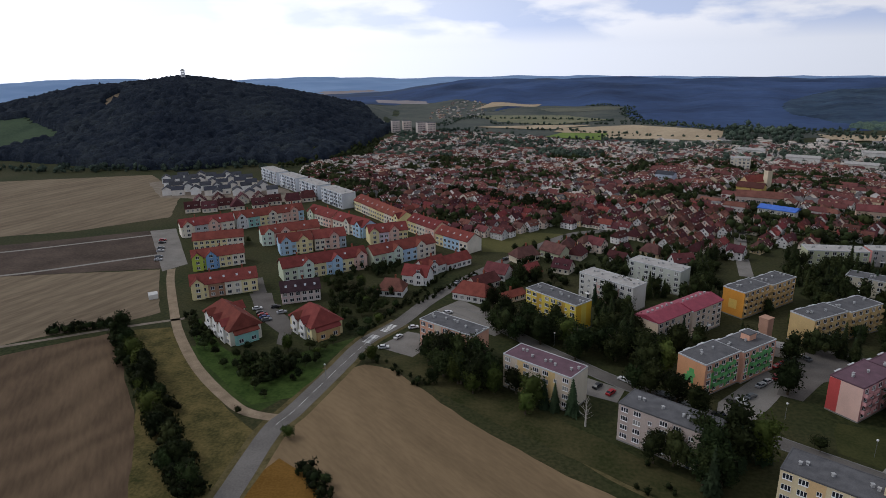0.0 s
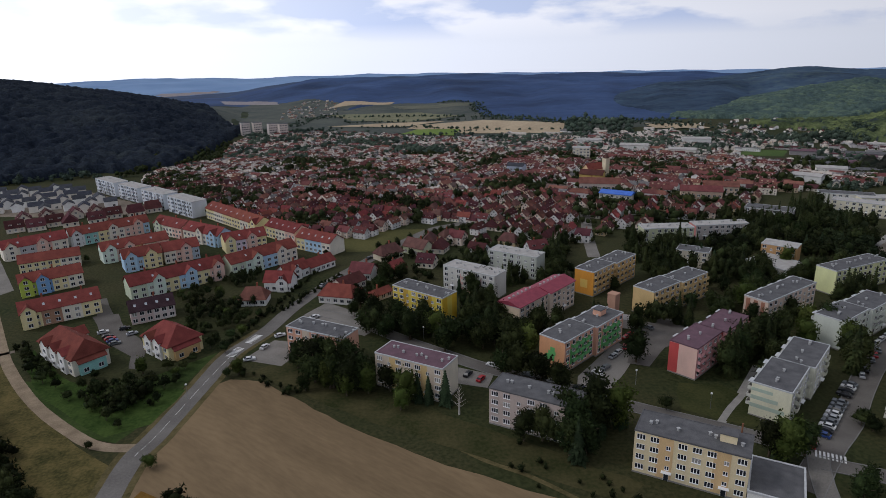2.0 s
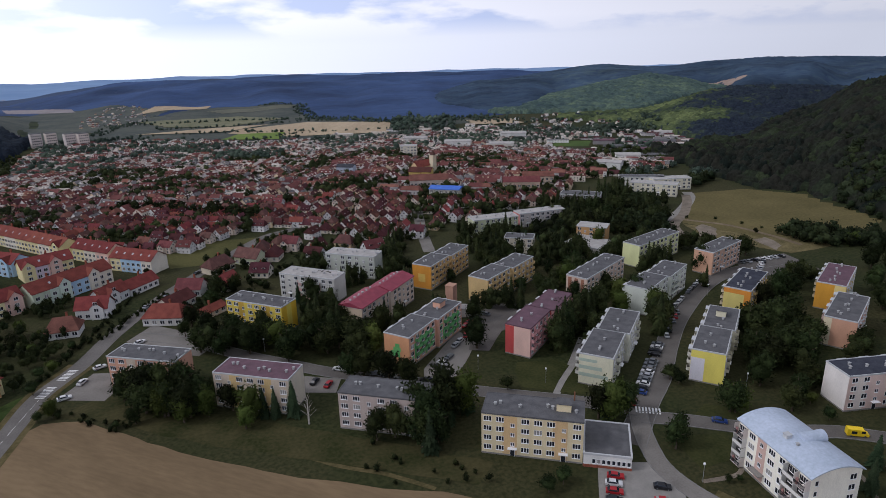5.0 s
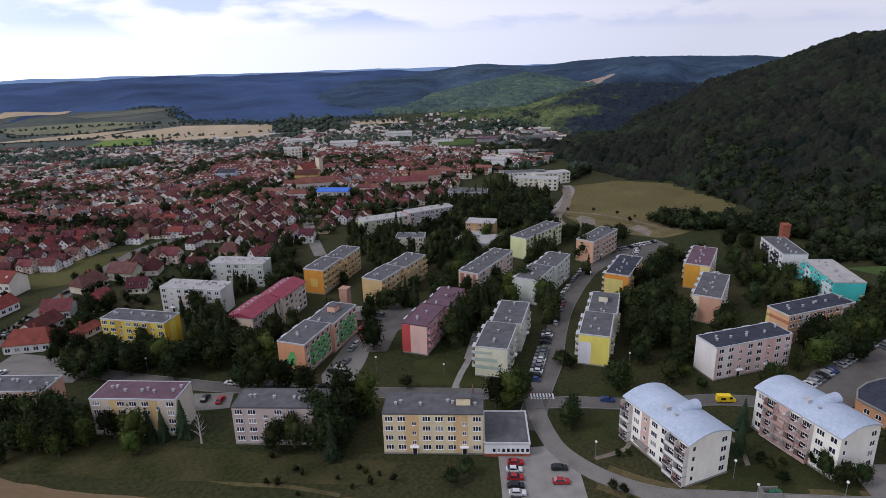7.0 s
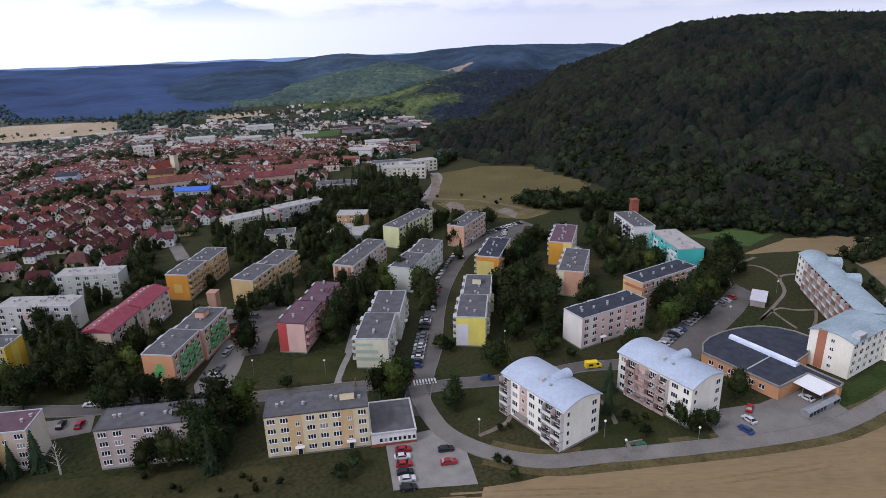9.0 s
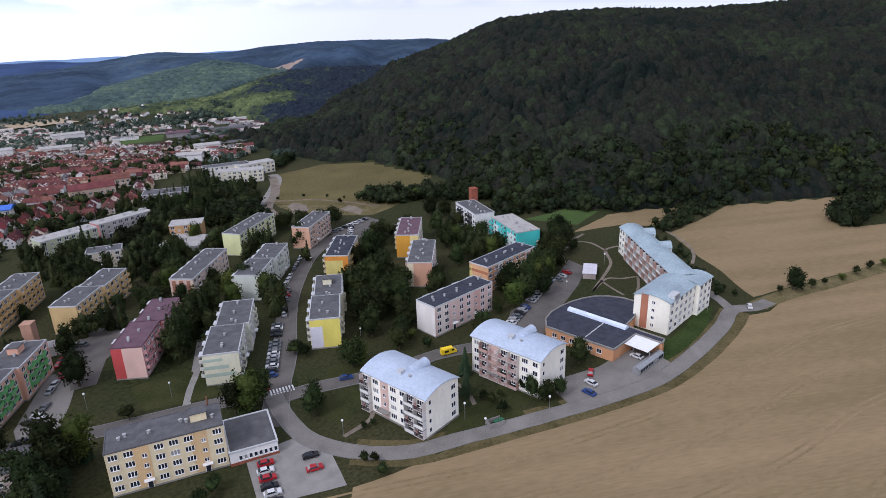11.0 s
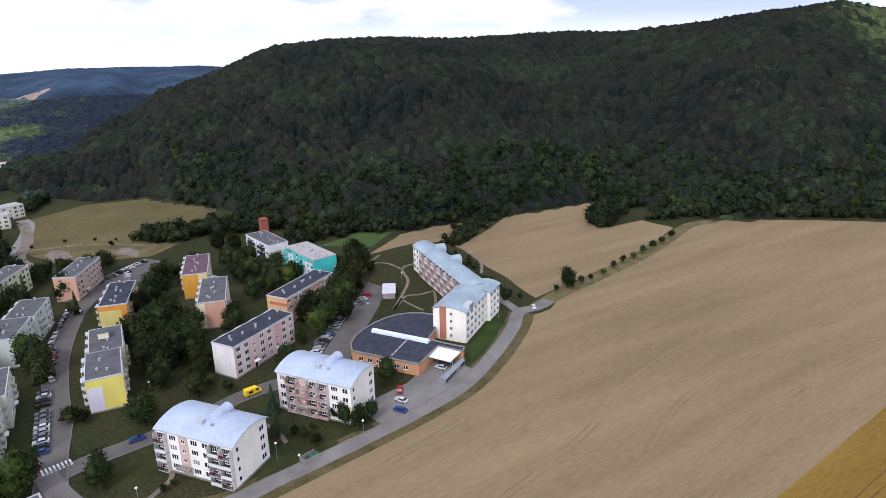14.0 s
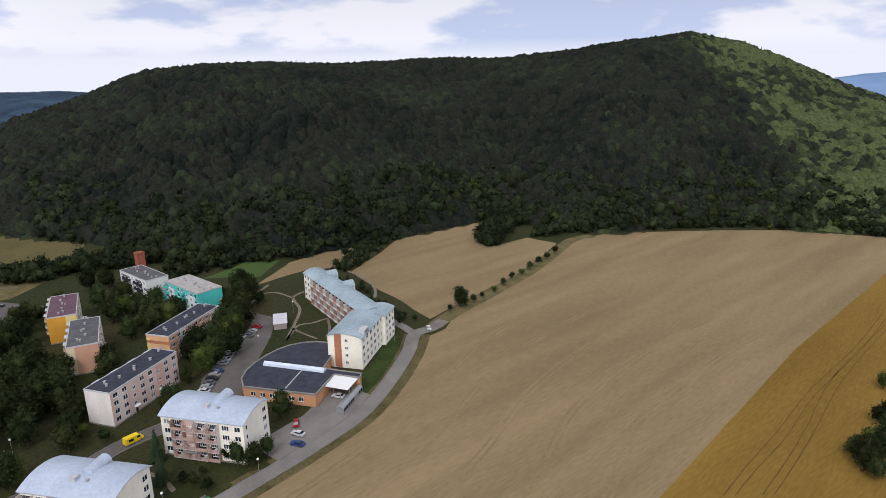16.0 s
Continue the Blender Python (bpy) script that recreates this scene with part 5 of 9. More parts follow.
def rail_balcony(rail, w=1.7):
    q = Geo()
    q.box(-w, w, -1.4, 0.0, -0.18, 0.0, 0)
    for i in range(12):
        q.box(-w + i * (2 * w / 12), -w + 0.14 + i * (2 * w / 12), -1.4, -1.36, 0, 0.95, 1)
    q.box(-w, w, -1.42, -1.34, 0.92, 1.02, 1)
    q.box(-w, -w + 0.08, -1.36, 0, 0.0, 2.6, 0)
    q.box(w - 0.08, w, -1.36, 0, 0.0, 2.6, 0)
    # Near-black sheet stands in for the shade behind the rail.
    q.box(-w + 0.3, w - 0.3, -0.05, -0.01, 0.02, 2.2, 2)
    q.box(-w + 0.4, -w + 0.9, -1.2, -0.8, 0.0, 1.5, 3)
    q.box(w - 1.2, w - 0.6, -1.15, -0.7, 0.0, 1.1, 0)
    return q.mesh("rail_balcony", plaster((0.62, 0.56, 0.52)), rail, DARK, plaster((0.4, 0.22, 0.2)))


BROWN_RAIL = rail_balcony(surface("brown_rail", (0.36, 0.24, 0.21), (0.52, 0.37, 0.33), 1.0, 6.0, 0.6))
BALC_GLASS = rail_balcony(GLASS)
BALC_WHITE, BALC_PINK = deep_balcony((0.62, 0.61, 0.58)), deep_balcony((0.45, 0.30, 0.25))
barrel_block(129.8, 81.4, 23.8, 13.4, -102.4, 12.0, "white four storey block with a pale blue barrel roof", (0, 5, 6))
barrel_block(160.7, 61.2, 25.2, 13.6, -104.2, 12.2, "white block with a barrel roof and crowded balconies", (1, 2, 3, 4))

# ---- long white care home: a slab wing, a cross wing and a low orange entrance building ----
AGED_ROOF = surface("roof_sheet_weathered", (0.25, 0.31, 0.34), (0.40, 0.49, 0.53), 0.09, 1.2, 0.5, 0.2, bump=0.1)
t = thing("care_home", 245, 36, 0, 0, "long white care home with pale blue vaulted sheet roofs", "care home")


def wing(parent, a, b, W, h, rise, balc=False, ends=True):
    """A vaulted wing with its axis from a to b (metres from the parent's base)."""
    a, b = Vector(a), Vector(b)
    L, rot = (b - a).length, math.degrees(math.atan2(b.y - a.y, b.x - a.x))
    m = pose((a.x + b.x) / 2, (a.y + b.y) / 2, 0, 0, 0, rot)
    arc = [(-W / 2 + W * i / 12, h + rise * (1 - (2 * i / 12 - 1) ** 2)) for i in range(13)]
    g = Geo()
    g.prism([(-W / 2, -0.1), (W / 2, -0.1)] + arc[::-1], -L / 2, L / 2, 0, "x")
    part("wall", g.mesh("wall", plaster((0.82, 0.79, 0.68))), parent, m)
    up = [(p * (1 + 0.8 / W), z + 0.3) for p, z in arc]
    dn = [(p * (1 + 0.8 / W), z + 0.05) for p, z in arc]
    g = Geo()
    g.prism(up + dn[::-1], -L / 2 - 0.4, L / 2 + 0.4, 0, "x")
    part("roof", g.mesh("roof", AGED_ROOF), parent, m)
    n_b = max(3, round(L / 3.6))
    for i in range(n_b):
        s = -L / 2 + L * (i + 0.5) / n_b
        for k in range(4):
            z = 0.6 + 2.85 * (k + 0.55)
            if balc and i > 2 and i < n_b - 2:
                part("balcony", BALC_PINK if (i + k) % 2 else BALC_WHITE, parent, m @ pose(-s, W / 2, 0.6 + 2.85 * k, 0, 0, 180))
            else:
                part("window", WIN, parent, m @ pose(-s, W / 2 + 0.02, z, 0, 0, 180))
            part("window", WIN, parent, m @ pose(s, -W / 2 - 0.02, z))
    if ends:
        for k in range(4):
            part("window", WIN_S, parent, m @ pose(-L / 2 - 0.02, -W * 0.05, 0.6 + 2.85 * (k + 0.55), 0, 0, -90))
    return m, L


m1, L1 = wing(t, (-13, -14), (38.8, 18.1), 9.6, 11.8, 1.7, balc=True)
for s in (2.4, 20):
    g = Geo()
    g.prism([(2.5 * math.cos(math.pi * i / 12), 2.9 * math.sin(math.pi * i / 12)) for i in range(13)], -2.3, 3.0, 0)
    part("roof_drum", g.mesh("roof_drum", AGED_ROOF), t, m1 @ pose(s, -4.6, 11.7), "half round sheet roof drum")
    g = Geo()
    g.box(-2.3, 2.3, -2.0, -0.02, -0.1, 11.68)
    part("stair_tower", g.mesh("stair_tower", plaster((0.82, 0.79, 0.68))), t, m1 @ pose(s, -4.8, 0))
m2, L2 = wing(t, (-37.2, -5.6), (-15, -11.6), 13.0, 11.8, 1.5)
g = Geo()
g.box(-0.12, 0.0, -1.3, 1.3, 0.2, 13.4, 0)
part("facade_panel", g.mesh("facade_panel", plaster((0.42, 0.18, 0.11))), t, m2 @ pose(-L2 / 2, 2.6, 0), "rust brown wall stripe")
m3, L3 = wing(t, (-17.6, -14.3), (-7.0, -17.2), 9.6, 11.7, 1.3, ends=False)
g = Geo()
g.box(-2.2, 2.2, -1.2, 1.2, 0, 2.0, 0)
g.box(-1.8, 1.8, -1.3, -1.2, 0.3, 1.7, 1)
part("roof_box", g.mesh("roof_box", TRIM, STEEL), t, m2 @ pose(-L2 / 2 + 5.0, -5.4, 11.9), "white louvred box on the roof edge")

low = thing("entrance_building", 200, 47, 0, 0, "low orange entrance building with a curved dark roof", "building")
ring = [(187.2, 61.1), (192.5, 63.2), (198.5, 63.2), (204.5, 61.6), (210.0, 59.2), (214.6, 56.2), (218.2, 52.6), (220.4, 48.0), (221.0, 43.0), (219.6, 37.0), (207.0, 35.6), (199.0, 37.0), (196.5, 30.0), (194.5, 23.4), (191.5, 23.6), (194.2, 32.6), (180.8, 36.6)]
for nm, mat, z0, z1, k in (("wall", plaster((0.56, 0.29, 0.15)), 0.0, 4.3, 1.0), ("roof", NAVY, 4.3, 4.45, 0.985), ):
    g = Geo()
    base = [((px - 200) * k, (py - 47) * k) for px, py in ring]
    nn = len(base)
    g.face([(px, py, z1) for px, py in base])
    for i in range(nn):
        a, b = base[i], base[(i + 1) % nn]
        g.face([(*a, z0), (*b, z0), (*b, z1), (*a, z1)])
    part(nm, g.mesh(nm, mat), low)
for i in range(len(ring)):
    g = Geo()
    a, b = Vector(ring[i]) - Vector((200, 47)), Vector(ring[(i + 1) % len(ring)]) - Vector((200, 47))
    d = (b - a).normalized() * 0.22
    q = Vector((-d.y, d.x))
    for s, z0, z1 in ((1, 4.1, 4.75),):
        c4 = [a - q, b - q, b + q, a + q]
        g.face([(*c, z1) for c in c4])
        g.face([(*c4[0], z0), (*c4[1], z0), (*c4[1], z1), (*c4[0], z1)])
        g.face([(*c4[2], z0), (*c4[3], z0), (*c4[3], z1), (*c4[2], z1)])
    part("parapet", g.mesh("parapet", CONCRETE), low)
g = Geo()
g.prism([(-1.2, 0), (1.2, 0), (1.0, 0.8), (0, 1.3), (-1.0, 0.8)], -11.5, 11.5, 0)
part("skylight", g.mesh("skylight", surface("skylight_sheet", (0.5, 0.56, 0.68), (0.68, 0.74, 0.85), 0.5, 4.0, 0.3)), low, pose(0, 0, 4.45, 0, 0, -16.5), "long pale roof skylight")
g = Geo()
g.box(-6.5, 6.5, -0.13, 0.13, 0, 0.45, 0)
part("roof_ridge", g.mesh("roof_ridge", TRIM), low, pose(-8.5, -1.5, 4.3, 0, 0, -13))
g = Geo()
g.prism([(-4.2, 0), (3.2, 0.3), (3.2, 0.5), (-4.2, 0.2)], -6.5, 6.5, 0)
part("canopy", g.mesh("canopy", FRAME), low, pose(-9.6, -15.5, 3.9, 0, 0, -20), "white entrance canopy")
for s in (-5.8, 0, 5.8):
    g = Geo()
    g.tube((0, 0, 0), (0, 0, 3.9), 0.12, 0.12)
    part("column", g.mesh("column", STEEL), low, pose(-12.8 + s * 0.34, -15.2 + s * 0.94, 0))
for i in range(6):
    part("window", WIN, low, pose(-12.9 - 6.4 * (i + 1) / 7.5, 14.1 - 24.5 * (i + 1) / 7.5, 2.3, 0, 0, -104.7))

sheds = thing("bin_shelter", 249.5, 63, 0, 13, "small pale flat roofed bicycle shelter", "shelter")
for i in (0, 1):
    g = Geo()
    g.box(-2.7, 2.7, -2.6 + i * 0.0, 2.6, 0, 2.4, 0)
    g.box(-2.9, 2.9, -2.9, 2.9, 2.4, 2.6, 1)
    part("cabin", g.mesh("cabin", plaster((0.35, 0.30, 0.28)), surface("pale_sheet", (0.5, 0.48, 0.52), (0.64, 0.62, 0.66), 0.6, 5.0, 0.6)), sheds, pose(-3.0 + i * 6.0, 0, 0))

# ---- pitched roof apartment rows of the western estate ----


def gable_roof(L, W, h, ridge, over=0.5, hip=0.0):
    """A pitched roof with eaves, ridge along x; hip: how far the ridge stays short of the ends."""
    g = Geo()
    x0, x1, y0, y1 = -L / 2 - over, L / 2 + over, -W / 2 - over, W / 2 + over
    if hip == 0.0:
        g.prism([(y0, h - 0.12), (0, ridge), (y1, h - 0.12), (y1, h - 0.34), (0, ridge - 0.26), (y0, h - 0.34)], x0, x1, 0, "x")
        return g
    r0, r1, d = x0 + hip, x1 - hip, 0.22
    for z in (0.0, -d):
        g.v += [(x0, y0, h - 0.12 + z), (x1, y0, h - 0.12 + z), (x1, y1, h - 0.12 + z), (x0, y1, h - 0.12 + z), (r0, 0, ridge + z), (r1, 0, ridge + z)]
    g.f += [(0, 1, 5, 4), (2, 3, 4, 5), (3, 0, 4), (1, 2, 5), (7, 6, 10, 11), (9, 8, 11, 10), (6, 9, 10), (8, 7, 11),
            (0, 6, 7, 1), (1, 7, 8, 2), (2, 8, 9, 3), (3, 9, 6, 0)]
    g.m += [0] * 12
    return g


SKYL = Geo()
SKYL.box(-0.45, 0.45, -0.6, 0.6, 0, 0.12, 0)
SKYLIGHT = SKYL.mesh("roof_window", surface("skylight_glass", (0.30, 0.33, 0.37), (0.46, 0.49, 0.53), 1.0, 5.0, 0.25, bump=0.0))
GABLES = {}


def row_block(a, b, W, eave, ridge, colours, label, gables=(), skylights=0, roof=None, hip=0.0, group="red roofed rows", front=False):
    """a to b: the axis, or with front the foot of the long wall."""
    a, b = Vector(a), Vector(b)
    L, rot = (b - a).length + (0 if front else 3), math.degrees(math.atan2(b.y - a.y, b.x - a.x))
    if rot > 90 or rot < -90:
        rot += 180
    c = (a + b) / 2
    if front:
        c += Vector((-math.sin(radians(rot)), math.cos(radians(rot)))) * W / 2
    t = thing("terraced_apartments", c.x, c.y, 0, rot, label, "apartment building", group)
    g = gable_roof(L, W, eave, ridge, hip=hip)
    part("roof", g.mesh("roof", roof or TILE), t)
    k = len(colours)
    for i, col in enumerate(colours):
        x0, x1 = -L / 2 + L * i / k, -L / 2 + L * (i + 1) / k
        g = Geo()
        if hip:
            g.box(x0, x1, -W / 2, W / 2, -0.1, eave - 0.05)
        else:
            g.prism([(-W / 2, -0.1), (W / 2, -0.1), (W / 2, eave - 0.25), (0, ridge - 0.45), (-W / 2, eave - 0.25)], x0, x1, 0, "x")
        part("wall", g.mesh("wall", plaster(col)), t)
        n_b = max(2, round((x1 - x0) / 3.2))
        for j in range(n_b):
            s = x0 + (x1 - x0) * (j + 0.5) / n_b
            for lev in range(max(1, int(eave / 2.75))):
                part("window", WIN, t, pose(s, -W / 2 - 0.02, 1.6 + lev * 2.75))
                if j % 2 == 0 and not front:
                    part("window", WIN, t, pose(s, W / 2 + 0.02, 1.6 + lev * 2.75, 0, 0, 180))
    slope = (ridge - eave) / (W / 2)
    for s, col in gables:
        x = s * L / 2
        if col not in GABLES:
            q = Geo()
            q.prism([(-2.6, 0), (2.6, 0), (2.6, 9.0), (0, 11.4), (-2.6, 9.0)], -0.9, 2.6, 0)
            GABLES[col] = q.mesh("gable", plaster(col))
        part("gable", GABLES[col], t, pose(x, -W / 2, (eave - 8.6)))
        part("gable_roof", GABLE_ROOF, t, pose(x, -W / 2, (eave - 8.6)))
        for lev in range(3):
            part("window", WIN, t, pose(x, -W / 2 - 0.93, 1.6 + lev * 2.75))
    for i in range(skylights):
        x = -L / 2 + L * (i + 0.5) / skylights
        part("roof_window", SKYLIGHT, t, pose(x, -W * 0.27, eave + slope * W * 0.23 + 0.02, math.degrees(math.atan(slope)), 0, 0))
    g = Geo()
    g.box(-0.35, 0.35, -0.35, 0.35, -1.2, 1.2, 0)
    ch = g.mesh("chimney", BRICK)
    for i in range(max(1, int(L / 14))):
        part("chimney", ch, t, pose(-L / 2 + L * (i + 0.5) / max(1, int(L / 14)) + 1.5, 0.8, ridge + 0.2))
    return t


q = Geo()
q.face([(-3.0, -1.2, 8.8), (0, -1.2, 11.7), (0, 4.2, 11.7), (-3.0, 2.6, 8.8)])
q.face([(0, -1.2, 11.7), (3.0, -1.2, 8.8), (3.0, 2.6, 8.8), (0, 4.2, 11.7)])
GABLE_ROOF = q.mesh("gable_roof", TILE)
C1, C2, C3, C4, C5, C6 = (0.76, 0.67, 0.38), (0.44, 0.62, 0.78), (0.58, 0.64, 0.49), (0.72, 0.50, 0.42), (0.76, 0.71, 0.60), (0.32, 0.60, 0.56)
WHITE_ROW = (0.74, 0.73, 0.70)
SAGE, MINT, LILAC = (0.57, 0.63, 0.48), (0.66, 0.76, 0.66), (0.70, 0.60, 0.70)
ROW = dict(front=True)
row_block((-94.2, 283.8), (-57.0, 305.2), 11, 7.2, 11.0, (SAGE, MINT, C1, C2, C1, C4), "long colourful three storey row under a red tiled roof", gables=((-0.42, MINT), (0.26, C2), (0.86, C4)), skylights=2, **ROW)
row_block((-53.4, 304.6), (-23.3, 327.2), 11, 7.2, 11.0, (SAGE, MINT, C2, C2, C5), "sage, mint and blue row with a red tiled roof", gables=((-0.25, MINT), (0.5, C5)), skylights=2, **ROW)
row_block((-108.8, 326.3), (-92.5, 333.9), 11, 7.4, 11.2, (C2, C1), "blue and yellow row under a red tiled roof", gables=((-0.6, C2), (0.45, C1)), **ROW)
row_block((-91.8, 335.6), (-75.5, 342.6), 11, 7.0, 10.8, (C5, C4, (0.42, 0.50, 0.58)), "cream and pink row under a red tiled roof", gables=((0.25, C4),), **ROW)
row_block((-124.6, 344.1), (-95.0, 360.5), 10, 7.2, 11.0, (MINT, C4, C1, C5, C4), "pink and yellow row under a red tiled roof", gables=((-0.75, MINT), (-0.2, C4)), skylights=2, **ROW)
row_block((-180.4, 361.5), (-154.0, 378.6), 11, 7.0, 10.8, (C5, (0.52, 0.52, 0.54), C4, C5), "pale row under a red tiled roof", gables=((-0.75, C5), (0.2, C4)), skylights=2, **ROW)
row_block((-153.4, 381.3), (-116.5, 405.2), 11, 7.0, 10.8, ((0.70, 0.72, 0.72), C6, C1, C5, C4, C2), "pastel row under a red tiled roof", gables=((-0.85, (0.70, 0.72, 0.72)), (0.05, C5), (0.7, C4)), skylights=2, **ROW)
row_block((-113.2, 401.4), (-93.0, 382.3), 11, 7.0, 10.8, (SAGE, C5, C4), "cream and sage row under a red tiled roof", gables=((-0.6, SAGE),), skylights=2, **ROW)
row_block((-91.6, 381.0), (-68.7, 359.5), 11, 7.0, 10.8, (C5, C5, C2), "cream row ending in a pale blue gable", gables=((0.0, C5), (0.72, C2)), skylights=3, **ROW)
row_block((-62.5, 346.4), (-41.4, 354.6), 11, 7.0, 10.8, (C1, LILAC, C4, C1), "yellow and lilac row under a red tiled roof", gables=((-0.75, C1), (0.3, C4)), skylights=4, **ROW)
row_block((-87.5, 432.2), (-67.5, 404.2), 11, 7.2, 11.0, (C1, C5, C1), "long cream row under a red tiled roof", skylights=5, **ROW)
row_block((-67.2, 403.8), (-49.3, 378.8), 11, 7.2, 11.0, (C1, C5, C1), "cream and ochre row under a red tiled roof", gables=((0.8, C1),), skylights=4, **ROW)
row_block((-43.6, 375.5), (-25.8, 353.7), 11, 7.2, 11.0, (C1, C5, C4), "cream row with bright skylights under a red roof", skylights=5, **ROW)
row_block((-24.5, 346.1), (-6.1, 327.9), 11, 7.2, 11.0, (C1, C2, C2, C5), "pale blue and cream end row with bright skylights", skylights=5, **ROW)
row_block((-161.6, 335.1), (-135.8, 344.2), 10, 6.2, 9.6, (C1, C1, C5), "yellow house row under a red tiled roof", skylights=0, **ROW)
row_block((-146.3, 300.3), (-123.6, 312.4), 10, 6.6, 10.2, ((0.45, 0.55, 0.1), (0.22, 0.40, 0.66), C1, C5), "yellow row with a blue gable under a red roof", gables=((-0.3, (0.22, 0.40, 0.66)), (-0.82, (0.45, 0.55, 0.1))), **ROW)
row_block((-129.6, 260.6), (-103.3, 273.1), 11, 6.8, 10.6, (C1, (0.40, 0.24, 0.16), C5, C1), "yellow row with brown balconies under a red tiled roof", gables=((-0.8, C1),), skylights=5, **ROW)

def villa(a, b, W, eave, ridge, wall, end, label, hips, bays):
    """A large house whose hipped roof carries gabled bays; its end wall has a low bay under a roof of its own."""
    a, b = Vector(a), Vector(b)
    L, rot, c = (b - a).length + 3, math.degrees(math.atan2(b.y - a.y, b.x - a.x)), (a + b) / 2
    t = thing("apartment_house", c.x, c.y, 0, rot, label, "apartment building", "large red roofed houses")
    roof = gable_roof(L, W, eave, ridge, 0.6, hips[0])
    roof.v = [(p[0] + (hips[0] - hips[1] if i % 6 == 5 else 0), p[1], p[2]) for i, p in enumerate(roof.v)]
    g = Geo()
    g.box(-L / 2, L / 2, -W / 2, W / 2, -0.1, eave - 0.05)
    part("wall", g.mesh("wall", plaster(wall)), t)
    g = Geo()
    g.box(L / 2, L / 2 + 1.3, -W * 0.36, W * 0.36, -0.1, eave - 1.7)
    part("end_wall", g.mesh("end_wall", plaster(end)), t)
    g = Geo()
    g.prism([(L / 2, eave - 0.4), (L / 2 + 1.8, eave - 1.75), (L / 2 + 1.8, eave - 1.95), (L / 2, eave - 0.6)], -W * 0.4, W * 0.4)
    part("porch_roof", g.mesh("porch_roof", TILE), t)
    for k, (x, side, w, col) in enumerate(bays):
        top, y0 = min(eave + 0.9 + w * 0.42, ridge - 0.4), side * (W / 2 + 0.9)
        g = Geo()
        g.prism([(x - w / 2, -0.1), (x + w / 2, -0.1), (x + w / 2, eave + 0.6), (x, top - 0.4), (x - w / 2, eave + 0.6)], min(0, y0), max(0, y0))
        part("gable", g.mesh("gable", plaster(col)), t)
        g = Geo()
        g.prism([(x - w / 2 - 0.35, eave + 0.65), (x, top), (x + w / 2 + 0.35, eave + 0.65), (x + w / 2 + 0.35, eave + 0.45), (x, top - 0.25), (x - w / 2 - 0.35, eave + 0.45)], min(0, y0 + side * 0.4), max(0, y0 + side * 0.4))
        part("gable_roof", g.mesh("gable_roof", TILE), t)
        g = Geo()
        g.box(x - w * 0.32, x + w * 0.32, min(y0, y0 + side * 1.0), max(y0, y0 + side * 1.0), 2.7, 2.85)
        g.box(x - w * 0.32, x + w * 0.32, y0 + side * 0.96 - 0.03, y0 + side * 0.96 + 0.03, 2.85, 3.75)
        part("balcony", g.mesh("balcony", FRAME), t)
        for lev in range(2):
            part("window", WIN, t, pose(x, y0 + side * 0.02, 1.6 + 2.75 * lev, 0, 0, 0 if side < 0 else 180))
    part("roof", roof.mesh("roof", TILE), t)
    for side in (-1, 1):
        for i in range(max(3, int(L / 4))):
            x = -L / 2 + L * (i + 0.5) / max(3, int(L / 4))
            if all(abs(x - q[0]) > q[2] / 2 + 0.9 or q[1] != side for q in bays):
                for lev in range(2):
                    part("window", WIN, t, pose(x, side * (W / 2 + 0.02), 1.6 + 2.75 * lev, 0, 0, 0 if side < 0 else 180))
    for y in (-W * 0.2, W * 0.2):
        part("window", WIN, t, pose(L / 2 + 1.32, y, 1.7, 0, 0, 90))
    slope = (ridge - eave) / (W / 2)
    for i in range(3):
        part("roof_window", SKYLIGHT, t, pose(L * (0.28 - 0.2 * i), W * 0.29, eave + slope * W * 0.21 + 0.03, -math.degrees(math.atan(slope)), 0, 0))


villa((-106.5, 236.8), (-90.3, 219.0), 12.5, 6.4, 11.6, C5, C6, "cream house with a turquoise end under a large red hipped roof", (5.5, 2.6),
      ((-6.5, 1, 5.6, WHITE_ROW), (-7.0, -1, 4.6, WHITE_ROW), (0.0, -1, 4.6, WHITE_ROW), (7.0, -1, 4.6, WHITE_ROW)))
villa((-69.7, 234.2), (-59.7, 223.4), 13.5, 6.0, 11.2, C1, (0.62, 0.42, 0.20), "cream house with a large red hipped roof and white gables", (5.6, 4.6),
      ((-3.6, -1, 4.4, WHITE_ROW), (2.6, -1, 4.4, WHITE_ROW)))
row_block((-86.6, 255.7), (-70.8, 261.6), 10, 5.6, 9.2, ((0.62, 0.5, 0.48), (0.66, 0.58, 0.56)), "pink house with a dark purple brown roof", roof=TILE_PLUM, skylights=4, **ROW)
WHITE_WALL = (0.76, 0.75, 0.72)
row_block((-36.5, 282.7), (-24.5, 278.9), 9, 4.6, 8.8, (WHITE_WALL,), "white house with a red tiled roof beside the road", gables=((0.4, WHITE_WALL),), **ROW)
row_block((-26.4, 291.0), (-16.3, 300.8), 8.5, 4.4, 8.2, ((0.66, 0.68, 0.66),), "pale house with a red roof and white gable", gables=((-0.2, WHITE_WALL),), **ROW)
row_block((-15.6, 300.6), (-3.8, 311.0), 8, 3.6, 7.0, (WHITE_WALL,), "low white house with a long red roof", **ROW)
row_block((-45.9, 266.1), (-34.3, 264.3), 9, 3.2, 7.6, (WHITE_WALL,), "white bungalow with a faded red hipped roof", hip=3.0, roof=TILE_TOWN, **ROW)

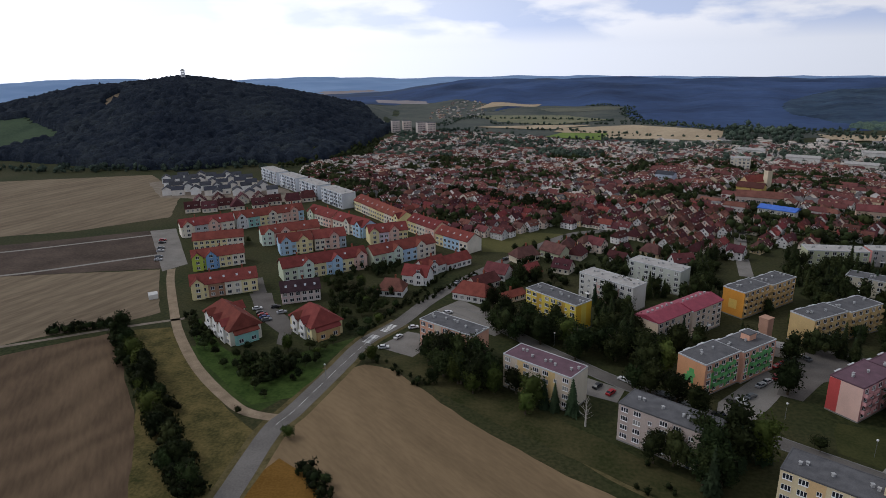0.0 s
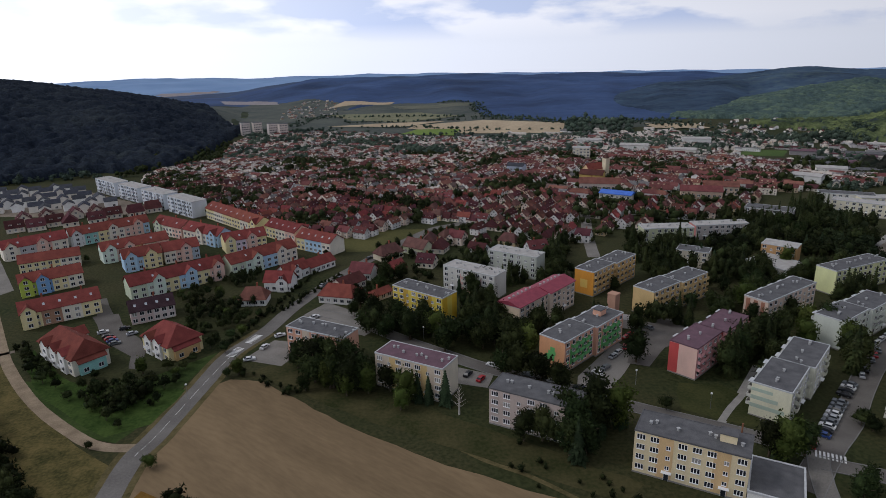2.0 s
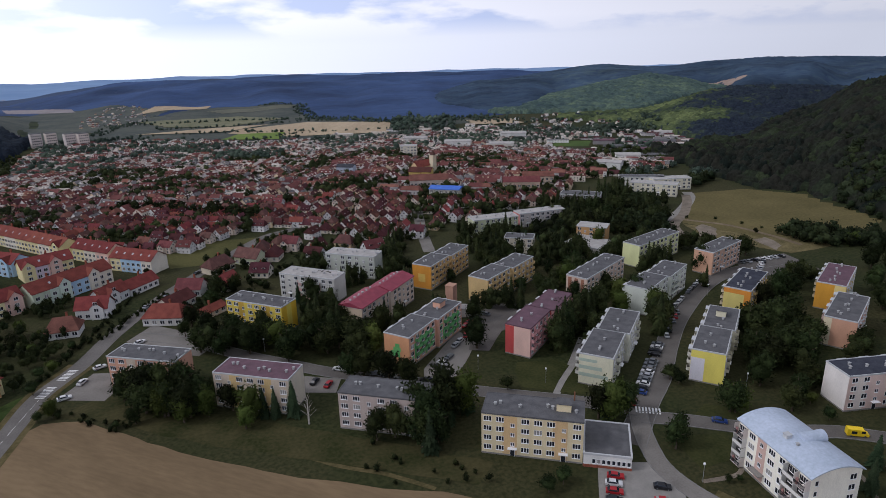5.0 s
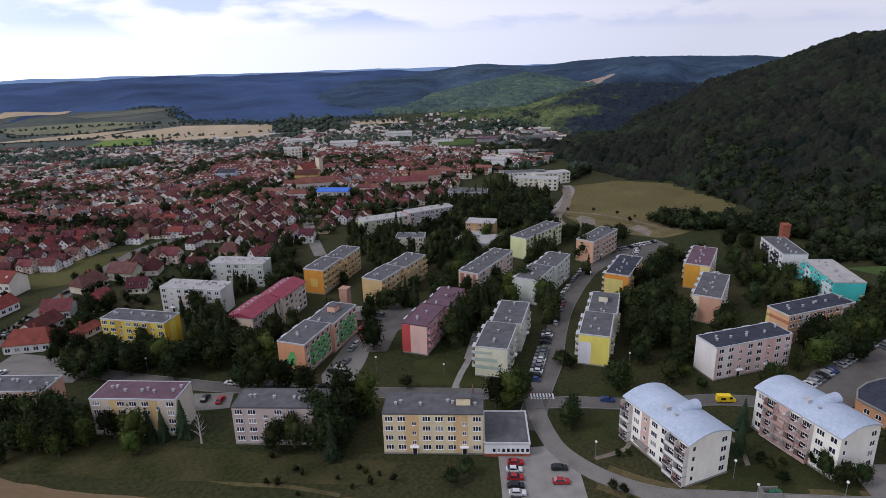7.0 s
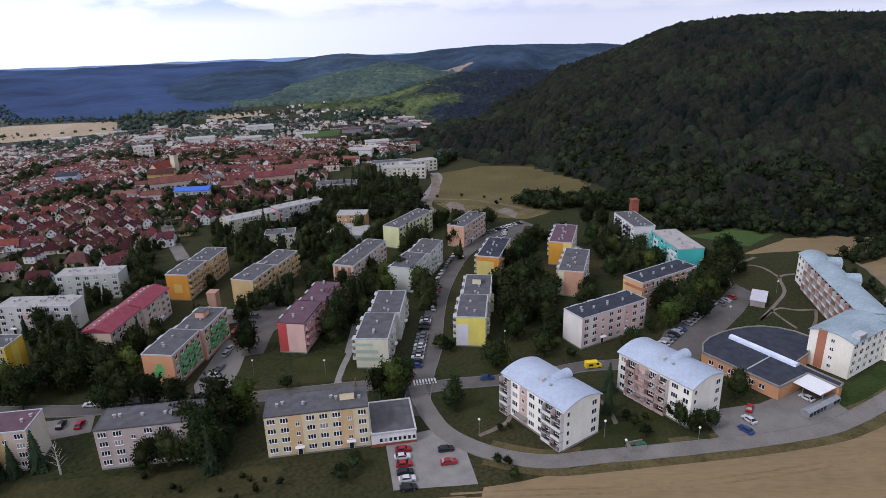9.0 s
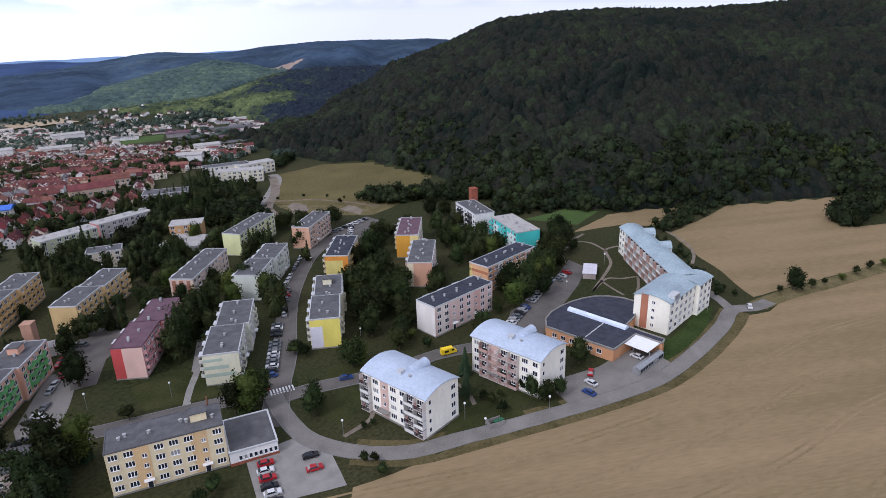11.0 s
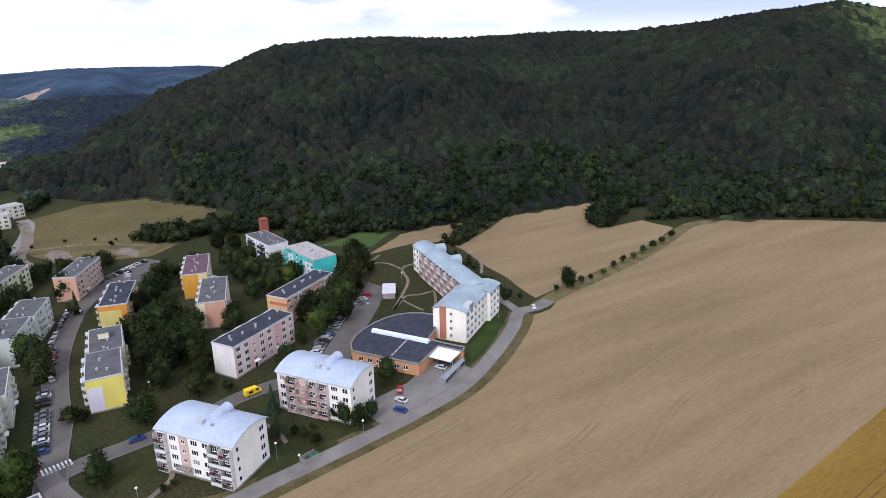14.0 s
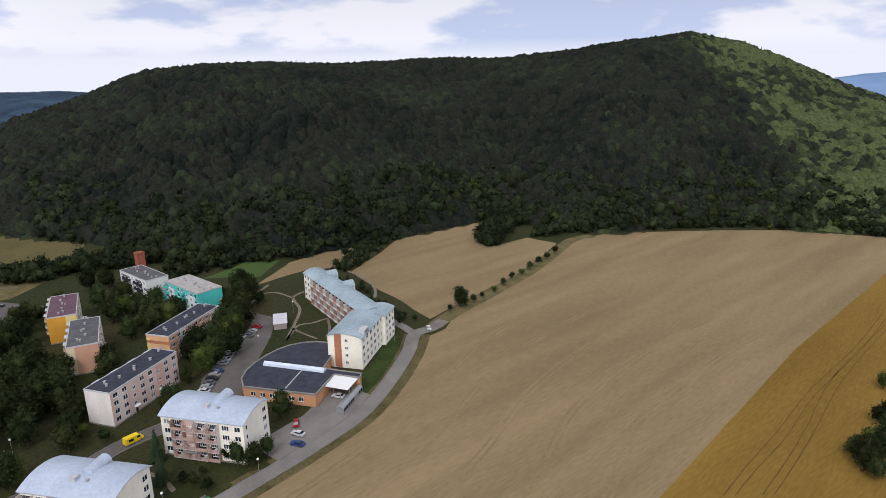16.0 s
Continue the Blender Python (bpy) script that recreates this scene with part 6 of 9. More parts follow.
# Modern white slabs behind.
for k, (a, b) in enumerate((((-188, 550), (-166, 523)), ((-162, 519), (-142, 496)), ((-138, 492), (-117, 467)), ((-113, 462), (-92, 436)))):
    a, b = Vector(a), Vector(b)
    c, L = (a + b) / 2, (b - a).length
    # Recess shade is put on as dark panels; the wall stays flat.
    t = block(c.x, c.y, L, 11, math.degrees(math.atan2(b.y - a.y, b.x - a.x)), 11.4, (0.66, 0.69, 0.73), PALE_ROOF, "modern white apartment slab with dark panels for shaded recesses", stairs=(1, 4), balconies=(2, 5, 8), vents=2, group="white slabs",
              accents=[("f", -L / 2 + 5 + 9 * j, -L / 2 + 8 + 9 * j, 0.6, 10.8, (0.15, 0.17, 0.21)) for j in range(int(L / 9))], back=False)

# Low pub and houses along the road.
row_block((-11.6, 262.7), (2.7, 256.0), 11, 3.6, 7.6, ((0.66, 0.64, 0.6),), "low white building with a red tiled roof and porch", hip=3.0, gables=(), **ROW)
row_block((-0.5, 270.0), (10.0, 278.8), 9, 3.4, 6.6, ((0.64, 0.6, 0.52),), "low building with a red tiled roof", roof=TILE_TOWN, **ROW)
row_block((9.5, 254.8), (20.8, 263.2), 6, 2.8, 4.6, ((0.6, 0.5, 0.42),), "long low shed with a red sheet roof", **ROW)
row_block((2.5, 290.6), (12.4, 285.2), 9, 3.6, 7.4, (WHITE_WALL,), "white house with a red roof near the road", roof=TILE_TOWN, **ROW)
row_block((20.7, 310.3), (32.0, 317.4), 9, 3.6, 7.8, ((0.62, 0.55, 0.42),), "cream house under a brown roof", roof=TILE_DARK, hip=2.5, **ROW)
row_block((32.7, 324.4), (41.9, 314.2), 9, 4.2, 8.2, ((0.58, 0.60, 0.42),), "greenish house with a dark gable roof", roof=TILE_DARK, **ROW)

# School, shops and blocks towards the town.
PB = "town blocks"
block(173.7, 304.3, 27, 10, -8.8, 10.4, (0.47, 0.49, 0.33), PALE_ROOF, "pale green four storey block among trees", group=PB, stairs=(1,))
block(208.3, 309.0, 30, 9, -6.3, 8.6, (0.52, 0.48, 0.45), PALE_ROOF, "white three storey block with red ends", group=PB, storeys=3, stairs=(1,), gable=(0.5, 0.22, 0.2))
block(215.4, 266.9, 16, 10, -49.8, 8.4, (0.50, 0.30, 0.14), PALE_ROOF, "orange brown school wing", group=PB, storeys=3, vents=0)
block(169.9, 269.7, 15, 9, -40, 8.4, (0.55, 0.50, 0.40), BITUMEN, "beige three storey block", group=PB, storeys=3, vents=1)
block(204.5, 254.0, 22, 17, -70, 3.8, (0.5, 0.46, 0.42), PALE_ROOF, "low flat roofed pavilion", group=PB, storeys=1, vents=0, stairs=())
block(319, 331, 31, 10, -50, 8.6, (0.66, 0.62, 0.48), PALE_ROOF, "cream school slab beside the meadow", group=PB, storeys=3, vents=0)
block(340, 338, 28, 10, -20, 8.6, (0.68, 0.64, 0.50), PALE_ROOF, "cream school slab with a flat roof", group=PB, storeys=3, vents=0)
block(327, 353, 32, 10, -35, 8.6, (0.62, 0.60, 0.55), BITUMEN, "grey school slab with a flat roof", group=PB, storeys=3, vents=0)
block(255, 330, 26, 12, -45, 9.0, (0.40, 0.36, 0.36), BITUMEN, "grey four storey block among trees", group=PB, vents=0)
t = block(191, 402, 22, 12, -42, 6.5, (0.6, 0.58, 0.5), PALE_ROOF, "hall under a bright blue sheet roof", group=PB, storeys=2, vents=0, stairs=())
g = Geo()
g.prism([(-6.6, 6.5), (6.6, 6.5), (6.6, 6.8), (0, 8.4), (-6.6, 6.8)], -11.5, 11.5, 0, "x")
part("sheet_roof", g.mesh("sheet_roof", surface("blue_sheet", (0.03, 0.10, 0.42), (0.06, 0.17, 0.58), 0.5, 4.0, 0.5)), t)

row_block((193, 470), (205, 461), 11, 8.0, 11.0, ((0.58, 0.42, 0.14), (0.58, 0.42, 0.14)), "large ochre town building under a brown red roof", roof=TILE_TOWN, group="town blocks")
row_block((149, 525), (158, 518), 9, 7.5, 9.5, ((0.5, 0.56, 0.66),), "pale blue town building", roof=TILE_GREY, group="town blocks")
row_block((237, 397), (258, 386), 11, 7.6, 10.6, ((0.56, 0.42, 0.32), (0.56, 0.42, 0.32)), "long pinkish town building under a red roof", roof=TILE_TOWN, group="town blocks")
row_block((262, 410), (280, 400), 10, 6.6, 9.6, ((0.58, 0.46, 0.36),), "long cream building under a red roof", roof=TILE_TOWN, group="town blocks")
row_block((180, 440), (204, 430), 11, 7.5, 11.0, ((0.6, 0.5, 0.44),), "town house row under a red roof", roof=TILE_TOWN, group="town blocks")
block(232, 571, 16, 10, -25, 12.0, (0.68, 0.62, 0.50), PALE_ROOF, "pale five storey block in the town centre", group=PB, vents=0)
# ---- church ----
t = thing("church", 209, 486, 0, 20, "cream church with a red roof and a tall tower", "church")
t.scale = (0.7, 0.7, 0.7)
g = Geo()
g.prism([(-6, -0.1), (6, -0.1), (6, 11), (0, 17), (-6, 11)], -13, 13, 0, "x")
part("wall", g.mesh("wall", plaster((0.62, 0.45, 0.26))), t)
part("roof", gable_roof(26, 12, 11.2, 17.6).mesh("roof", TILE), t)
g = Geo()
g.box(-3, 3, -3, 3, -0.1, 23, 0)
part("tower", g.mesh("tower", plaster((0.66, 0.58, 0.42))), t, pose(11, -7.5, 0))
g = Geo()
g.tube((0, 0, 23), (0, 0, 29), 3.6, 0.4, 8)
part("spire", g.mesh("spire", TILE_DARK), t, pose(11, -7.5, 0))
for i in range(5):
    for s in (-1, 1):
        part("window", WIN_N, t, pose(-10 + 5 * i, s * 6.02, 6, 0, 0, 0 if s < 0 else 180))

# ---- lookout tower on the wooded hill ----
lz = float(ground_z(np.array([-1100 * math.sin(radians(24.7))]), np.array([1100 * math.cos(radians(24.7))]))[0][0])
t = thing("lookout_tower", -1095 * math.sin(radians(24.7)), 1095 * math.cos(radians(24.7)), lz, 10, "slim white lookout tower on the wooded hilltop", "tower")
g = Geo()
for sx in (-1, 1):
    for sy in (-1, 1):
        g.tube((3.4 * sx, 3.4 * sy, -1), (1.9 * sx, 1.9 * sy, 17), 0.4, 0.3)
part("frame", g.mesh("frame", FRAME), t)
for k in range(4):
    g = Geo()
    w0, w1 = 3.2 - 0.32 * k, 3.0 - 0.32 * k
    g.v = [(x * w, y * w, z) for w, z in ((w0, 5 + 2.9 * k), (w1, 7.2 + 2.9 * k)) for x, y in ((-1, -1), (1, -1), (1, 1), (-1, 1))]
    g.f, g.m = [(0, 1, 5, 4), (1, 2, 6, 5), (2, 3, 7, 6), (3, 0, 4, 7), (3, 2, 1, 0), (4, 5, 6, 7)], [0] * 6
    part("cladding", g.mesh("cladding", FRAME), t)
g = Geo()
g.box(-2.6, 2.6, -2.6, 2.6, 16.8, 18.6)
part("cabin", g.mesh("cabin", plaster((0.70, 0.69, 0.66))), t)
g = Geo()
g.tube((0, 0, 18.6), (0, 0, 20.2), 3.2, 0.3, 4)
part("roof", g.mesh("roof", TILE_GREY), t)

# ---- family houses ----
rng = random.Random(11)
TOWN = [(-168, 606), (-160, 560), (-120, 478), (-66, 412), (-20, 372), (12, 352), (40, 384), (70, 378), (102, 338), (128, 306), (146, 316), (158, 336), (190, 330), (250, 356), (300, 392), (400, 400), (470, 480),
        (470, 640), (400, 720), (330, 722), (250, 722), (190, 735), (110, 765), (60, 820), (-20, 872), (-105, 856), (-118, 763), (-112, 665), (-146, 645)]


KEEP_OUT = [(199, 465, 20), (154, 521, 12), (248, 391, 24), (270, 404, 22), (192, 435, 15), (232, 571, 14), (173.7, 304.3, 20), (208.3, 309, 22), (191, 402, 18), (209, 486, 20), (318, 330, 30), (340, 338, 26), (325, 355, 30), (255, 330, 20),
            (404, 542, 38), (352, 418, 20)]
LANE = ((128, 292), (134, 311), (140, 330), (146, 346), (152, 362), (159, 381), (166, 400), (180, 440))
WORKS = [(372, 520), (395, 440), (430, 405), (520, 450), (540, 560), (440, 580)]
spots, garden = [], []
ca, sa = math.cos(radians(-41)), math.sin(radians(-41))


def town_xy(u, v):
    """Streets bend gently through the town, squeezed far out to fit the camera's view."""
    bend = 14 * math.sin(u * 0.008) + 9 * math.sin(v * 0.012 + 1)
    x, y = 220 + u * ca - (v + bend) * sa, 800 + u * sa + (v + bend) * ca
    k = 1.28 + 0.62 * float(smooth((math.hypot(x, y) - 420) / 1000))
    return x / k, y / k


def shrink(x, y):
    """House scale there: cut with distance so that sizes fit the camera's view."""
    return 0.90 - 0.22 * float(smooth((math.hypot(x, y) - 325) / 40)) - 0.21 * float(smooth((math.hypot(x, y) - 350) / 450))


for street in range(-40, 41):
    v = street * 27.5 + rng.uniform(-2, 2)
    u = -1000.0
    kind, left, facing = "single", 0, 0
    while u < 1000:
        if left <= 0:
            kind = rng.choice(("single", "single", "single", "terrace", "gabled", "gabled", "single", "gap"))
            left, facing = rng.randint(3, 8), rng.choice((0, 90, 90))
            u += rng.uniform(3, 9)
        left -= 1
        u += {"single": 12.6, "terrace": 8.2, "gabled": 9.4, "gap": 7.0}[kind] * rng.uniform(0.92, 1.1)
        if not inside(*town_xy(u, v), TOWN) and not inside(*town_xy(u, v + 20), TOWN) and not inside(*town_xy(u, v - 20), TOWN):
            continue
        for side in (-1, 1):
            x, y = town_xy(u, v + side * rng.uniform(7.2, 8.8))
            for _ in range(3):
                garden.append(town_xy(u + rng.uniform(-5, 5), v + side * rng.uniform(11.2, 15.5)) + (1.0,))
            garden.append(town_xy(u + 6.3, v + side * rng.uniform(3, 11)) + (0.7,))
            if kind == "gap" or not inside(x, y, TOWN) or rng.random() < 0.07 or inside(x, y, WORKS):
                continue
            if any(math.hypot(x - a, y - b) < q for a, b, q in KEEP_OUT) or min(math.hypot(x - a, y - b) for a, b in LANE) < 9:
                continue
            turn = {"single": facing, "terrace": 0, "gabled": 90}[kind]
            spots.append((x, y, -41 + turn + rng.uniform(-5, 5)))
spots += [(42, 300, -30), (52, 322, 60), (64, 334, -40), (76, 326, 30), (24, 292, 40), (90, 318, -45), (100, 302, 10), (70, 306, -40), (48, 330, 70), (60, 337, 20), (80, 350, 40)]
spots.sort(key=lambda p: math.hypot(p[0], p[1]))
WALLS = [(0.80, 0.78, 0.75), (0.78, 0.76, 0.74), (0.74, 0.67, 0.56), (0.66, 0.52, 0.33), (0.70, 0.59, 0.50), (0.62, 0.61, 0.60)]
TILE_MAROON = surface("roof_tile_maroon", (0.050, 0.019, 0.021), (0.100, 0.036, 0.038), 0.3, 6.0, 0.8, random_hue=0.3)
TILE_BRIGHT = surface("roof_tile_bright", (0.120, 0.033, 0.028), (0.205, 0.058, 0.050), 0.3, 6.0, 0.8, random_hue=0.25)
HOUSE_ROOFS = (TILE_BRIGHT, TILE_MAROON, TILE_MAROON, TILE_TOWN, TILE_DARK, TILE_TOWN)


def pane(g, x, y, z, along, w=0.5, h=1.3):
    """A small framed window standing proud of a wall: along x or along y."""
    for k, (e, d) in enumerate(((0.12, 0.03), (0.0, 0.05))):
        if along == "x":
            g.box(x - w - e, x + w + e, y - d, y + d, z - e, z + h + e, k)
        else:
            g.box(x - d, x + d, y - w - e, y + w + e, z - e, z + h + e, k)


def house_kind(k):
    """Walls, roof and windows of one sort of family house: plain, hipped, or with a gabled wing or dormers."""
    L, W = rng.uniform(9.5, 12.5), rng.uniform(7.8, 9.4)
    eave, pitch = rng.choice((3.3, 5.4, 5.7, 5.7)), rng.uniform(0.85, 1.05)
    ridge = eave + W / 2 * pitch
    hip = 2.8 if k in (3, 9) else 1.1 if k in (2, 7) else 0.0
    wall, win = Geo(), Geo()
    if hip:
        wall.box(-L / 2, L / 2, -W / 2, W / 2, -0.1, eave - 0.05)
    else:
        wall.prism([(-W / 2, -0.1), (W / 2, -0.1), (W / 2, eave - 0.3), (0, ridge - 0.45), (-W / 2, eave - 0.3)], -L / 2, L / 2, 0, "x")
    roof = gable_roof(L, W, eave, ridge, 0.45, hip)
    for z in (1.0, 3.7) if eave > 5 else (1.0,):
        for sy in (-1, 1):
            for c in (-0.32, 0.0, 0.32):
                pane(win, c * L, sy * W / 2, z, "x", 0.55)
            for sx in (-1, 1):
                pane(win, sx * L / 2, sy * W * 0.24, z, "y")
    if not hip:
        for sx in (-1, 1):
            pane(win, sx * L / 2, 0, eave + 0.4, "y", 0.6)
    if k in (0, 1, 4, 6, 10):
        # A gabled wing before the long side.
        w, c = L * 0.46, -L * 0.16
        top = min(eave + w / 2 * pitch, ridge - 0.2)
        wall.prism([(c - w / 2, -0.1), (c + w / 2, -0.1), (c + w / 2, eave - 0.3), (c, top - 0.45), (c - w / 2, eave - 0.3)], -W / 2 - 1.7, 0, 0, "y")
        roof.prism([(c - w / 2 - 0.4, eave - 0.12), (c, top), (c + w / 2 + 0.4, eave - 0.12), (c + w / 2 + 0.4, eave - 0.34), (c, top - 0.26), (c - w / 2 - 0.4, eave - 0.34)], -W / 2 - 2.1, 0, 0, "y")
        for z in (1.0, 3.7) if eave > 5 else (1.0,):
            for q in (-0.22, 0.22):
                pane(win, c + q * w, -W / 2 - 1.7, z, "x")
        pane(win, c, -W / 2 - 1.7, eave + 0.1, "x", 0.5, 1.0)
    elif k in (5, 7, 8):
        # Two small dormers on each slope.
        for sy in (-1, 1):
            for c in (-0.24, 0.24):
                y0, y1, z0 = sy * W * 0.36, sy * W * 0.08, eave + (ridge - eave) * 0.22
                wall.box(c * L - 0.9, c * L + 0.9, min(y0, y1), max(y0, y1), z0 - 0.6, z0 + 1.25)
                roof.box(c * L - 1.1, c * L + 1.1, min(y0 + sy * 0.25, y1), max(y0 + sy * 0.25, y1), z0 + 1.25, z0 + 1.42)
                pane(win, c * L, y0, z0 + 0.2, "x", 0.6, 0.85)
    return (L, W, eave, ridge, wall.mesh("wall", plaster(WALLS[k % 6])), roof.mesh("roof", HOUSE_ROOFS[(k + k // 6) % 6 if k % 6 != 2 else 2]), win.mesh("glazing", FRAME, GLASS))


KINDS = [house_kind(k) for k in range(12)]
g = Geo()
g.box(-0.3, 0.3, -0.3, 0.3, -1.5, 1.0)
g.box(-0.36, 0.36, -0.36, 0.36, 1.0, 1.1)
CHIMNEY = g.mesh("chimney", BRICK)
ROOF_WORD = ("bright red", "dark maroon", "dark red", "weathered red", "dark brown", "faded red")
WALL_WORD = ("white", "white", "cream", "ochre", "beige", "pale grey")
NEAR_HOUSES = 260
for x, y, a in spots[:NEAR_HOUSES]:
    k = rng.randrange(12)
    L, W, eave, ridge, wall_me, roof_me, win_me = KINDS[k]
    t = thing("house", x, y, 0, a, "%s family house with a %s tiled roof" % (WALL_WORD[k % 6], ROOF_WORD[(k + k // 6) % 6 if k % 6 != 2 else 2]), "house", "family houses")
    t.scale = (shrink(x, y),) * 3
    part("wall", wall_me, t)
    part("roof", roof_me, t)
    part("chimney", CHIMNEY, t, pose(rng.uniform(-2.5, 2.5), 0.7, ridge + 0.1))
    tagged(part("glazing", win_me, t), kind="stuff")
# The rest of the town, too many to count.
g = Geo()


def far_house(x, y, a, L, W, eave, ridge, w_m, r_m, hip=0.0, dormers=0, base=0.0, size=0.0):
    m = pose(x, y, base, 0, 0, a) @ Matrix.Scale(size or shrink(x, y), 4)

    def put(pts, mm):
        g.face([m @ Vector(p) for p in pts], mm)
    o = 0.4
    for s in (-1, 1):
        put([(-L / 2, s * W / 2, -0.2), (L / 2, s * W / 2, -0.2), (L / 2, s * W / 2, eave), (-L / 2, s * W / 2, eave)], w_m)
        top = [(s * L / 2, W / 2, eave), (s * L / 2, -W / 2, eave)] if hip else [(s * L / 2, W / 2, eave), (s * L / 2, 0, ridge - 0.2), (s * L / 2, -W / 2, eave)]
        put([(s * L / 2, -W / 2, -0.2), (s * L / 2, W / 2, -0.2)] + top, w_m)
        put([(-L / 2 - o, s * (W / 2 + o), eave - 0.1), (L / 2 + o, s * (W / 2 + o), eave - 0.1), (L / 2 + o - hip, 0, ridge), (-L / 2 - o + hip, 0, ridge)], r_m)
        if hip:
            put([(s * (L / 2 + o), -W / 2 - o, eave - 0.1), (s * (L / 2 + o), W / 2 + o, eave - 0.1), (s * (L / 2 + o - hip), 0, ridge)], r_m)
        n_w = max(2, int(L / 3.2))
        for k in range(int(eave / 2.7)):
            z = 1.0 + 2.8 * k
            for i in range(n_w):
                c = -L / 2 + L * (i + 0.5) / n_w
                put([(c - 0.55, s * (W / 2 + 0.03), z), (c + 0.55, s * (W / 2 + 0.03), z), (c + 0.55, s * (W / 2 + 0.03), z + 1.35), (c - 0.55, s * (W / 2 + 0.03), z + 1.35)], 9)
            for c in (-W * 0.22, W * 0.22):
                put([(s * (L / 2 + 0.03), c - 0.5, z), (s * (L / 2 + 0.03), c + 0.5, z), (s * (L / 2 + 0.03), c + 0.5, z + 1.35), (s * (L / 2 + 0.03), c - 0.5, z + 1.35)], 9)
        for i in range(dormers):
            c, z0 = -L / 2 + L * (i + 0.5) / dormers, eave + (ridge - eave) * 0.25
            y0, y1, z1 = s * W * 0.40, s * W * 0.16, eave + (ridge - eave) * 0.66
            put([(c - 0.9, y0, z0), (c + 0.9, y0, z0), (c + 0.9, y0, z1), (c - 0.9, y0, z1)], w_m)
            put([(c - 1.1, y0 + s * 0.2, z1), (c + 1.1, y0 + s * 0.2, z1), (c + 1.1, y1, z1 + 0.25), (c - 1.1, y1, z1 + 0.25)], r_m)
            for e in (-0.9, 0.9):
                put([(c + e, y0, z0), (c + e, y0, z1), (c + e, y1, z1)], w_m)
    q = L * 0.2
    for (ax, ay), (bx, by) in (((-0.35, -0.35), (0.35, -0.35)), ((0.35, -0.35), (0.35, 0.35)), ((0.35, 0.35), (-0.35, 0.35)), ((-0.35, 0.35), (-0.35, -0.35))):
        put([(q + ax, 0.8 + ay, ridge - 1.5), (q + bx, 0.8 + by, ridge - 1.5), (q + bx, 0.8 + by, ridge + 0.7), (q + ax, 0.8 + ay, ridge + 0.7)], 5)


for x, y, a in spots[NEAR_HOUSES:]:
    k = rng.randrange(12)
    L, W, eave, ridge = KINDS[k][:4]
    r = math.hypot(x, y)
    centre = math.hypot(x - 240, y - 470) < 130
    hip = 3.0 if rng.random() < 0.2 else 0.0
    # Beyond 560 m more pale roofs stand in for sunlight on the town.
    roofs = (4, 4, 10, 10, 5, 7, 4, 6) if r < 560 else (4, 5, 8, 7, 8, 6, 8) if x < 260 else (5, 6, 8, 8, 8)
    if rng.random() < (0.3 if centre else 0.07):
        far_house(x, y, a, L * rng.uniform(1.3, 1.9), W * 1.25, 7.6, 11.2, rng.randrange(4), rng.choice((4, 4, 4, 7)), hip, rng.choice((0, 3)))
    elif rng.random() < (0.06 if r > 560 else 0.03):
        far_house(x, y, a, L * rng.uniform(1.2, 2.0), W * 1.3, 6.0, 6.6, 1, 8)
    else:
        far_house(x, y, a, L, W, eave, ridge, rng.choice((0, 1, 1, 1, 2, 3, 0)), rng.choice(roofs), hip, rng.choice((0, 0, 1, 2)))
# A village far down the valley and the first houses under the green hill.
for i in range(95):
    x, y = rng.uniform(-95, 14), rng.uniform(1130, 1640)
    if math.hypot((x + 36) / 60, (y - 1330) / 330) < 1.0:
        far_house(x, y, rng.uniform(0, 180), 10, 7, 3.8, 6.2, rng.choice((0, 2, 3)), rng.choice((5, 6, 7, 8)), base=float(ground_z(np.array([x]), np.array([y]))[0][0]))
for _ in range(90):
    x, y = rng.uniform(430, 600), rng.uniform(560, 790)
    if not inside(x, y, [(417, 802), (479, 785), (465, 732), (402, 758)]):
        far_house(x, y, rng.uniform(0, 180), 12, 9, 4.5, 8, rng.choice((0, 1, 3)), rng.choice((4, 5, 6, 8)))
# Low sheds of the works and the shops at the edge of the town.
for _ in range(190):
    x, y = rng.uniform(370, 545), rng.uniform(400, 590)
    if inside(x, y, WORKS) and math.hypot(x - 404, y - 542) > 38:
        far_house(x, y, -35 + rng.choice((0, 0, 90)) + rng.uniform(-3, 3), rng.uniform(12, 34), rng.uniform(8, 13), rng.uniform(3, 5), 6.2, 3, rng.choice((5, 6, 10, 10, 8)), 0.0)
for _ in range(130):
    az, r = radians(rng.uniform(15, 43)), rng.uniform(610, 860)
    x, y = r * math.sin(az), r * math.cos(az)
    if not inside(x, y, WORKS) and not inside(x, y, [(101, 870), (119, 905), (223, 935), (322, 857), (281, 755), (159, 794)]):
        far_house(x, y, -35 + rng.choice((0, 90)) + rng.uniform(-8, 8), rng.uniform(16, 44), rng.uniform(10, 18), rng.uniform(4, 7), 7.6, rng.choice((0, 1, 1)), rng.choice((6, 8, 8)), 0.0)
TOWN_ROOF_A = surface("town_roofs_red", (0.092, 0.036, 0.034), (0.180, 0.072, 0.066), 0.05, 0.5, 0.85, world_space=True)
TOWN_ROOF_B = surface("town_roofs_brown", (0.085, 0.062, 0.056), (0.170, 0.120, 0.106), 0.05, 0.5, 0.85, world_space=True)
TOWN_ROOF_C = surface("town_roofs_grey", (0.11, 0.105, 0.105), (0.22, 0.21, 0.21), 0.05, 0.5, 0.85, world_space=True)
TOWN_ROOF_D = surface("town_roofs_orange", (0.13, 0.056, 0.042), (0.23, 0.105, 0.080), 0.05, 0.5, 0.85, world_space=True)
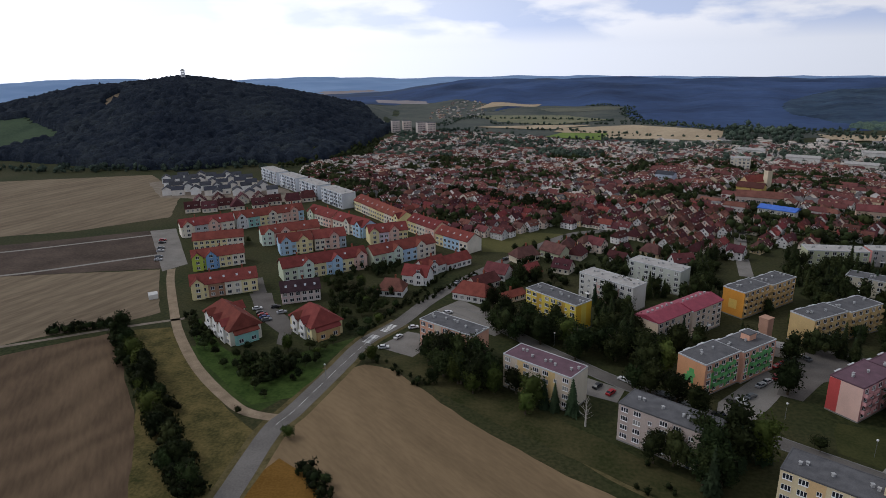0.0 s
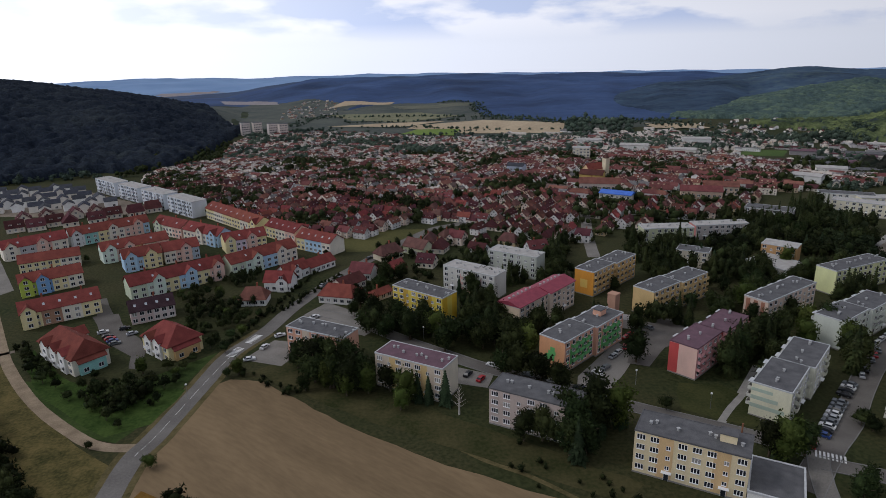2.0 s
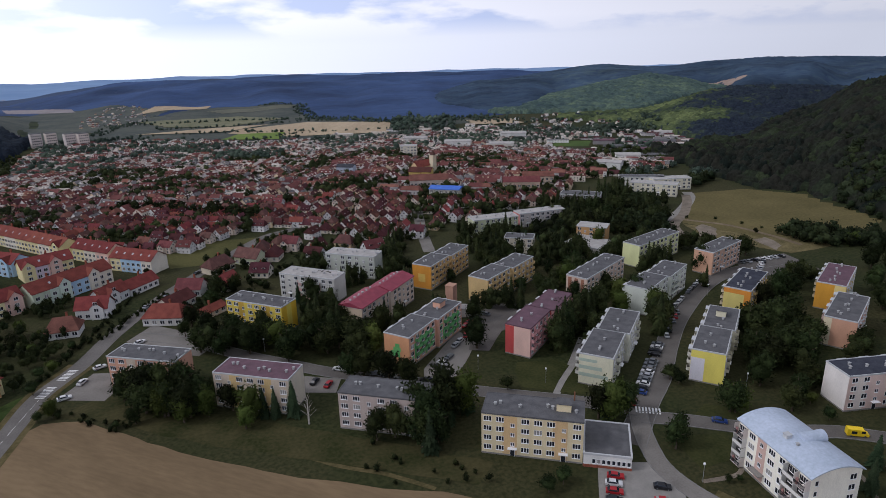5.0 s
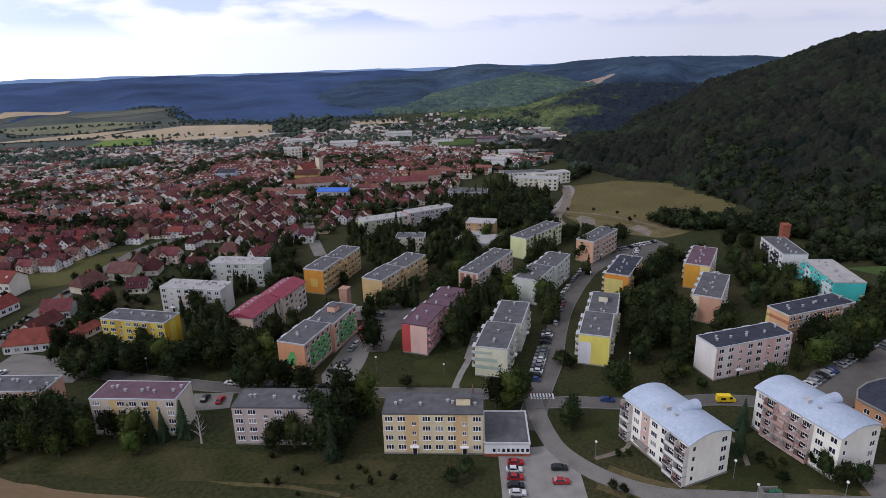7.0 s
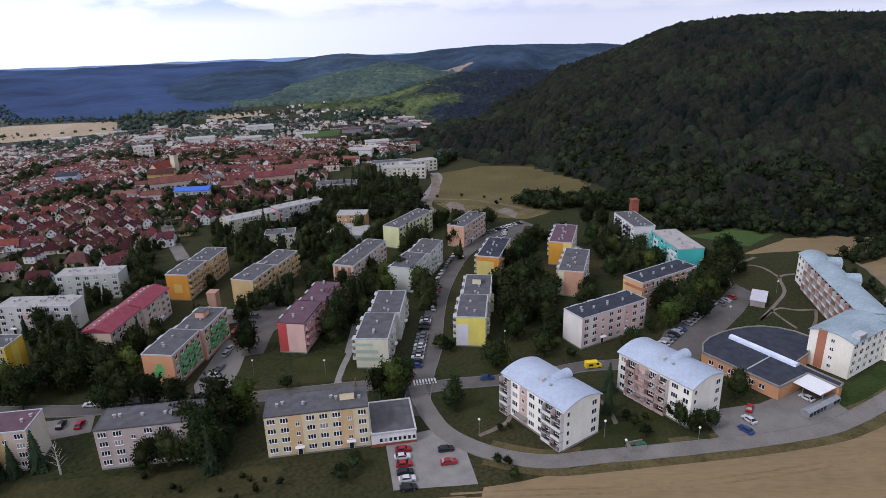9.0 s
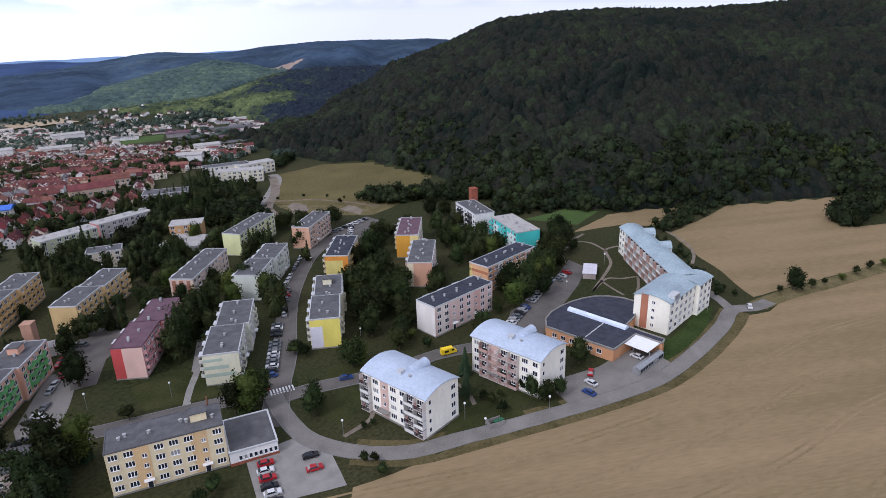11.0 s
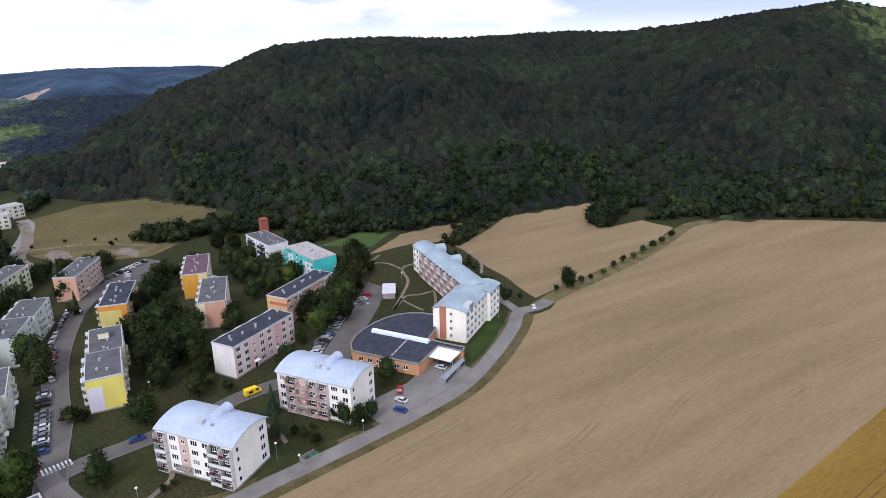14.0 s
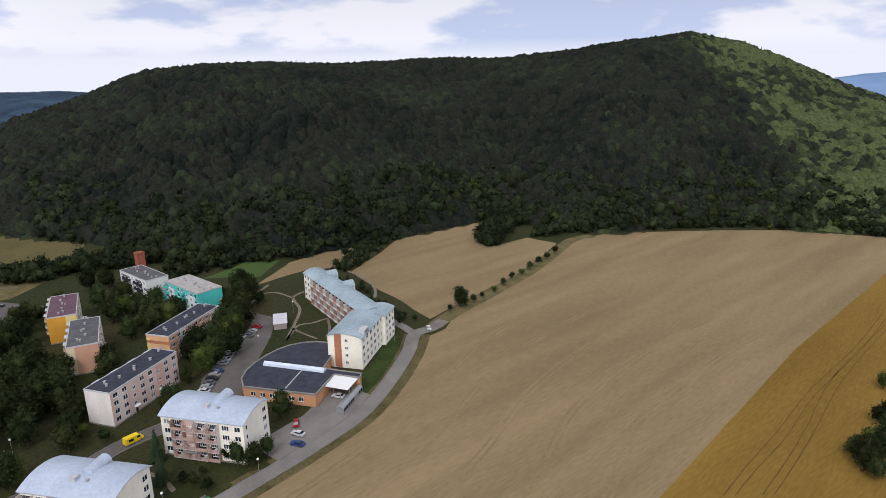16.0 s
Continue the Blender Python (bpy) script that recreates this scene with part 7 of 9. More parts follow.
TOWN_ROOF_F = surface("town_roofs_maroon", (0.050, 0.022, 0.024), (0.100, 0.042, 0.044), 0.05, 0.5, 0.85, world_space=True)
TOWN_ROOF_E = surface("town_roofs_pale", (0.34, 0.29, 0.25), (0.55, 0.50, 0.45), 0.05, 0.5, 0.85, world_space=True)
tagged(new("town_houses", g.mesh("town_houses", plaster((0.76, 0.69, 0.59)), plaster((0.83, 0.81, 0.78)), plaster((0.66, 0.53, 0.38)), plaster((0.55, 0.52, 0.51)), TOWN_ROOF_A, TOWN_ROOF_B, TOWN_ROOF_C, TOWN_ROOF_D, TOWN_ROOF_E, GLASS, TOWN_ROOF_F)),
       "far houses of the town with red and brown roofs", "houses", kind="stuff")
# Grey roofed new houses beside the pale field.
NEW_ROOFS = []
for k in range(3):
    L, W = 8.5 + k, 7.2
    g = Geo()
    g.prism([(-W / 2, -0.1), (W / 2, -0.1), (W / 2, 4.6), (0, 6.6), (-W / 2, 4.6)], -L / 2, L / 2, 0, "x")
    NEW_ROOFS.append((L, W, g.mesh("wall", plaster(((0.80, 0.80, 0.78), (0.74, 0.70, 0.64), (0.80, 0.77, 0.73))[k])), gable_roof(L, W, 4.8, 7.2, 0.3).mesh("roof", (TILE_GREY, NAVY, TILE_GREY)[k])))
for i in range(13):
    for j in range(6):
        x, y = -290 + i * 12.5 + rng.uniform(-2, 2), 470 + j * 16 + (i % 2) * 5 + rng.uniform(-2, 2)
        if not inside(x, y, [(-284, 540), (-268, 552), (-228, 562), (-194, 533), (-152, 484), (-182, 468), (-249, 484)]):
            continue
        k = rng.randrange(3)
        L, W, wall_me, roof_me = NEW_ROOFS[k]
        t = thing("house", x, y, 0, rng.choice((22, 112)) + rng.uniform(-4, 4), "new pale house with a dark grey roof", "house", "new houses")
        part("wall", wall_me, t)
        part("roof", roof_me, t)
        part("window", WIN, t, pose(L * 0.2, -W / 2 - 0.02, 1.5))
for x, y in ((-204, 430), (-192, 431), (-184, 440), (-174, 437), (-159, 441), (-152, 452), (-138, 454), (-178, 458), (-208, 452), (-129, 463), (-166, 462), (-196, 458)):
    k = rng.choice((2, 8))
    L, W, eave, ridge, wall_me, roof_me, win_me = KINDS[k]
    t = thing("house", x, y, 0, 25 + rng.choice((0, 90)), "cream house with a dark red tiled roof", "house", "family houses")
    part("wall", wall_me, t)
    part("roof", roof_me, t)
    tagged(part("glazing", win_me, t), kind="stuff")
# Far town halls and works: long low sheds beyond the centre.
for x, y, L, W, a, h, c, r in ((352, 418, 32, 18, -52, 7, WHITE, PALE_ROOF), (438, 530, 40, 9, -35, 4, (0.30, 0.28, 0.28), PLUM), (432, 488, 76, 15, -35, 4, (0.30, 0.28, 0.28), BITUMEN), (462, 490, 40, 12, -35, 4, (0.30, 0.28, 0.28), PLUM), (466, 446, 26, 11, -65, 5, WHITE, PALE_ROOF), (440, 462, 60, 13, -35, 4, (0.30, 0.28, 0.28), PLUM), (405, 474, 50, 12, -35, 4, (0.30, 0.28, 0.28), BITUMEN), (418, 436, 50, 13, -35, 4, (0.30, 0.28, 0.28), BITUMEN), (388, 438, 34, 16, -35, 7, WHITE, PALE_ROOF),
                                (480, 500, 60, 16, -38, 4, (0.30, 0.28, 0.28), BITUMEN), (276, 656, 40, 18, -28, 6, WHITE, PALE_ROOF), (300, 600, 44, 20, -30, 7, WHITE, PALE_ROOF), (330, 560, 40, 18, -35, 7, (0.6, 0.58, 0.52), PALE_ROOF),
                                (540, 540, 60, 5, -42, 3.5, WHITE, PALE_ROOF), (380, 620, 46, 18, -25, 7, WHITE, PALE_ROOF)):
    L, W = L * 0.62, W * 0.75
    t = thing("industrial_hall", x, y, 0, a, "long low pale hall beyond the town centre", "hall", "far halls")
    g = Geo()
    g.box(-L / 2, L / 2, -W / 2, W / 2, -0.5, h, 0)
    part("wall", g.mesh("wall", plaster(c)), t)
    g = Geo()
    g.prism([(-W / 2 - 0.4, h), (W / 2 + 0.4, h), (W / 2 + 0.4, h + 0.3), (0, h + 1.6), (-W / 2 - 0.4, h + 0.3)], -L / 2 - 0.4, L / 2 + 0.4, 0, "x")
    part("roof", g.mesh("roof", r), t)
# Tall blocks far off under the wooded hill.
for i, (x, y, h) in enumerate(((-115, 888, 16.5), (-99, 884, 16.5), (-78, 866, 16), (-64, 860, 16), (-146, 955, 9))):
    t = thing("tower_block", x, y, 0, 20, "tall grey beige tower block far off", "tower block", "far tower blocks")
    g = Geo()
    g.box(-5.6, 5.6, -4.8, 4.8, -0.3, h, 0)
    part("wall", g.mesh("wall", plaster((0.70, 0.61, 0.55) if i % 2 else (0.64, 0.57, 0.54))), t)
    g = Geo()
    g.box(-5.7, 5.7, -4.9, 4.9, h, h + 0.5, 0)
    part("roof", g.mesh("roof", BITUMEN), t)
    for k in range(int(h / 3)):
        g = Geo()
        for j in range(5):
            g.box(-4.9 + 2.1 * j, -3.6 + 2.1 * j, -4.86, -4.8, 1.2 + 3 * k, 2.3 + 3 * k, 0)
        tagged(part("window_band", g.mesh("window_band", GLASS), t), kind="stuff")

# ---- trees ----


def ico(sub):
    bm = bmesh.new()
    bmesh.ops.create_icosphere(bm, subdivisions=sub, radius=1.0)
    v = np.array([x.co for x in bm.verts])
    f = np.array([[q.index for q in p.verts] for p in bm.faces])
    bm.free()
    return v, f


ICO1, ICO2 = ico(1), ico(2)


def raw_mesh(name, v, f, mat, smooth_faces=False):
    me = bpy.data.meshes.new(name)
    me.vertices.add(len(v))
    me.vertices.foreach_set("co", np.asarray(v, np.float32).ravel())
    k = f.shape[1]
    me.loops.add(len(f) * k)
    me.loops.foreach_set("vertex_index", np.asarray(f, np.int32).ravel())
    me.polygons.add(len(f))
    me.polygons.foreach_set("loop_start", np.arange(0, len(f) * k, k, dtype=np.int32))
    if smooth_faces:
        me.polygons.foreach_set("use_smooth", np.ones(len(f), bool))
    me.materials.append(mat)
    me.update(calc_edges=True)
    me.validate()
    return me


def crown_mesh(seed, h, r, mat, lobes=9, leaves=1350, low=0.2, leaf=1.0, fine=True):
    """A crown of overlapping uneven boughs, hidden under many loose sprays of leaves."""
    rn = np.random.RandomState(seed)
    ball = ICO2 if fine else ICO1
    vs, fs, k, boughs = [], [], 0, []
    mid = np.array((0, 0, h * (low + 1) / 2))
    for i in range(lobes):
        d = rn.normal(size=3)
        d /= np.linalg.norm(d)
        c = mid + d * (r * 0.46, r * 0.46, h * (1 - low) * 0.30) * (0.3 if i == 0 else rn.uniform(0.75, 1.1))
        q = r * (0.60 if i == 0 else rn.uniform(0.26, 0.46))
        axes = np.array((q, q, q * h * (1 - low) / (2 * r) * rn.uniform(0.8, 1.05)))
        boughs.append((c, axes))
        v = ball[0] * axes * 0.94 * (1 + 0.16 * rn.normal(size=(len(ball[0]), 1))) + c
        v[:, 2] = np.maximum(v[:, 2], h * low * 0.8)
        vs.append(v)
        fs.append(ball[1] + k)
        k += len(v)
    pick = rn.randint(0, lobes, leaves)
    way = rn.normal(size=(leaves, 3))
    way /= np.linalg.norm(way, axis=1)[:, None]
    base = np.array([b[0] for b in boughs])[pick] + way * np.array([b[1] for b in boughs])[pick]
    base[:, 2] = np.maximum(base[:, 2], h * low * 0.8)
    out = base + (base - mid) * rn.uniform(-0.05, 0.26, size=(leaves, 1)) + rn.normal(size=(leaves, 3)) * 0.2 * r / 3
    a = rn.normal(size=(leaves, 3))
    b = rn.normal(size=(leaves, 3))
    size = leaf * r / 3.2
    a = a / np.linalg.norm(a, axis=1)[:, None] * rn.uniform(0.2, 0.5, size=(leaves, 1)) * size
    b = b / np.linalg.norm(b, axis=1)[:, None] * rn.uniform(0.2, 0.5, size=(leaves, 1)) * size
    tri = np.stack([out - (a + b) / 3, out + a * 0.7, out + b * 0.7], 1).reshape(-1, 3)
    vs.append(tri)
    fs.append(np.arange(leaves * 3).reshape(-1, 3) + k)
    return raw_mesh("crown", np.concatenate(vs), np.concatenate(fs), mat)


def trunk_mesh(seed, h, bark=BARK, limbs=6):
    rn = random.Random(seed)
    g = Geo()
    g.tube((0, 0, -0.2), (0.05, 0.02, h * 0.45), 0.032 * h, 0.018 * h, 8)
    g.tube((0.05, 0.02, h * 0.45), (0.1, 0.1, h * 0.85), 0.018 * h, 0.005 * h, 6)
    for i in range(limbs):
        w = 2 * math.pi * i / limbs + rn.uniform(-0.3, 0.3)
        z = h * rn.uniform(0.28, 0.6)
        g.tube((0, 0, z), (math.cos(w) * h * 0.26, math.sin(w) * h * 0.26, z + h * 0.2), 0.011 * h, 0.003 * h, 5)
    return g.mesh("trunk", bark)


def spruce_mesh(seed, h=10.0, r=2.1):
    rn = np.random.RandomState(seed)
    vs, fs, k = [], [], 0
    layers = 15
    for i in range(layers):
        z = h * (0.08 + 0.9 * i / layers)
        rad = r * (1 - i / layers) ** 0.85 + 0.12
        nb = 13 - i // 3
        for j in range(nb):
            w = 2 * math.pi * (j + rn.uniform(-0.3, 0.3)) / nb + i
            q = rad * rn.uniform(0.75, 1.15)
            hw = 0.42 * rad / 2 + 0.12
            d, s = np.array((math.cos(w), math.sin(w), 0)), np.array((-math.sin(w), math.cos(w), 0))
            up = np.array((0, 0, 1.0))
            vs.append(np.array([up * (z + 0.55), d * q * 0.6 + s * hw + up * (z - 0.1), d * q - up * (0.28 * q) + up * z, d * q * 0.6 - s * hw + up * (z - 0.1)]))
            fs.append(np.array([[k, k + 1, k + 2], [k, k + 2, k + 3]]))
            k += 4
    return raw_mesh("crown", np.concatenate(vs), np.concatenate(fs), NEEDLE)


CROWNS = [crown_mesh(s, 9.0, rr * 1.05, mt, low=0.07, leaf=1.35, fine=False) for s, rr, mt in ((1, 3.3, LEAF), (2, 3.8, LEAF), (3, 2.9, LEAF), (4, 3.5, LEAF), (5, 3.2, LEAF_LIGHT))]
TRUNKS = [trunk_mesh(s, 9.0) for s in range(3)]
BUSHES = [crown_mesh(s, 4.0, 2.2, mt, 6, 600, 0.08, 1.2, False) for s, mt in ((11, LEAF), (12, LEAF), (13, LEAF_LIGHT))]
BUSH_STEM = trunk_mesh(21, 2.8, limbs=7)
LIGHT_CROWNS = [crown_mesh(60 + k, 9.4, 3.0 + 0.15 * k, LEAF, 6, 520, 0.10, 1.6, False) for k in range(5)]
SPRUCES = [spruce_mesh(s) for s in (31, 32)]
SPRUCE_TRUNK = trunk_mesh(41, 9.0, limbs=0)
tree_rng = random.Random(5)


def place_tree(x, y, h, spruce=False, group="estate trees"):
    z = 0.0
    a = tree_rng.uniform(0, 360)
    if spruce:
        s = h / 10.0 * 1.15
        t = thing("spruce_tree", x, y, z, a, "dark green spruce with drooping branches", "tree", group)
        part("trunk", SPRUCE_TRUNK, t)
        part("crown", tree_rng.choice(SPRUCES), t)
    elif h <= 5:
        s = h / 4.0
        t = thing("bush", x, y, z, a, "rounded dark green leafy bush", "bush", "bushes")
        part("stem", BUSH_STEM, t)
        part("crown", tree_rng.choice(BUSHES if tree_rng.random() < 0.4 else BUSHES[:2]), t)
    else:
        s = h / 9.0 * (tree_rng.uniform(1.32, 1.66) if h >= 7 else tree_rng.uniform(1.15, 1.45))
        t = thing("leafy_tree", x, y, z, a, "dark green broad leafed tree in full leaf", "tree", group)
        part("trunk", tree_rng.choice(TRUNKS), t)
        part("crown", tree_rng.choice(CROWNS[3:] if tree_rng.random() < 0.3 else CROWNS[:4]), t)
    t.scale = (s * tree_rng.uniform(0.9, 1.12), s * tree_rng.uniform(0.9, 1.12), s)
    return t


TREES = {}
TREES["front row"] = ([(-12, 192, 8), (-7, 187, 9), (-2, 181, 7), (5, 181, 7), (-9, 204, 9), (0, 192, 9), (14, 169, 6), (56, 137, 9), (63, 145, 9), (16, 173, 8), (12, 181, 8), (0, 194, 9), (-7, 196, 9), (-11, 204, 9), (-3, 186, 8), (-15, 200, 8), (3, 186, 8), (58, 139, 10), (67, 147, 11), (74, 147, 10), (59, 146, 9), (51, 145, 8), (46, 146, 7), (60, 136, 9), (107, 126, 8), (110, 124, 9), (116, 124, 7), (81, 107, 5), (76, 106, 5)],
    [(20, 173, 9), (28, 169, 11), (23, 171, 9), (70, 149, 12), (67, 144, 12), (57, 134, 12), (62, 139, 11), (75, 147, 11), (109, 125, 9)])
TREES["yellow side"] = ([(6, 253, 7), (11, 236, 8), (19, 230, 8), (23, 217, 9), (31, 233, 7), (35, 207, 9), (32, 217, 8), (14, 221, 8), (7, 227, 8), (46, 209, 9), (53, 206, 9), (56, 196, 10), (62, 195, 9), (70, 209, 9), (61, 176, 8), (54, 181, 9), (65, 170, 7), (55, 253, 8), (63, 258, 8), (48, 232, 7), (57, 225, 8), (50, 184, 8)],
    [(76, 220, 9), (50, 257, 8)])
TREES["court"] = ([(160, 214, 9), (166, 219, 9), (173, 221, 8), (186, 226, 8), (160, 180, 8), (146, 214, 8), (140, 200, 8), (168, 191, 8), (97, 182, 9), (108, 204, 7), (118, 214, 6), (132, 182, 9), (143, 190, 8), (155, 200, 8), (126, 169, 10), (136, 175, 8), (169, 199, 8), (169, 190, 9), (173, 185, 9), (169, 170, 10), (165, 161, 8), (154, 185, 7), (121, 231, 6), (142, 246, 7), (118, 246, 6), (163, 234, 6), (159, 239, 6), (131, 223, 6), (140, 220, 6), (92, 152, 5)],
    [])
TREES["far court"] = ([(289.7, 271.5, 2.4), (301.7, 261.1, 2.6), (306.4, 246.2, 2.8), (298.4, 230.4, 3.6), (308.9, 234.8, 2.2), (181, 254, 9), (190, 246, 9), (212, 258, 8), (176, 233, 7), (188, 234, 6), (208, 235, 6), (265, 274, 9), (244, 292, 9), (247, 307, 9), (225, 283, 7), (273, 275, 9), (262, 303, 9), (286, 302, 9), (244, 230, 7), (227, 202, 9), (251, 205, 8), (263, 207, 8), (233, 208, 6)],
    [(176, 262, 9), (174, 270, 10), (168, 274, 9), (157, 271, 9), (235, 274, 9), (244, 274, 9), (255, 273, 9), (276, 301, 9)])
TREES["alley"] = ([(188, 143, 9), (174, 129, 10), (163, 117, 9), (195, 138, 10), (181, 124, 10), (209, 140, 10), (187, 119, 10), (166, 107, 7), (210, 155, 9), (225, 160, 9), (231, 159, 8), (203, 128, 8), (173, 122, 9), (245, 166, 8), (174, 110, 8), (249, 173, 7), (144, 110, 7), (143, 130, 4), (141, 133, 5), (120, 108, 6), (177, 108, 6), (164, 95, 5)],
    [])
TREES["upper right"] = ([(254, 135, 9), (235, 119, 8), (272, 149, 9), (281, 142, 8), (299, 159, 8), (252, 110, 8), (261, 110, 8), (224, 90, 8), (221, 81, 8), (240, 86, 8), (241, 79, 9), (221, 74, 7), (214, 89, 7), (297, 166, 8), (263, 177, 6), (215, 78, 6), (262, 133, 7), (273, 125, 7), (265, 84, 8)],
    [(272, 93, 9), (154, 76, 9)])
TREES["parking belt"] = ([(218, 87, 9), (228, 84, 9), (231, 81, 8), (238, 78, 8), (249, 77, 8), (206, 80, 8), (215, 79, 8), (262, 82, 8), (273, 82, 7), (271, 92, 7), (284, 91, 7), (247, 98, 7), (198, 84, 6), (184, 83, 6), (180, 83, 6), (159, 103, 7), (167, 103, 5), (175, 46, 7), (274, 78, 6), (289, 89, 8), (247, 86, 8)],
    [(144, 71, 9)])
TREES["round white"] = ([(151, 53, 6), (151, 49, 6), (155, 46, 6), (140, 58, 4), (143, 62, 4), (154, 57, 5), (104, 74, 4), (107, 79, 3), (106, 81, 3), (116, 105, 8), (143, 111, 8), (142, 130, 5), (143, 134, 5), (265, -14, 7.5), (261, -9, 3.4), (270, -20, 4.4), (276, -25, 3.4), (283.5, -31, 4), (293, -37, 3.8), (301, -42, 4), (308, -48, 4.4), (317, -54, 4.4), (325, -60, 4.6), (334, -66, 4.8), (345, -72, 5), (254, 11, 3), (250, 6, 3), (120, 88, 2.2), (117.5, 89, 2.4), (144, 65, 3.4), (147, 61.5, 2.8)],
    [])
TREES["west"] = ([(-38, 203, 6), (-55, 155, 5), (-39, 134, 4), (-42, 202, 4), (-18, 203, 8), (-12, 195, 9), (-6, 187, 9), (0, 183, 9), (-10, 203, 8), (4, 183, 8), (-1, 199, 8), (-15, 187, 6), (-20, 187, 3), (34, 204, 6), (31, 222, 8), (27, 227, 7), (20, 227, 8), (46, 222, 8), (48, 204, 8), (57, 218, 9), (58, 204, 9), (36, 244, 7), (3, 244, 6), (10, 244, 6), (28, 284, 7), (16, 269, 7), (8, 256, 6)],
    [])
TREES["west gardens"] = ([(-51, 226, 5), (-45, 221, 5), (-44, 232, 5), (-41, 237, 5), (-49, 243, 5), (-56, 243, 5), (-56, 262, 6), (-64, 269, 6), (-49, 256, 5), (-47, 269, 5), (-37, 243, 4), (-36, 252, 4), (-55, 216, 4), (-57, 211, 4), (-59, 207, 4), (-55, 276, 6), (-62, 284, 5), (-47, 292, 5), (-42, 301, 5), (-73, 284, 5), (-30, 292, 4), (-25, 310, 4), (-8, 329, 4), (-110, 220, 5), (-103, 211, 5), (-116, 231, 4)],
    [])
TREES["triangle"] = ([(-83, 202, 4), (-76, 194, 5), (-70, 186, 4), (-69, 198, 5), (-66, 202, 5), (-61, 198, 5), (-58, 202, 4), (-74, 182, 5), (-81, 189, 4), (-77, 202, 4), (-74, 206, 4), (-61, 190, 4), (-71, 211, 6), (-86, 211, 4), (-63, 211, 5), (-74, 167, 3), (-90, 197, 4), (-69, 177, 3), (-97, 206, 4)],
    [])
TREES["hedge west"] = ([(-140, 220, 7), (-132, 210, 7), (-125, 201, 7), (-118, 193, 7), (-109, 181, 7), (-101, 171, 6), (-100, 164, 7), (-95, 161, 6), (-94, 156, 6), (-87, 150, 6), (-80, 140, 7), (-73, 131, 7), (-114, 189, 7), (-128, 201, 6), (-110, 178, 6), (-82, 138, 6), (-94, 168, 4), (-168, 222, 4), (-165, 224, 4), (-161, 225, 4), (-158, 228, 4), (-153, 228, 4), (-147, 231, 4), (-80, 145, 5)],
    [])
TREES["golden edge"] = ([(152, -127, 7), (142, -115, 7), (147, -116, 6), (138, -115, 6), (164, -135, 6), (184, -150, 6), (150, -122, 6), (145, -121, 7)],
    [])

for where, (leafy, spruces) in TREES.items():
    for x, y, h in leafy:
        place_tree(x, y, h)
    for x, y, h in spruces:
        place_tree(x, y, h, True)
# A bare dead birch before the beige block.
t = thing("bare_birch", 31, 163, 0, 0, "bare pale birch without leaves", "tree")
part("trunk", trunk_mesh(77, 10.0, BIRCH_BARK, 0), t)
for i in range(22):
    g = Geo()
    w = i * 2.4
    g.tube((0, 0, 0), (math.cos(w) * (2.6 - i * 0.08), math.sin(w) * (2.6 - i * 0.08), 1.9), 0.06, 0.015, 5)
    part("branch", g.mesh("branch", BIRCH_BARK), t, pose(0, 0, 2.2 + i * 0.3))


def grove(zones, seed, name, label, firs=0.0, tall=1.0):
    """Further trees between the blocks, close together, as one mesh of full crowns and trunks."""
    rn = random.Random(seed)
    va, fa, k = [], [], 0
    src = []
    for me in LIGHT_CROWNS[:4] + SPRUCES:
        v = np.zeros(len(me.vertices) * 3, np.float32)
        me.vertices.foreach_get("co", v)
        f = np.zeros(len(me.polygons) * 3, np.int32)
        me.polygons.foreach_get("vertices", f)
        src.append((v.reshape(-1, 3), f.reshape(-1, 3)))
    cones = src[4:]
    for x0, y0, x1, y1, w, count, h in zones:
        for _ in range(count):
            q = rn.random()
            x, y = x0 + (x1 - x0) * q + rn.uniform(-w, w), y0 + (y1 - y0) * q + rn.uniform(-w, w)
            v, f = src[rn.randrange(4)]
            s, a = h / 9.0 * rn.uniform(0.8, 1.3), rn.uniform(0, 6.28)
            if rn.random() < firs:
                v, f = cones[rn.randrange(2)]
                s *= 1.2
            r = np.stack([v[:, 0] * math.cos(a) - v[:, 1] * math.sin(a), v[:, 0] * math.sin(a) + v[:, 1] * math.cos(a), v[:, 2]], 1) * (s, s, s * tall)
            va.append(r + (x, y, -0.6 * s))
            fa.append(f + k)
            k += len(v)
    return tagged(new(name, raw_mesh(name, np.concatenate(va), np.concatenate(fa), GROVE_LEAF)), label, "trees", kind="stuff")


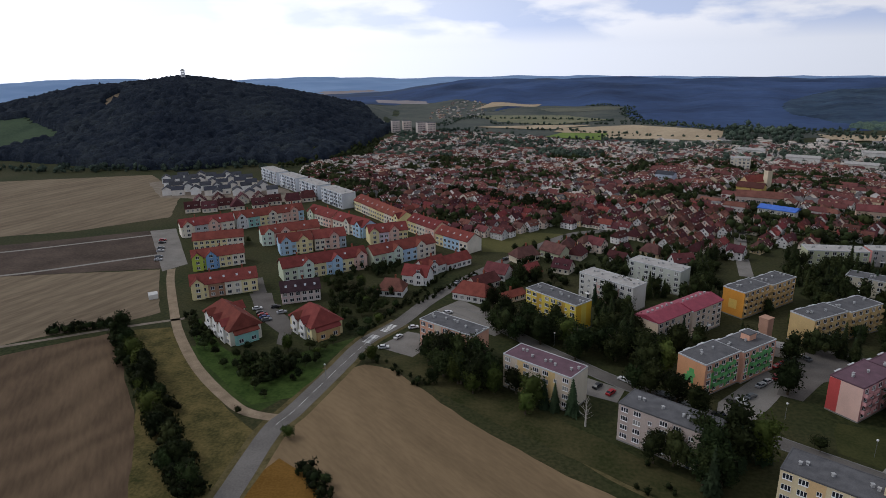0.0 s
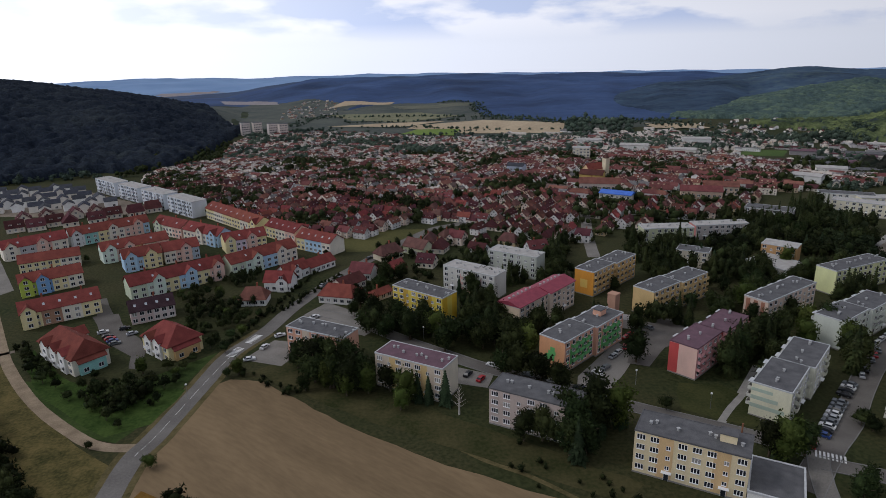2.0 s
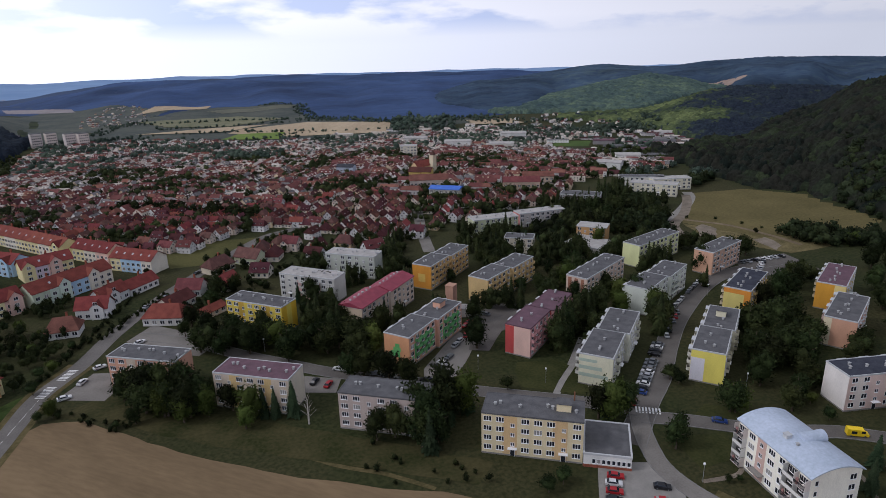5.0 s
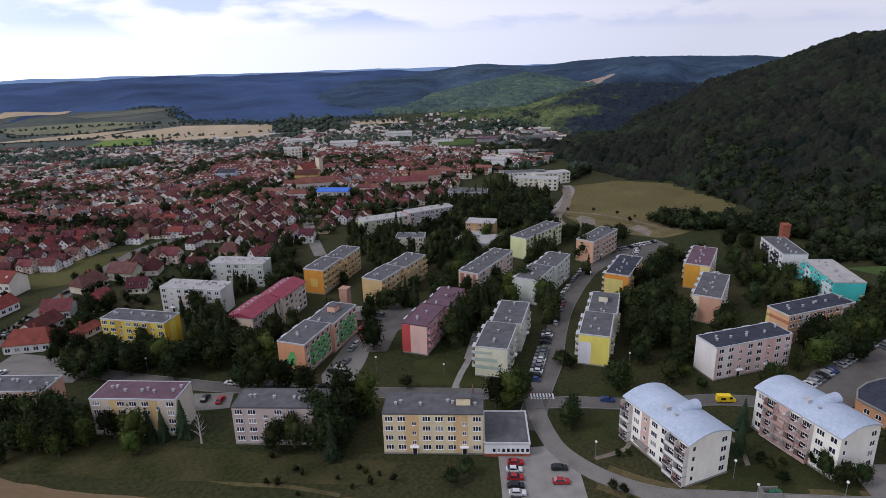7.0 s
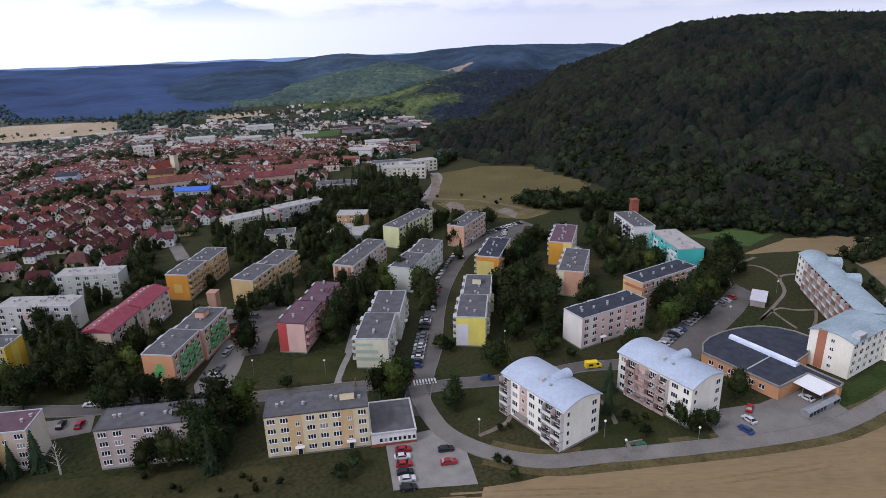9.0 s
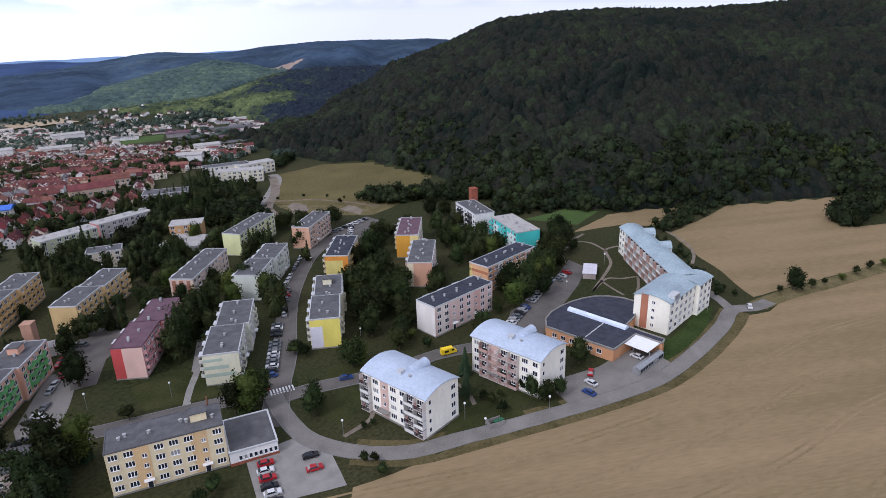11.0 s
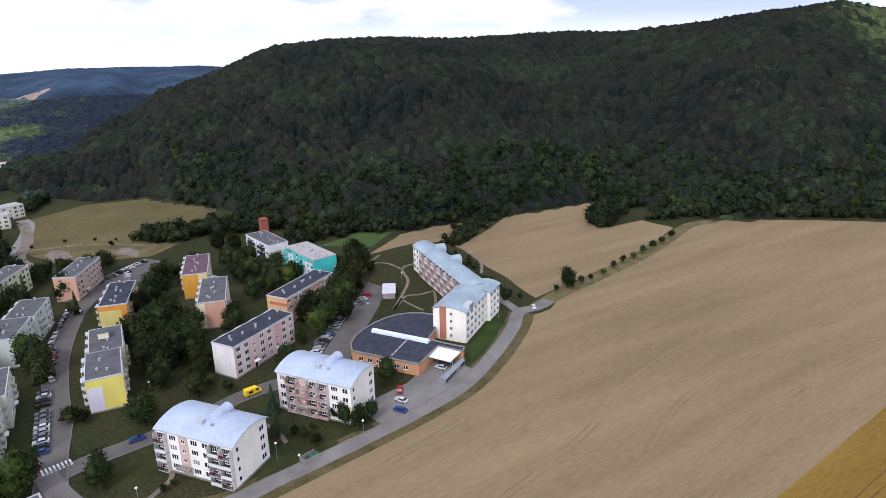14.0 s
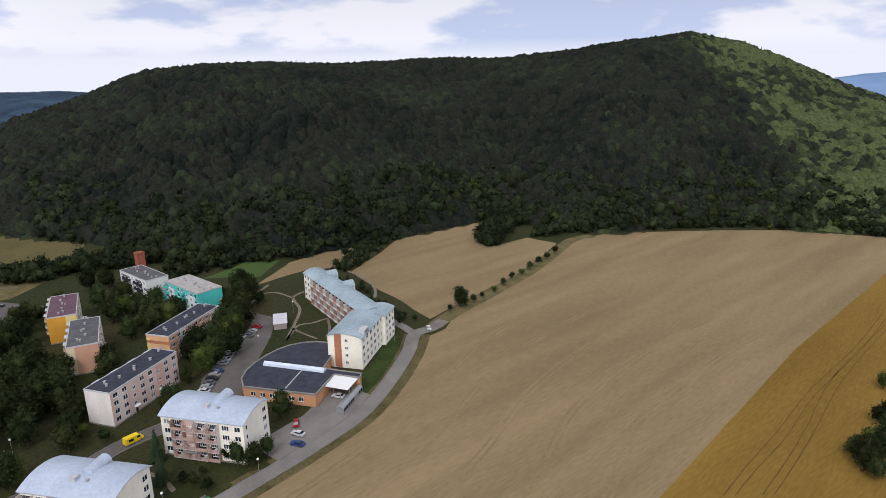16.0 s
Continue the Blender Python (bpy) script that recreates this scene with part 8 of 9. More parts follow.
GROVE_LEAF = surface("grove_leaves", (0.0075, 0.0120, 0.005), (0.042, 0.052, 0.0175), 0.10, 2.0, 0.8, island=0.4, bump=0.0, world_space=True)
grove([(-62, 268, -42, 242, 6, 24, 5), (-66, 292, -36, 312, 4, 16, 4.5), (-100, 300, -60, 330, 5, 10, 4), (-150, 345, -110, 365, 6, 14, 4), (-60, 300, -30, 290, 5, 14, 5), (-80, 285, -50, 270, 5, 11, 5), (-66, 250, -44, 230, 5, 8, 5), (-50, 262, -36, 272, 4, 10, 5), (-84, 192, -64, 190, 6, 9, 5.5), (-92, 206, -76, 202, 3, 5, 4.5), (14, 286, 26, 278, 4, 6, 8), (58, 282, 72, 290, 4, 8, 9), (84, 306, 70, 322, 5, 10, 8), (96, 318, 120, 330, 6, 12, 8), (40, 340, 100, 372, 5, 12, 6), (8, 240, 16, 234, 2, 4, 8), (22, 330, 40, 344, 3, 5, 5), (124, 158, 146, 176, 3, 10, 9), (186, 140, 204, 152, 5, 16, 9), (176, 122, 206, 138, 6, 22, 10), (190, 112, 216, 120, 4, 10, 8), (60, 205, 82, 218, 3, 10, 9), (30, 222, 50, 208, 4, 10, 9),
       (8, 232, 24, 222, 4, 8, 9), (48, 240, 66, 248, 3, 8, 8), (90, 262, 108, 274, 4, 10, 9), (140, 250, 160, 262, 5, 12, 9), (180, 262, 200, 272, 4, 8, 9), (150, 214, 166, 222, 3, 6, 7), (196, 205, 214, 216, 4, 9, 8),
       (240, 112, 262, 124, 5, 12, 9), (228, 80, 250, 90, 4, 10, 8), (206, 82, 222, 90, 3, 6, 7), (250, 172, 276, 164, 4, 8, 8), (262, 122, 280, 150, 4, 10, 8), (-6, 196, 8, 186, 4, 8, 8), (54, 146, 64, 138, 3, 5, 9), (262, 92, 286, 88, 4, 8, 8),
       (200, 236, 240, 248, 5, 14, 9), (214, 280, 256, 300, 9, 26, 9), (236, 230, 262, 226, 5, 12, 8)],
      61, "grove", "dense dark trees between the panel blocks")
grove([(120, 166, 147, 184, 2.0, 15, 10), (146, 181, 160, 187, 3, 8, 10), (163, 160, 168, 169, 2, 5, 10), (145, 266, 158, 256, 4, 10, 9), (158, 250, 196, 240, 4, 16, 9), (158, 292, 188, 291, 3, 12, 8),
       (150, 314, 157, 300, 3, 6, 8), (200, 212, 222, 213, 2, 8, 9), (118, 210, 131, 204, 2.5, 7, 8), (47, 229, 57, 217, 2.5, 8, 9), (72, 263, 84, 267, 2.5, 6, 8), (98, 282, 112, 296, 4, 10, 9), (64, 296, 78, 290, 3, 6, 8),
       (140, 286, 152, 278, 4, 8, 8), (215, 302, 260, 322, 8, 34, 9), (262, 318, 300, 345, 9, 34, 9), (222, 332, 250, 348, 6, 14, 8), (150, 268, 172, 286, 5, 14, 10), (222, 286, 252, 296, 6, 18, 9), (268, 290, 296, 306, 6, 16, 9), (106, 300, 120, 312, 4, 9, 8), (209, 184, 214, 188, 1.5, 2, 9), (88, 240, 98, 252, 3, 6, 8), (94, 210, 106, 220, 3, 6, 7)],
      62, "mixed_grove", "tall dark spruces and leafy trees between the blocks", 0.35, 1.15)


def leafy_field(pts, sizes, seed, mat, name, label, cat, lobes=3, leaves=90):
    """Many leafy crowns in one mesh, for belts too dense to count."""
    rn = random.Random(seed)
    src = []
    for k in range(4):
        me = crown_mesh(80 + k, 2.1, 1.0, mat, lobes, leaves, 0.0, 2.5, False)
        v = np.zeros(len(me.vertices) * 3, np.float32)
        me.vertices.foreach_get("co", v)
        f = np.zeros(len(me.polygons) * 3, np.int32)
        me.polygons.foreach_get("vertices", f)
        src.append((v.reshape(-1, 3), f.reshape(-1, 3)))
    va, fa, k = [], [], 0
    lie = ground_z(np.array([p[0] for p in pts], float), np.array([p[1] for p in pts], float))[0]
    for (x, y, _z), s, gz_ in zip(pts, sizes, lie):
        v, f = src[rn.randrange(4)]
        a, e = rn.uniform(0, 6.28), s * rn.uniform(0.9, 1.25)
        va.append(np.stack([v[:, 0] * math.cos(a) - v[:, 1] * math.sin(a), v[:, 0] * math.sin(a) + v[:, 1] * math.cos(a), v[:, 2] * rn.uniform(0.8, 1.1)], 1) * e + (x, y, gz_ - 0.15 * s))
        fa.append(f + k)
        k += len(v)
    return tagged(new(name, raw_mesh(name, np.concatenate(va), np.concatenate(fa), mat)), label, cat, kind="stuff")


def inside_many(x, y, poly):
    odd = np.zeros(x.shape, bool)
    for i in range(len(poly)):
        (x0, y0), (x1, y1) = poly[i - 1], poly[i]
        if y0 != y1:
            odd ^= ((y0 > y) != (y1 > y)) & (x < (x1 - x0) * (y - y0) / (y1 - y0) + x0)
    return odd


def swell(x, y, size, k):
    """A soft uneven field between about -1 and 1."""
    u, v = x / size, y / size
    return (np.sin(u * 1.9 + v * 0.7 + k) + np.sin(v * 2.3 - u * 0.9 + 2.1 * k) + np.sin((u + v) * 1.31 + 1.7 * k) + 0.6 * np.sin((u - v) * 3.7 + k) + 0.5 * np.sin(u * 5.1 + v * 4.3 - k)) / 3.2


def canopy_material(name, stops, grain=0.5):
    """Leaves coloured tree by tree between the given colours."""
    m = bpy.data.materials.new(name)
    m.use_nodes = True
    n, l = m.node_tree.nodes, m.node_tree.links
    b = n["Principled BSDF"]
    b.inputs["Roughness"].default_value = 0.9
    b.inputs["Specular IOR Level"].default_value = 0.04
    at = n.new("ShaderNodeAttribute")
    at.attribute_name = "tree_tone"
    ramp = n.new("ShaderNodeValToRGB")
    while len(ramp.color_ramp.elements) < len(stops):
        ramp.color_ramp.elements.new(0.5)
    for e, (p, c) in zip(ramp.color_ramp.elements, stops):
        e.position, e.color = p, tuple(c) + (1,)
    l.new(at.outputs["Fac"], ramp.inputs[0])
    g = n.new("ShaderNodeNewGeometry")
    t = n.new("ShaderNodeTexNoise")
    t.inputs["Scale"].default_value, t.inputs["Detail"].default_value = grain, 4.0
    l.new(g.outputs["Position"], t.inputs["Vector"])
    mr = n.new("ShaderNodeMapRange")
    for i, v in zip((1, 2, 3, 4), (0.3, 0.7, 0.6, 1.4)):
        mr.inputs[i].default_value = v
    l.new(t.outputs[0], mr.inputs[0])
    hs = n.new("ShaderNodeHueSaturation")
    l.new(ramp.outputs[0], hs.inputs["Color"])
    l.new(mr.outputs[0], hs.inputs["Value"])
    l.new(hs.outputs[0], b.inputs["Base Color"])
    return m


def canopy(which, az0, az1, r0, r1, cell, spacing, height, mat, name, label, seed, drift=120.0, lean=0.0, rows=None, turn=None):
    """The closed roof of a wood: a crown for every tree, domed or pointed, each with a height and kind of its own."""
    rn = np.random.RandomState(seed)
    az = np.radians(np.linspace(az0, az1, 40))
    ex, ey = np.concatenate([np.sin(az) * r0, np.sin(az) * r1]), np.concatenate([np.cos(az) * r0, np.cos(az) * r1])
    xs, ys = np.arange(ex.min(), ex.max(), cell), np.arange(ey.min(), ey.max(), cell)
    x, y = np.meshgrid(xs, ys, indexing="ij")
    r, a = np.hypot(x, y), np.degrees(np.arctan2(x, y))
    zone = (r > r0) & (r < r1) & (a > az0) & (a < az1)
    z, who = ground_z(x, y)
    edge = swell(x, y, 9.0, seed) * 5
    zx, wx = ground_z(x * (1 + edge / r), y * (1 + edge / r))
    keep = zone & (wx == which)
    if rows:
        rt = np.array(rows, float)
        keep &= r < np.interp(a, rt[:, 0], rt[:, 2]) + np.clip(40 + 14 * (a - 46), 30, 170)
    for poly in CLEARINGS:
        keep &= ~inside_many(x + edge * 0.5, y - edge * 0.4, poly)
    ci, cj = np.floor((x - xs[0]) / spacing).astype(int) + 1, np.floor((y - ys[0]) / spacing).astype(int) + 1
    shape = (ci.max() + 3, cj.max() + 3)
    jx, jy = rn.uniform(0.05, 0.95, shape), rn.uniform(0.05, 0.95, shape)
    rad, tall = spacing * rn.uniform(0.55, 1.0, shape), height * rn.uniform(0.72, 1.12, shape)
    cx, cy = np.meshgrid(np.arange(shape[0]), np.arange(shape[1]), indexing="ij")
    # turn paints one flank sunlit and the other cloud-shaded, blending by azimuth.
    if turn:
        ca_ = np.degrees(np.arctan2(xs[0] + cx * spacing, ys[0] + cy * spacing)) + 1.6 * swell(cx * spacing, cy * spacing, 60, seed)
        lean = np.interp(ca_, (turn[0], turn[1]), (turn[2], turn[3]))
    kind = np.clip(0.45 + lean + 0.24 * swell(cx * spacing, cy * spacing, drift, seed * 0.7) + 0.14 * rn.normal(size=shape), 0, 1)
    if rows is NEAR_HILL:
        # Broadleaved edge along the foot; sunlight on the far shoulder put into tree colours.
        qx, qy = xs[0] + cx * spacing, ys[0] + cy * spacing
        qa, rt = np.degrees(np.arctan2(qx, qy)), np.array(rows, float)
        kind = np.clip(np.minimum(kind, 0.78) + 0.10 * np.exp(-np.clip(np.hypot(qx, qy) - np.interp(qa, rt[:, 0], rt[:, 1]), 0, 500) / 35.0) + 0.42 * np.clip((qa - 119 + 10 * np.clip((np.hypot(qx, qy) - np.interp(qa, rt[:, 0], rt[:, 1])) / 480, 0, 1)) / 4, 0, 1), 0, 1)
    pointed = rn.uniform(size=shape) < np.where(kind < 0.42, 0.55, 0.06)
    best, hue = np.full(x.shape, height * 0.25), np.full(x.shape, 0.12)
    for di in (-1, 0, 1):
        for dj in (-1, 0, 1):
            i, j = ci + di, cj + dj
            px, py = xs[0] + (i - 1 + jx[i, j]) * spacing, ys[0] + (j - 1 + jy[i, j]) * spacing
            d = np.hypot(x - px, y - py) / rad[i, j]
            dome = np.sqrt(np.clip(1 - d * d, 0, 1)) * 0.7 + 0.3
            cone = 1.2 - 0.95 * np.clip(d * 1.1, 0, 1)
            h = np.where(d < 1, tall[i, j] * np.where(pointed[i, j], cone, dome), 0)
            up = h > best
            best, hue = np.where(up, h, best), np.where(up, kind[i, j], hue)
    best = best + rn.normal(size=x.shape) * height * 0.05
    if rows is NEAR_HILL:
        # The wood's edge slopes down to its lower outer trees.
        best = best * np.clip(0.25 + (r - np.interp(a, rt[:, 0], rt[:, 1])) / 26.0, 0.25, 1.0)
    top = np.where(keep, z + best, z - 0.6)
    quad = keep[:-1, :-1] | keep[1:, :-1] | keep[:-1, 1:] | keep[1:, 1:]
    idx = np.arange(x.size).reshape(x.shape)
    f = np.stack([idx[:-1, :-1], idx[1:, :-1], idx[1:, 1:], idx[:-1, 1:]], -1)[quad]
    used = np.unique(f)
    remap = np.zeros(x.size, int)
    remap[used] = np.arange(len(used))
    v = np.stack([x + rn.uniform(-0.3, 0.3, x.shape) * cell, y + rn.uniform(-0.3, 0.3, x.shape) * cell, top], -1).reshape(-1, 3)[used]
    me = raw_mesh(name, v, remap[f], mat, True)
    at = me.attributes.new("tree_tone", "FLOAT", "POINT")
    at.data.foreach_set("value", hue.reshape(-1)[used].astype(np.float32))
    return tagged(new(name, me), label, "woodland", kind="stuff")


EDGE_LEAF = surface("wood_edge_leaves", (0.0090, 0.0145, 0.0072), (0.0300, 0.0410, 0.0165), 0.05, 0.9, 0.85, island=0.3, bump=0.0, world_space=True)
# Leaves of far trees, paled and blued to paint in the haze.
HAZED_TREES = surface("hazed_tree_leaves", (0.028, 0.043, 0.036), (0.078, 0.104, 0.074), 0.02, 0.6, 0.9, island=0.35, bump=0.0, world_space=True)
# The lightest colour holds the painted sunlight of the near hill's far shoulder.
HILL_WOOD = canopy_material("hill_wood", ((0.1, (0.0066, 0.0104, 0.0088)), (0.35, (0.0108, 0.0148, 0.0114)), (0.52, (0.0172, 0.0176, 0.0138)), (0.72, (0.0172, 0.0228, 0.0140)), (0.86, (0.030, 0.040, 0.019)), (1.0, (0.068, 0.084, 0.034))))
# Far woods: distance haze is put into the leaf colours.
HAZED_TOWER_WOOD = canopy_material("hazed_tower_wood", ((0.1, (0.010, 0.0145, 0.024)), (0.5, (0.016, 0.0215, 0.031)), (1.0, (0.029, 0.036, 0.041))))
# Sunlight on the green hill is painted in as well.
HAZED_GREEN_WOOD = canopy_material("hazed_green_wood", ((0.1, (0.034, 0.054, 0.062)), (0.5, (0.058, 0.088, 0.080)), (1.0, (0.112, 0.152, 0.098))))
# Cloud shade in the first colours, sunlight in the last, for the spur's flanks.
SPUR_LIT_SHADED_WOOD = canopy_material("spur_lit_shaded_wood", ((0.0, (0.0165, 0.0225, 0.0350)), (0.35, (0.0225, 0.0310, 0.0400)), (0.55, (0.0420, 0.0580, 0.0290)), (1.0, (0.1150, 0.1400, 0.0580))))
# Both ridges get their blue haze from these colours.
HAZED_RIDGE_WOOD = canopy_material("hazed_ridge_wood", ((0.1, (0.033, 0.057, 0.126)), (0.6, (0.040, 0.068, 0.146)), (1.0, (0.048, 0.080, 0.156))), 0.004)
HAZED_MID_WOOD = canopy_material("hazed_mid_ridge_wood", ((0.1, (0.027, 0.045, 0.078)), (0.6, (0.038, 0.062, 0.096)), (1.0, (0.062, 0.092, 0.104))), 0.008)
CLEARINGS.append([(282, 267), (300, 285), (321, 304), (343, 318), (378, 302), (401, 268), (382, 218), (329, 218), (296, 222)])
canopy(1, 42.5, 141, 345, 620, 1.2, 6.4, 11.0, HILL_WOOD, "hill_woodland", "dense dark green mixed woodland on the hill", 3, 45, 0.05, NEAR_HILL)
# The higher lean lightens the upper slope: haze put into its tree colours.
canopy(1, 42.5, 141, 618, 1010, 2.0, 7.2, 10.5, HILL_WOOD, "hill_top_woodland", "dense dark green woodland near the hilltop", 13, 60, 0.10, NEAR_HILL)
canopy(2, -62, -4, 640, 1190, 3.0, 8.0, 9.5, HAZED_TOWER_WOOD, "tower_hill_woodland", "dark wooded hill beyond the fields", 4, 60)
canopy(3, 27, 58, 980, 1460, 3.2, 8.0, 7.0, HAZED_GREEN_WOOD, "green_hill_woodland", "green wooded hill beyond the town", 5, 70, 0.1)
canopy(4, 35, 75, 720, 1170, 2.7, 7.0, 7.0, SPUR_LIT_SHADED_WOOD, "spur_woodland", "wooded spur above the valley, painted sunlit to cloud-shaded", 6, 40, 0.0, SPUR, (45.0, 49.5, 0.28, -0.28))
canopy(7, 19, 75, 1030, 1960, 6.0, 14.0, 3.0, HAZED_MID_WOOD, "ridge_woodland", "dark wooded ridge behind the valley, hazed blue in its colour", 9, 260)
canopy(5, -22, 62, 930, 2450, 7.0, 17.0, 1.2, HAZED_RIDGE_WOOD, "far_ridge_woodland", "distant wooded ridge behind the valley, painted hazy blue", 10, 520)
# Trees among the houses, hedgerows and the scrub at the foot of the hill.
pts, sizes = [], []
tr = random.Random(21)
for x, y, big in garden:
    # Garden trees stand in belts between the rows.
    q = float(swell(np.array([x]), np.array([y]), 38.0, 4.0)[0])
    if inside(x, y, TOWN) and math.hypot(x - 398, y - 534) > 44 and tr.random() < (0.45 if x * x + y * y > 590 ** 2 else 0.78) + 0.30 * q and min(math.hypot(x - a, y - b) for a, b in LANE) > 5:
        s = tr.uniform(1.5, 3.4) * (1.35 if q > 0.2 else 1.0) * big
        pts.append((x, y, s * 0.95 + 0.5))
        sizes.append(s)
for _ in range(2200):
    x, y = tr.uniform(-60, 680), tr.uniform(480, 960)
    az, q = math.degrees(math.atan2(x, y)), float(swell(np.array([x]), np.array([y]), 45.0, 2.0)[0])
    if 640 < math.hypot(x, y) < 960 and 24 < az < 47 and not inside(x, y, WORKS) and math.hypot(x - 398, y - 534) > 46 and tr.random() < 0.50 + 0.5 * q:
        s = tr.uniform(1.6, 3.4)
        pts.append((x, y, s * 0.95 + 0.5))
        sizes.append(s)
far_pts, far_sizes = [p for p in pts if math.hypot(p[0], p[1]) > 640], [q for p, q in zip(pts, sizes) if math.hypot(p[0], p[1]) > 640]
pts, sizes = [p for p in pts if math.hypot(p[0], p[1]) <= 640], [q for p, q in zip(pts, sizes) if math.hypot(p[0], p[1]) <= 640]
for _ in range(260):
    x, y = tr.uniform(280, 415), tr.uniform(710, 920)
    if inside(x, y, [(286, 752), (350, 712), (413, 834), (352, 905), (320, 850)]):
        far_pts.append((x, y, 4.0))
        far_sizes.append(tr.uniform(3.4, 6.2))
for line, wide, count in (([(-60, 905), (40, 900), (110, 880), (150, 850), (200, 830)], 5, 70), ([(20, 985), (110, 950), (200, 960), (300, 905)], 6, 80), ([(-40, 1120), (60, 1090), (170, 1050), (240, 990)], 12, 120),
                          ([(-100, 915), (-60, 960), (-40, 1060), (0, 1180)], 12, 90), ([(420, 790), (470, 770), (520, 720)], 16, 80), ([(90, 800), (130, 790), (170, 775)], 4, 30), ([(250, 1010), (285, 930), (330, 860), (400, 840), (470, 815)], 20, 300), ([(235, 1345), (292, 1295), (264, 1150), (250, 1030)], 14, 160), ([(-110, 870), (-60, 885), (0, 880)], 12, 90)):
    c = curve_points(line, 8)
    for _ in range(count):
        p = c[tr.randrange(len(c))]
        far_pts.append((p.x + tr.uniform(-wide, wide), p.y + tr.uniform(-wide, wide), 3.0))
        far_sizes.append(tr.uniform(1.4, 3.2))
leafy_field(far_pts, far_sizes, 32, HAZED_TREES, "far_town_trees", "hazy green trees at the far side of the town", "trees", 1, 22)
for _ in range(420):
    x, y = tr.uniform(-200, -100), tr.uniform(585, 800)
    if not inside(x, y, TOWN) and inside(x, y, [(-205, 600), (-168, 606), (-112, 640), (-100, 800), (-125, 800), (-190, 680)]):
        pts.append((x, y, 3.0))
        sizes.append(tr.uniform(2.0, 4.2))
leafy_field(pts, sizes, 31, GROVE_LEAF, "town_trees", "garden trees between the houses of the town", "trees", 1, 30)
pts, sizes = [], []


def scrub(line, width, count, lo, hi):
    c = curve_points(line, 8)
    for _ in range(count):
        p = c[tr.randrange(len(c))]
        s = tr.uniform(lo, hi)
        pts.append((p.x + tr.uniform(-width, width), p.y + tr.uniform(-width, width), s * 0.9 + 0.3))
        sizes.append(s)


scrub([(296, 140), (318, 128), (345, 100), (362, 72), (376, 50), (392, 30)], 9, 260, 1.6, 3.6)
scrub([(314, 216), (322, 202), (334, 188), (344, 165), (350, 140), (356, 110)], 10, 260, 2.4, 4.6)
scrub([(-140, 220), (-125, 201), (-109, 181), (-97, 164), (-84, 145), (-74, 131)], 3.5, 130, 1.6, 3.0)
scrub([(-174, 224), (-160, 229), (-146, 234)], 1.6, 46, 1.0, 2.0)
scrub([(-46, 226), (-36, 250), (-26, 272), (-14, 301)], 1.6, 70, 0.7, 1.4)
scrub([(-46, 139), (-41, 134), (-37, 129)], 1.8, 16, 1.0, 2.2)
scrub([(-34, 200), (-24, 192), (-18, 186)], 3, 14, 0.7, 1.5)
scrub([(40, 140), (52, 128), (66, 118)], 5, 14, 0.6, 1.4)
scrub([(-122, 241), (-114, 231), (-108, 223), (-101, 215)], 2.0, 40, 0.9, 1.8)
scrub([(-80, 196), (-70, 192), (-62, 196)], 6, 22, 1.4, 2.6)
ROAD_LINE = curve_points([(-22, 260), (-5, 290), (7, 307), (23, 329), (52, 363), (69, 372), (100, 380)], 8)
for _ in range(420):
    x, y = tr.uniform(-20, 140), tr.uniform(262, 392)
    if inside(x, y, [(-14, 262), (10, 300), (28, 322), (60, 362), (74, 370), (96, 376), (140, 345), (124, 300), (98, 296), (60, 276), (20, 262)]):
        if min(math.hypot(x - p.x, y - p.y) for p in ROAD_LINE) > 7 and min(math.hypot(x - a, y - b) for a, b in LANE) > 6 and min(math.hypot(x - q[0], y - q[1]) for q in spots) > 6 and math.hypot(x - 57.6, y - 260.4) > 14 and math.hypot(x - 82.6, y - 279.2) > 13:
            s = tr.uniform(1.3, 2.9)
            pts.append((x, y, s))
            sizes.append(s)
scrub([(320, 44), (345, 40), (372, 30)], 7, 90, 1.4, 3.0)
scrub([(368, -38), (378, -38), (396, -46), (419, -56), (436, -64)], 7, 150, 2.8, 5.4)
scrub([(386, -70), (392, -100), (398, -150), (399, -210), (391, -252), (378, -288)], 5, 210, 1.8, 4.2)
scrub([(250, 14), (262, 22), (290, 34), (305, 50)], 4, 60, 1.0, 2.0)
scrub([(245, 245), (252, 262), (262, 280), (280, 300), (285, 320)], 9, 110, 2.2, 4.2)
scrub([(-22, 472), (8, 460), (36, 430), (55, 408)], 5, 130, 2.8, 4.6)
scrub([(190, 290), (215, 290), (235, 280), (255, 270), (268, 290), (280, 310), (250, 300)], 12, 170, 2.6, 4.6)
scrub([(-30, 255), (-20, 268), (-8, 284), (-2, 292)], 3, 40, 0.8, 1.5)
scrub([(-235, 630), (-160, 560), (-110, 480), (-60, 405), (-10, 362)], 4, 120, 1.2, 2.4)
scrub([(150, 808), (202, 814), (300, 785)], 2, 40, 1.2, 2.2)
scrub([(340, 380), (370, 395), (400, 405)], 9, 80, 1.8, 3.2)
scrub([(362, 336), (385, 350), (400, 362)], 7, 60, 2.2, 4.2)
scrub([(400, 640), (470, 600), (540, 600), (600, 660)], 24, 200, 2.4, 5.0)
scrub([(-640, 640), (-480, 610), (-330, 600), (-230, 620)], 12, 160, 2.0, 4.0)
rt = np.array(NEAR_HILL, float)
